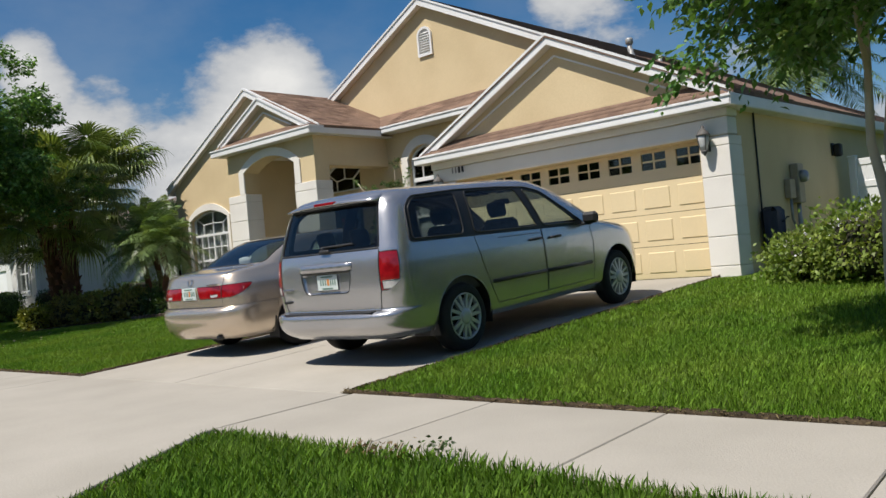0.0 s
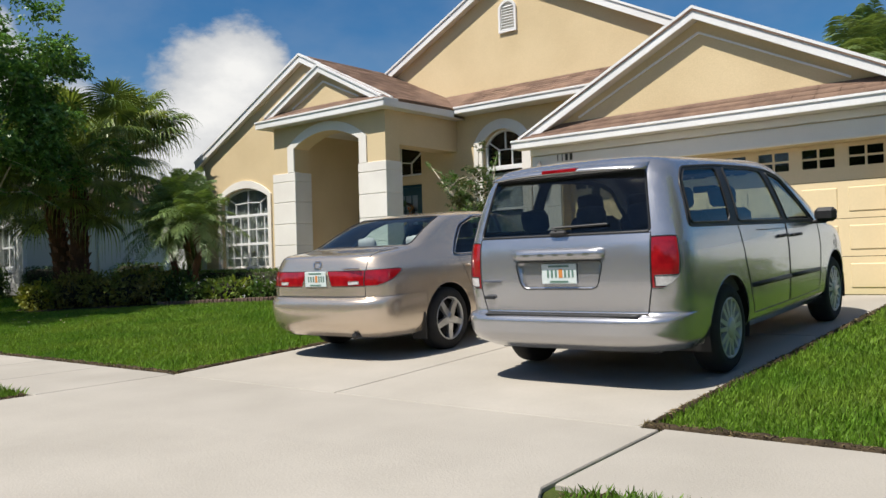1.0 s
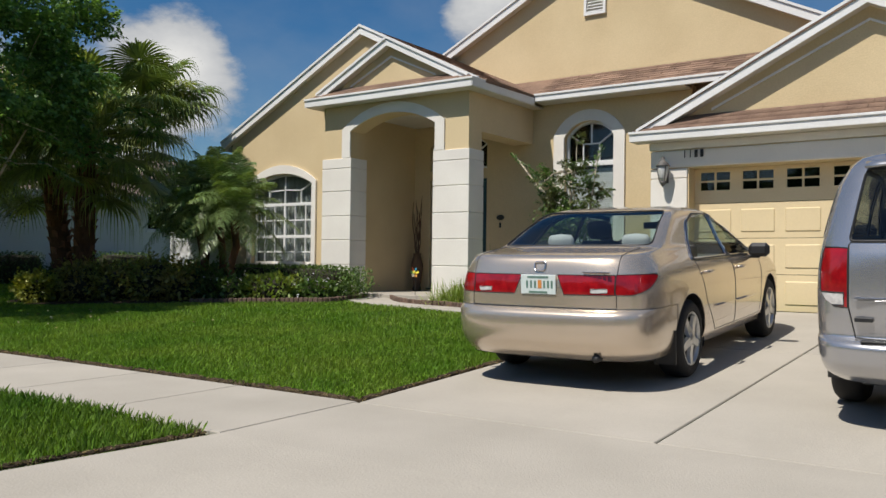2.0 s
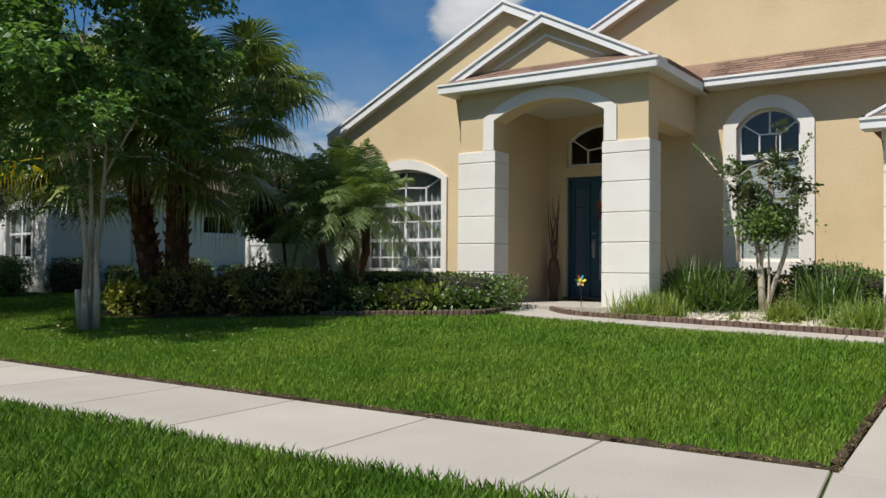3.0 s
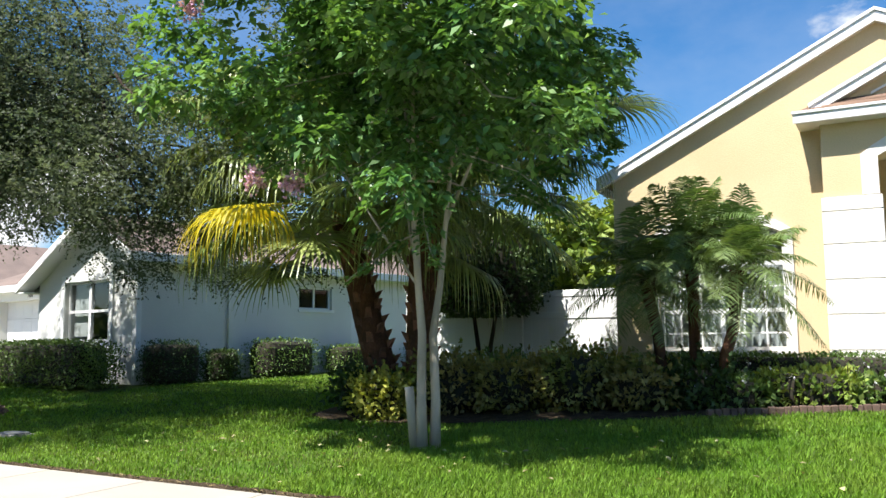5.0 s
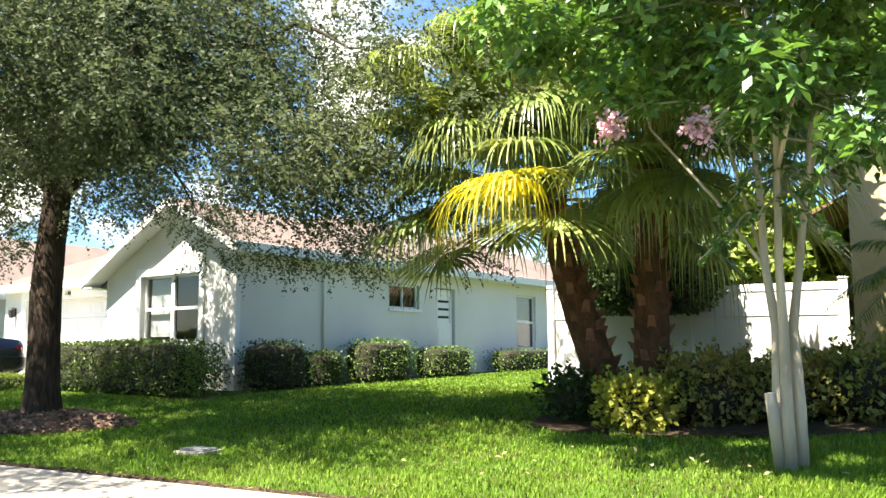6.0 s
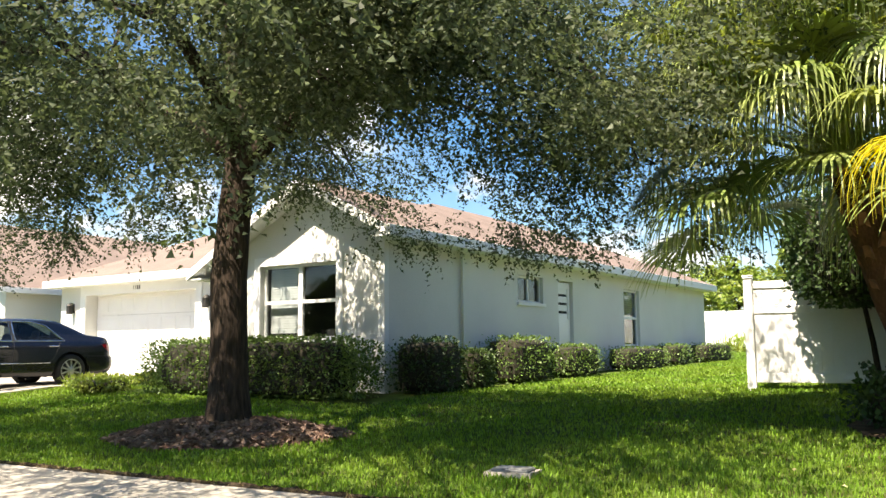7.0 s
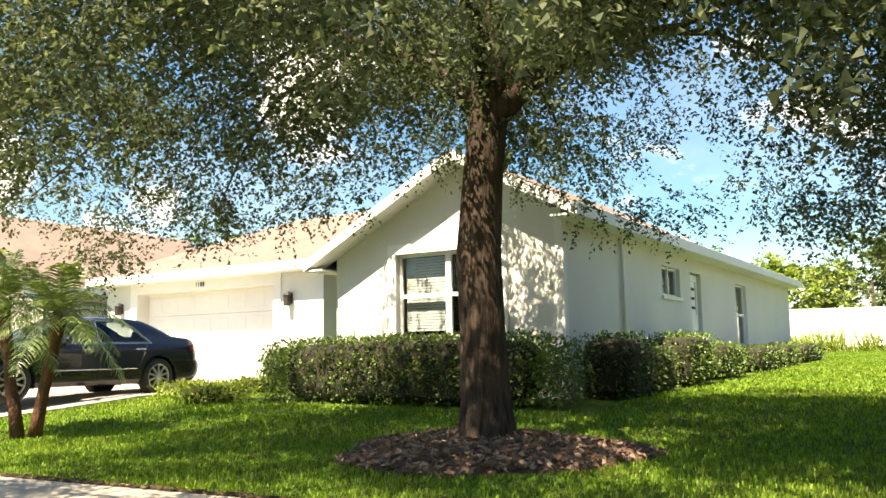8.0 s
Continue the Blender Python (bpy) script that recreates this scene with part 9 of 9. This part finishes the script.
for k in range(9):
    x, y = -31.5 + 1.15 * k + 0.3 * math.sin(k * 2.1), 41.6 + 0.3 * math.cos(k * 1.7)
    grass_clump("pale tall grass clump before the back fence", (x, y, gz(x, y)), 160, 1.25 + 0.2 * math.sin(k), 0.3, LEAF_LIME, 460 + k, 0.022)


# ---- fittings on the tan house and small things ----
METAL_GREY = material("grey painted metal", (0.36, 0.36, 0.35), (0.30, 0.30, 0.29), 0.5, 6, 60, metal=0.3, fine_amount=0.1)
METER_TAN = material("tan painted meter box", (0.42, 0.34, 0.24), (0.36, 0.29, 0.2), 0.7, 6, 60, fine_amount=0.1)
IRON = material("dark cast iron", (0.03, 0.028, 0.026), (0.045, 0.04, 0.035), 0.6, 14, 60, 0.4, metal=0.3)
WICKER = material("dry brown twig", (0.14, 0.085, 0.05), (0.09, 0.055, 0.035), 0.9, 12, 60, 0.6, stretch=(1, 1, 0.3))


def number_bars(label, m):
    t = thing("house_number", label, "house number")
    t.matrix_world = m
    for k, (w, h) in enumerate(((0.012, 0.11), (0.012, 0.11), (0.045, 0.11), (0.045, 0.11))):
        part("number_bar", Build().box(-0.15 + 0.085 * k - w / 2, -0.15 + 0.085 * k + w / 2, -0.012, 0.0, -h / 2, h / 2, 0.002), IRON, t)


number_bars("small dark number bars on the garage header", Matrix.Translation((-13.40, GY - 0.045, 2.72)))
number_bars("small dark number bars over the white garage door", nm @ Matrix.Translation((-11.1, GN - 0.035, 2.80)))


def roof_pipe(x, y, z, h, r, cap):
    t = thing("roof_vent", "grey metal vent pipe standing on the shingle roof", "vent pipe", (x, y, z), "roof vents")
    part("pipe", Build().tube([(0, 0, -0.25), (0, 0, h)], r, 12), METAL_GREY, t, "", True)
    part("flashing", Build().lathe([(r * 2.4, -0.10), (r * 1.3, 0.03), (r, 0.04)], 14), METAL_GREY, t)
    if cap:
        part("cap", Build().lathe([(r * 1.0, h - 0.06), (r * 1.55, h - 0.04), (r * 1.6, h + 0.06), (r * 1.3, h + 0.10), (0.0, h + 0.11)], 14), METAL_GREY, t, "", True)


main_z = lambda x: 7.12 - (x + 16.1) * 0.5012
for x, y, h, r, cap in ((-13.3, 20.2, 0.27, 0.06, True), (-12.6, 19.0, 0.14, 0.05, False), (-11.7, 18.6, 0.20, 0.05, False), (-10.3, 18.2, 0.26, 0.055, True)):
    roof_pipe(x, y, main_z(x), h, r, cap)
for x, y in ((-2.0, 13.4), (-1.2, 15.0)):
    q = nm @ Vector((x, y, 3.12 + 0.424 * (0.38 - x)))
    roof_pipe(q.x, q.y, q.z, 0.22, 0.05, False)


def side_fittings():
    x = GX1 + 0.2
    hr = thing("hose_reel", "black garden hose reel box hung on the tan side wall", "hose reel", (GX1 + 0.02, 14.62, 1.08))
    part("case", Build().box(0.0, 0.26, -0.22, 0.22, -0.34, 0.34, 0.07), BLACK, hr, "", True)
    part("hose", Build().tube([(0.13, 0.0, -0.30), (0.16, -0.10, -0.44), (0.18, 0.02, -0.58), (0.2, 0.2, -0.62)], 0.013, 6), BLACK, hr)
    part("crank", Build().tube([(0.26, 0.0, 0.1), (0.30, 0.0, 0.1), (0.30, 0.1, 0.16), (0.34, 0.1, 0.16)], 0.012, 6), BLACK, hr)
    mb = thing("electric_meter", "tan electric meter box with glass dome and conduit", "meter", (GX1 + 0.004, 16.0, 1.75))
    part("box", Build().box(0.0, 0.14, -0.13, 0.13, -0.28, 0.38, 0.015), METER_TAN, mb)
    part("meter_dome", Build().lathe([(0.10, 0.0), (0.10, 0.06), (0.085, 0.10), (0.0, 0.115)], 18, Matrix.Translation((0.14, 0.0, 0.16)) @ pose(0, 0, 0, 0, 90, 0)), METAL_GREY, mb, "round grey meter", True)
    part("side_box", Build().box(0.0, 0.10, -0.42, -0.18, -0.20, 0.12, 0.012), METER_TAN, mb)
    part("conduit", Build().tube([(0.06, 0.0, -0.28), (0.06, 0.0, -1.2)], 0.035, 10), METAL_GREY, mb, "", True)
    part("conduit", Build().tube([(0.05, -0.3, -0.2), (0.05, -0.3, -0.55), (0.05, -0.12, -0.7), (0.05, -0.1, -1.2)], 0.022, 8), METAL_GREY, mb, "", True)
    dp2 = thing("wall_conduit", "thin dark conduit running up the tan side wall", "pipe", (GX1 + 0.02, 14.55, 0.5))
    part("conduit", Build().tube([(0, 0, 0), (0, 0, 1.2), (0, 0, 2.42)], 0.014, 8), IRON, dp2, "", True)
    wl = thing("wall_lamp", "small dark wall lamp on the tan side wall", "wall lamp", (GX1 + 0.005, 18.1, 2.45))
    part("back_plate", Build().box(0.0, 0.03, -0.07, 0.07, -0.12, 0.12, 0.008), IRON, wl)
    part("lamp_body", Build().box(0.03, 0.17, -0.07, 0.07, -0.14, 0.10, 0.03), IRON, wl)


side_fittings()


def pinwheel():
    t = thing("garden_pinwheel", "colourful flower pinwheel on a thin stick", "pinwheel", (-18.12, 13.02, 0.505))
    part("stick", Build().tube([(0, 0, 0.0), (0, 0, 0.40)], 0.006, 6), IRON, t)
    cols = [(0.75, 0.62, 0.05), (0.05, 0.35, 0.55), (0.65, 0.12, 0.06), (0.12, 0.42, 0.08), (0.8, 0.75, 0.55), (0.7, 0.3, 0.04)]
    for k in range(6):
        a = math.pi * k / 3
        v = [(0, -0.02, 0.40), (0.065 * math.cos(a - 0.4), -0.045, 0.40 + 0.065 * math.sin(a - 0.4)), (0.10 * math.cos(a), -0.03, 0.40 + 0.10 * math.sin(a)), (0.065 * math.cos(a + 0.4), -0.015, 0.40 + 0.065 * math.sin(a + 0.4))]
        back = [(p[0], p[1] + 0.004, p[2]) for p in v]
        part("petal", Build().add(v + back, [(0, 1, 2, 3), (7, 6, 5, 4), (0, 4, 5, 1), (1, 5, 6, 2), (2, 6, 7, 3), (3, 7, 4, 0)]), material("pinwheel petal", cols[k], None, 0.4, 9, 40), t)
    part("hub", Build().lathe([(0.03, 0.0), (0.025, 0.02), (0.0, 0.026)], 12, Matrix.Translation((0, -0.03, 0.40)) @ pose(0, 0, 0, 90)), material("pinwheel hub", (0.8, 0.7, 0.1), None, 0.4, 9, 40), t)


pinwheel()


def entry_urn():
    t = thing("urn", "tall brown urn with dry branches beside the front door", "urn", (-19.62, 15.05, 0.505))
    part("pot", Build().lathe([(0.08, 0.0), (0.09, 0.03), (0.07, 0.12), (0.11, 0.34), (0.12, 0.52), (0.09, 0.66), (0.07, 0.72), (0.085, 0.76), (0.065, 0.76)], 20), WICKER, t, "", True)
    rng = np.random.default_rng(500)
    for k in range(9):
        a = k * 2.4
        part("branch", Build().tube(branch_path(rng, (0.02 * math.cos(a), 0.02 * math.sin(a), 0.7), (0.10 * math.cos(a), 0.07 * math.sin(a), 1.55 + 0.45 * rng.random()), 0.0, 5, 0.03), [0.013, 0.012, 0.011, 0.009, 0.007, 0.004], 5), WICKER, t)


entry_urn()


def plaque():
    t = thing("wall_plaque", "dark oval plaque with a pendant on the entry wall", "plaque", (-17.80, EY - 0.002, 1.97))
    part("oval", Build().lathe([(0.085, 0.0), (0.08, 0.018), (0.0, 0.02)], 20, pose(0, 0, 0, 90) @ Matrix.Diagonal((1, 0.62, 1, 1))), IRON, t)
    part("pendant", Build().box(-0.02, 0.02, -0.015, 0.0, -0.2, -0.1, 0.005), IRON, t)


plaque()


def n_lantern(x):
    t = thing("wall_lantern", "black lantern on the white garage wall", "wall lantern", (0, 0, 0), "white garage lanterns")
    t.matrix_world = nm @ Matrix.Translation((x, GN - 0.003, 2.30))
    part("back_plate", Build().box(-0.05, 0.05, -0.02, 0.0, -0.12, 0.14, 0.008), IRON, t)
    part("arm", Build().tube([(0, -0.01, 0.12), (0, -0.10, 0.17), (0, -0.14, 0.14)], 0.012, 6), IRON, t)
    part("cage", Build().box(-0.065, 0.065, -0.205, -0.075, -0.16, 0.08, 0.012), IRON, t)
    part("cap", Build().lathe([(0.10, 0.08), (0.05, 0.14), (0.0, 0.16)], 10, Matrix.Translation((0, -0.14, 0))), IRON, t)


n_lantern(-8.15)
n_lantern(-14.1)


def path_light(x, y):
    t = thing("path_light", "small black path light staked in the lawn", "path light", (x, y, gz(x, y)))
    part("stake", Build().tube([(0, 0, -0.05), (0, 0, 0.42)], 0.014, 8), IRON, t)
    part("lamp_head", Build().lathe([(0.03, 0.38), (0.05, 0.42), (0.055, 0.52), (0.07, 0.53), (0.06, 0.56), (0.0, 0.58)], 14), IRON, t, "", True)


path_light(-33.07, 14.6)
METER_GREY = material("weathered grey lid", (0.20, 0.21, 0.21), (0.15, 0.155, 0.155), 0.7, 9, 60, 0.3)
cover = thing("meter_cover", "grey concrete utility cover set in the lawn", "utility cover", (-29.41, 7.95, gz(-29.41, 7.95)))
part("lid", Build().box(-0.16, 0.16, -0.115, 0.115, -0.02, 0.045, 0.012), METER_GREY, cover, "grey lid")
part("rim", Build().slab([(-0.20, -0.155), (0.20, -0.155), (0.20, 0.155), (-0.20, 0.155)], [[(-0.165, -0.12), (0.165, -0.12), (0.165, 0.12), (-0.165, 0.12)]], 0.05, Matrix.Translation((0, 0, 0.02)) @ Matrix(((1, 0, 0, 0), (0, 1, 0, 0), (0, 0, -1, 0), (0, 0, 0, 1)))), CONCRETE, cover)
# low light-green planting beside the white driveway
for k, (x, y, sx) in enumerate(((-6.7, -0.9, 1.3), (-6.3, 0.3, 1.2), (-5.6, -1.5, 1.0))):
    hedge("ground_cover", "low light green ground cover beside the driveway", at_n(x, y), (sx, 0.9, 0.26), 1500, 0.07, LEAF_LIME, 520 + k, N_TURN, 0.8, "plant", "", 0.2)


def weed(label, x, y, n, size, mat, seed):
    rng = np.random.default_rng(seed)
    t = thing("weed", label, "weed", (x, y, gz(x, y)))
    c = rng.normal(size=(n, 3)) * np.array((0.08, 0.05, 0.02)) + np.array((0, 0, 0.075))
    c[:, 2] = np.maximum(c[:, 2], 0.04)
    link("foliage", leaf_mesh("foliage", c, rng.normal(size=(n, 3)) * np.array((1, 1, 0.5)), size, 0.3, mat, rng), t)
    part("stem", Build().tube([(0, 0, -0.02), (0.02, 0, 0.06), (0.05, 0.01, 0.11)], 0.006, 5), BARK_MYRTLE, t)


H1 = [(-6.0, 4.72, "small dark green weed in the verge grass", 46, 0.032, LEAF_DARK), (-6.42, 4.6, "dry brown leaves caught in the verge grass", 36, 0.034, LEAF_FAN_DRY), (-6.2, 4.62, "dry brown leaves caught in the verge grass", 22, 0.03, LEAF_FAN_DRY)]
for k, (x, y, lab, n, size, mat) in enumerate(H1):
    weed(lab, x, y, n, size, mat, 540 + k)


# ---- shingles ----
SHINGLE_CELLS = {}


def shingle_mesh(w, h):
    """One shingle tab: a thin slab thicker at its lower edge."""
    key = (round(w, 3), round(h, 3))
    if key not in SHINGLE_CELLS:
        g = 0.004
        b = Build().add([(g, 0, 0.011), (w - g, 0, 0.011), (w - g, h, 0.004), (g, h, 0.004), (g, 0, -0.002), (w - g, 0, -0.002)], [(0, 1, 2, 3), (4, 5, 1, 0), (1, 5, 2), (0, 3, 4)])
        SHINGLE_CELLS[key] = b.mesh("shingle", SHINGLE, False)
    return SHINGLE_CELLS[key]


def shingle_slope(origin, along, up, length, rise, clip, as_pieces, seed, mat=SHINGLE_JOINED, tab=0.31, course=0.145):
    """Courses of tabs on one roof slope; clip(u, v) says where the slope has roof."""
    rng = random.Random(seed)
    o, a, u = Vector(origin), Vector(along).normalized(), Vector(up).normalized()
    n = a.cross(u).normalized()
    if n.z < 0:
        n = -n
    m0 = Matrix((a.to_4d(), u.to_4d(), n.to_4d(), (0, 0, 0, 1))).transposed()
    m0 = Matrix(((a.x, u.x, n.x, o.x), (a.y, u.y, n.y, o.y), (a.z, u.z, n.z, o.z), (0, 0, 0, 1)))
    V, F = [], []
    for r in range(int(rise / course)):
        v = r * course
        s = -tab * rng.random()
        while s < length:
            w = tab * rng.choice((0.8, 1.0, 1.0, 1.15))
            s0, s1 = max(0.0, s), min(length, s + w)
            s += w
            if s1 - s0 < 0.06 or not (clip(s0, v) and clip(s1, v + course)):
                continue
            lift = 0.002 + 0.004 * rng.random()
            if as_pieces:
                ob = link("shingle", shingle_mesh(s1 - s0, course), house)
                ob.matrix_parent_inverse = house_m
                ob.matrix_basis = m0 @ Matrix.Translation((s0, v, lift))
            else:
                k = len(V)
                g = 0.004
                for p in ((s0 + g, v, 0.011), (s1 - g, v, 0.011), (s1 - g, v + course, 0.004), (s0 + g, v + course, 0.004), (s0 + g, v, -0.002), (s1 - g, v, -0.002)):
                    V.append(tuple(m0 @ Vector((p[0], p[1], p[2] + lift))))
                F += [(k, k + 1, k + 2), (k, k + 2, k + 3), (k + 4, k + 5, k + 1), (k + 4, k + 1, k)]
    if V:
        ob = link("shingle_field", fast_mesh("shingle_field", np.array(V), np.array(F), mat), house)
        ob.matrix_parent_inverse = house_m
        tagged(ob, kind="stuff")


whole = lambda s, v: True
# right slope of the portico and the strip over the entry, piece by piece
shingle_slope((-16.86, 13.25, 4.165), (0, 1, 0), (-2.80, 0, 1.34), 2.95, 3.06, lambda s, v: s < 1.70 + v * 0.62, True, 601)
shingle_slope((-16.86, 14.93, 4.19), (1, 0, 0), (0, 0.97, 0.505), 4.9, 1.08, lambda s, v: True, True, 602)
# the rest joined
shingle_slope((-14.30, 13.31, 3.044), (6.37, 0, 0.025), (0, 0.39, 0.28), 6.36, 0.48, lambda s, v: 1.1 * v < s < 6.36 - 1.1 * v, False, 603)
shingle_slope((-20.68, 12.87, 4.138), (1, 0, 0), (0, 0.29, 0.20), 3.79, 0.35, lambda s, v: v < s < 3.79 - v, False, 604)
shingle_slope((-8.0, 15.9, 3.07), (0, 1, 0), (-8.1, 0, 4.06), 12.0, 9.0, whole, False, 605)
shingle_slope((-7.93, 13.42, 3.143), (0, 1, 0), (-3.17, 0, 1.57), 2.4, 3.5, whole, False, 606)
shingle_slope((-14.32, 13.42, 3.104), (0, 1, 0), (3.22, 0, 1.61), 1.6, 3.55, whole, False, 607)


# ---- fallen leaves on the lawn ----
def fallen_leaves():
    rng = np.random.default_rng(620)
    n = 80
    x, y = -24.2 + rng.normal(size=n) * 2.2, 7.9 + rng.normal(size=n) * 0.9
    ok = y > far_edge(x) + 0.15
    x, y = x[ok], y[ok]
    n = len(x)
    c = np.stack([x, y, ground_z(x, y) + 0.055], 1)
    d = rng.normal(size=(n, 3)) * np.array((1, 1, 0.25))
    ob = link("fallen_leaves", leaf_mesh("fallen_leaves", c, d, 0.045 + 0.04 * rng.random(n), 0.3, LEAF_PALE, rng, 0.3, np.array((0, 0, 1.0)) + rng.normal(size=(n, 3)) * 0.3))
    tagged(ob, "pale fallen leaves scattered on the grass", "leaves", kind="stuff")


LEAF_PALE = material("pale fallen leaf", (0.45, 0.42, 0.22), (0.30, 0.26, 0.12), 0.7, 9, 40, leaf=0.2, vary=0.4)
fallen_leaves()
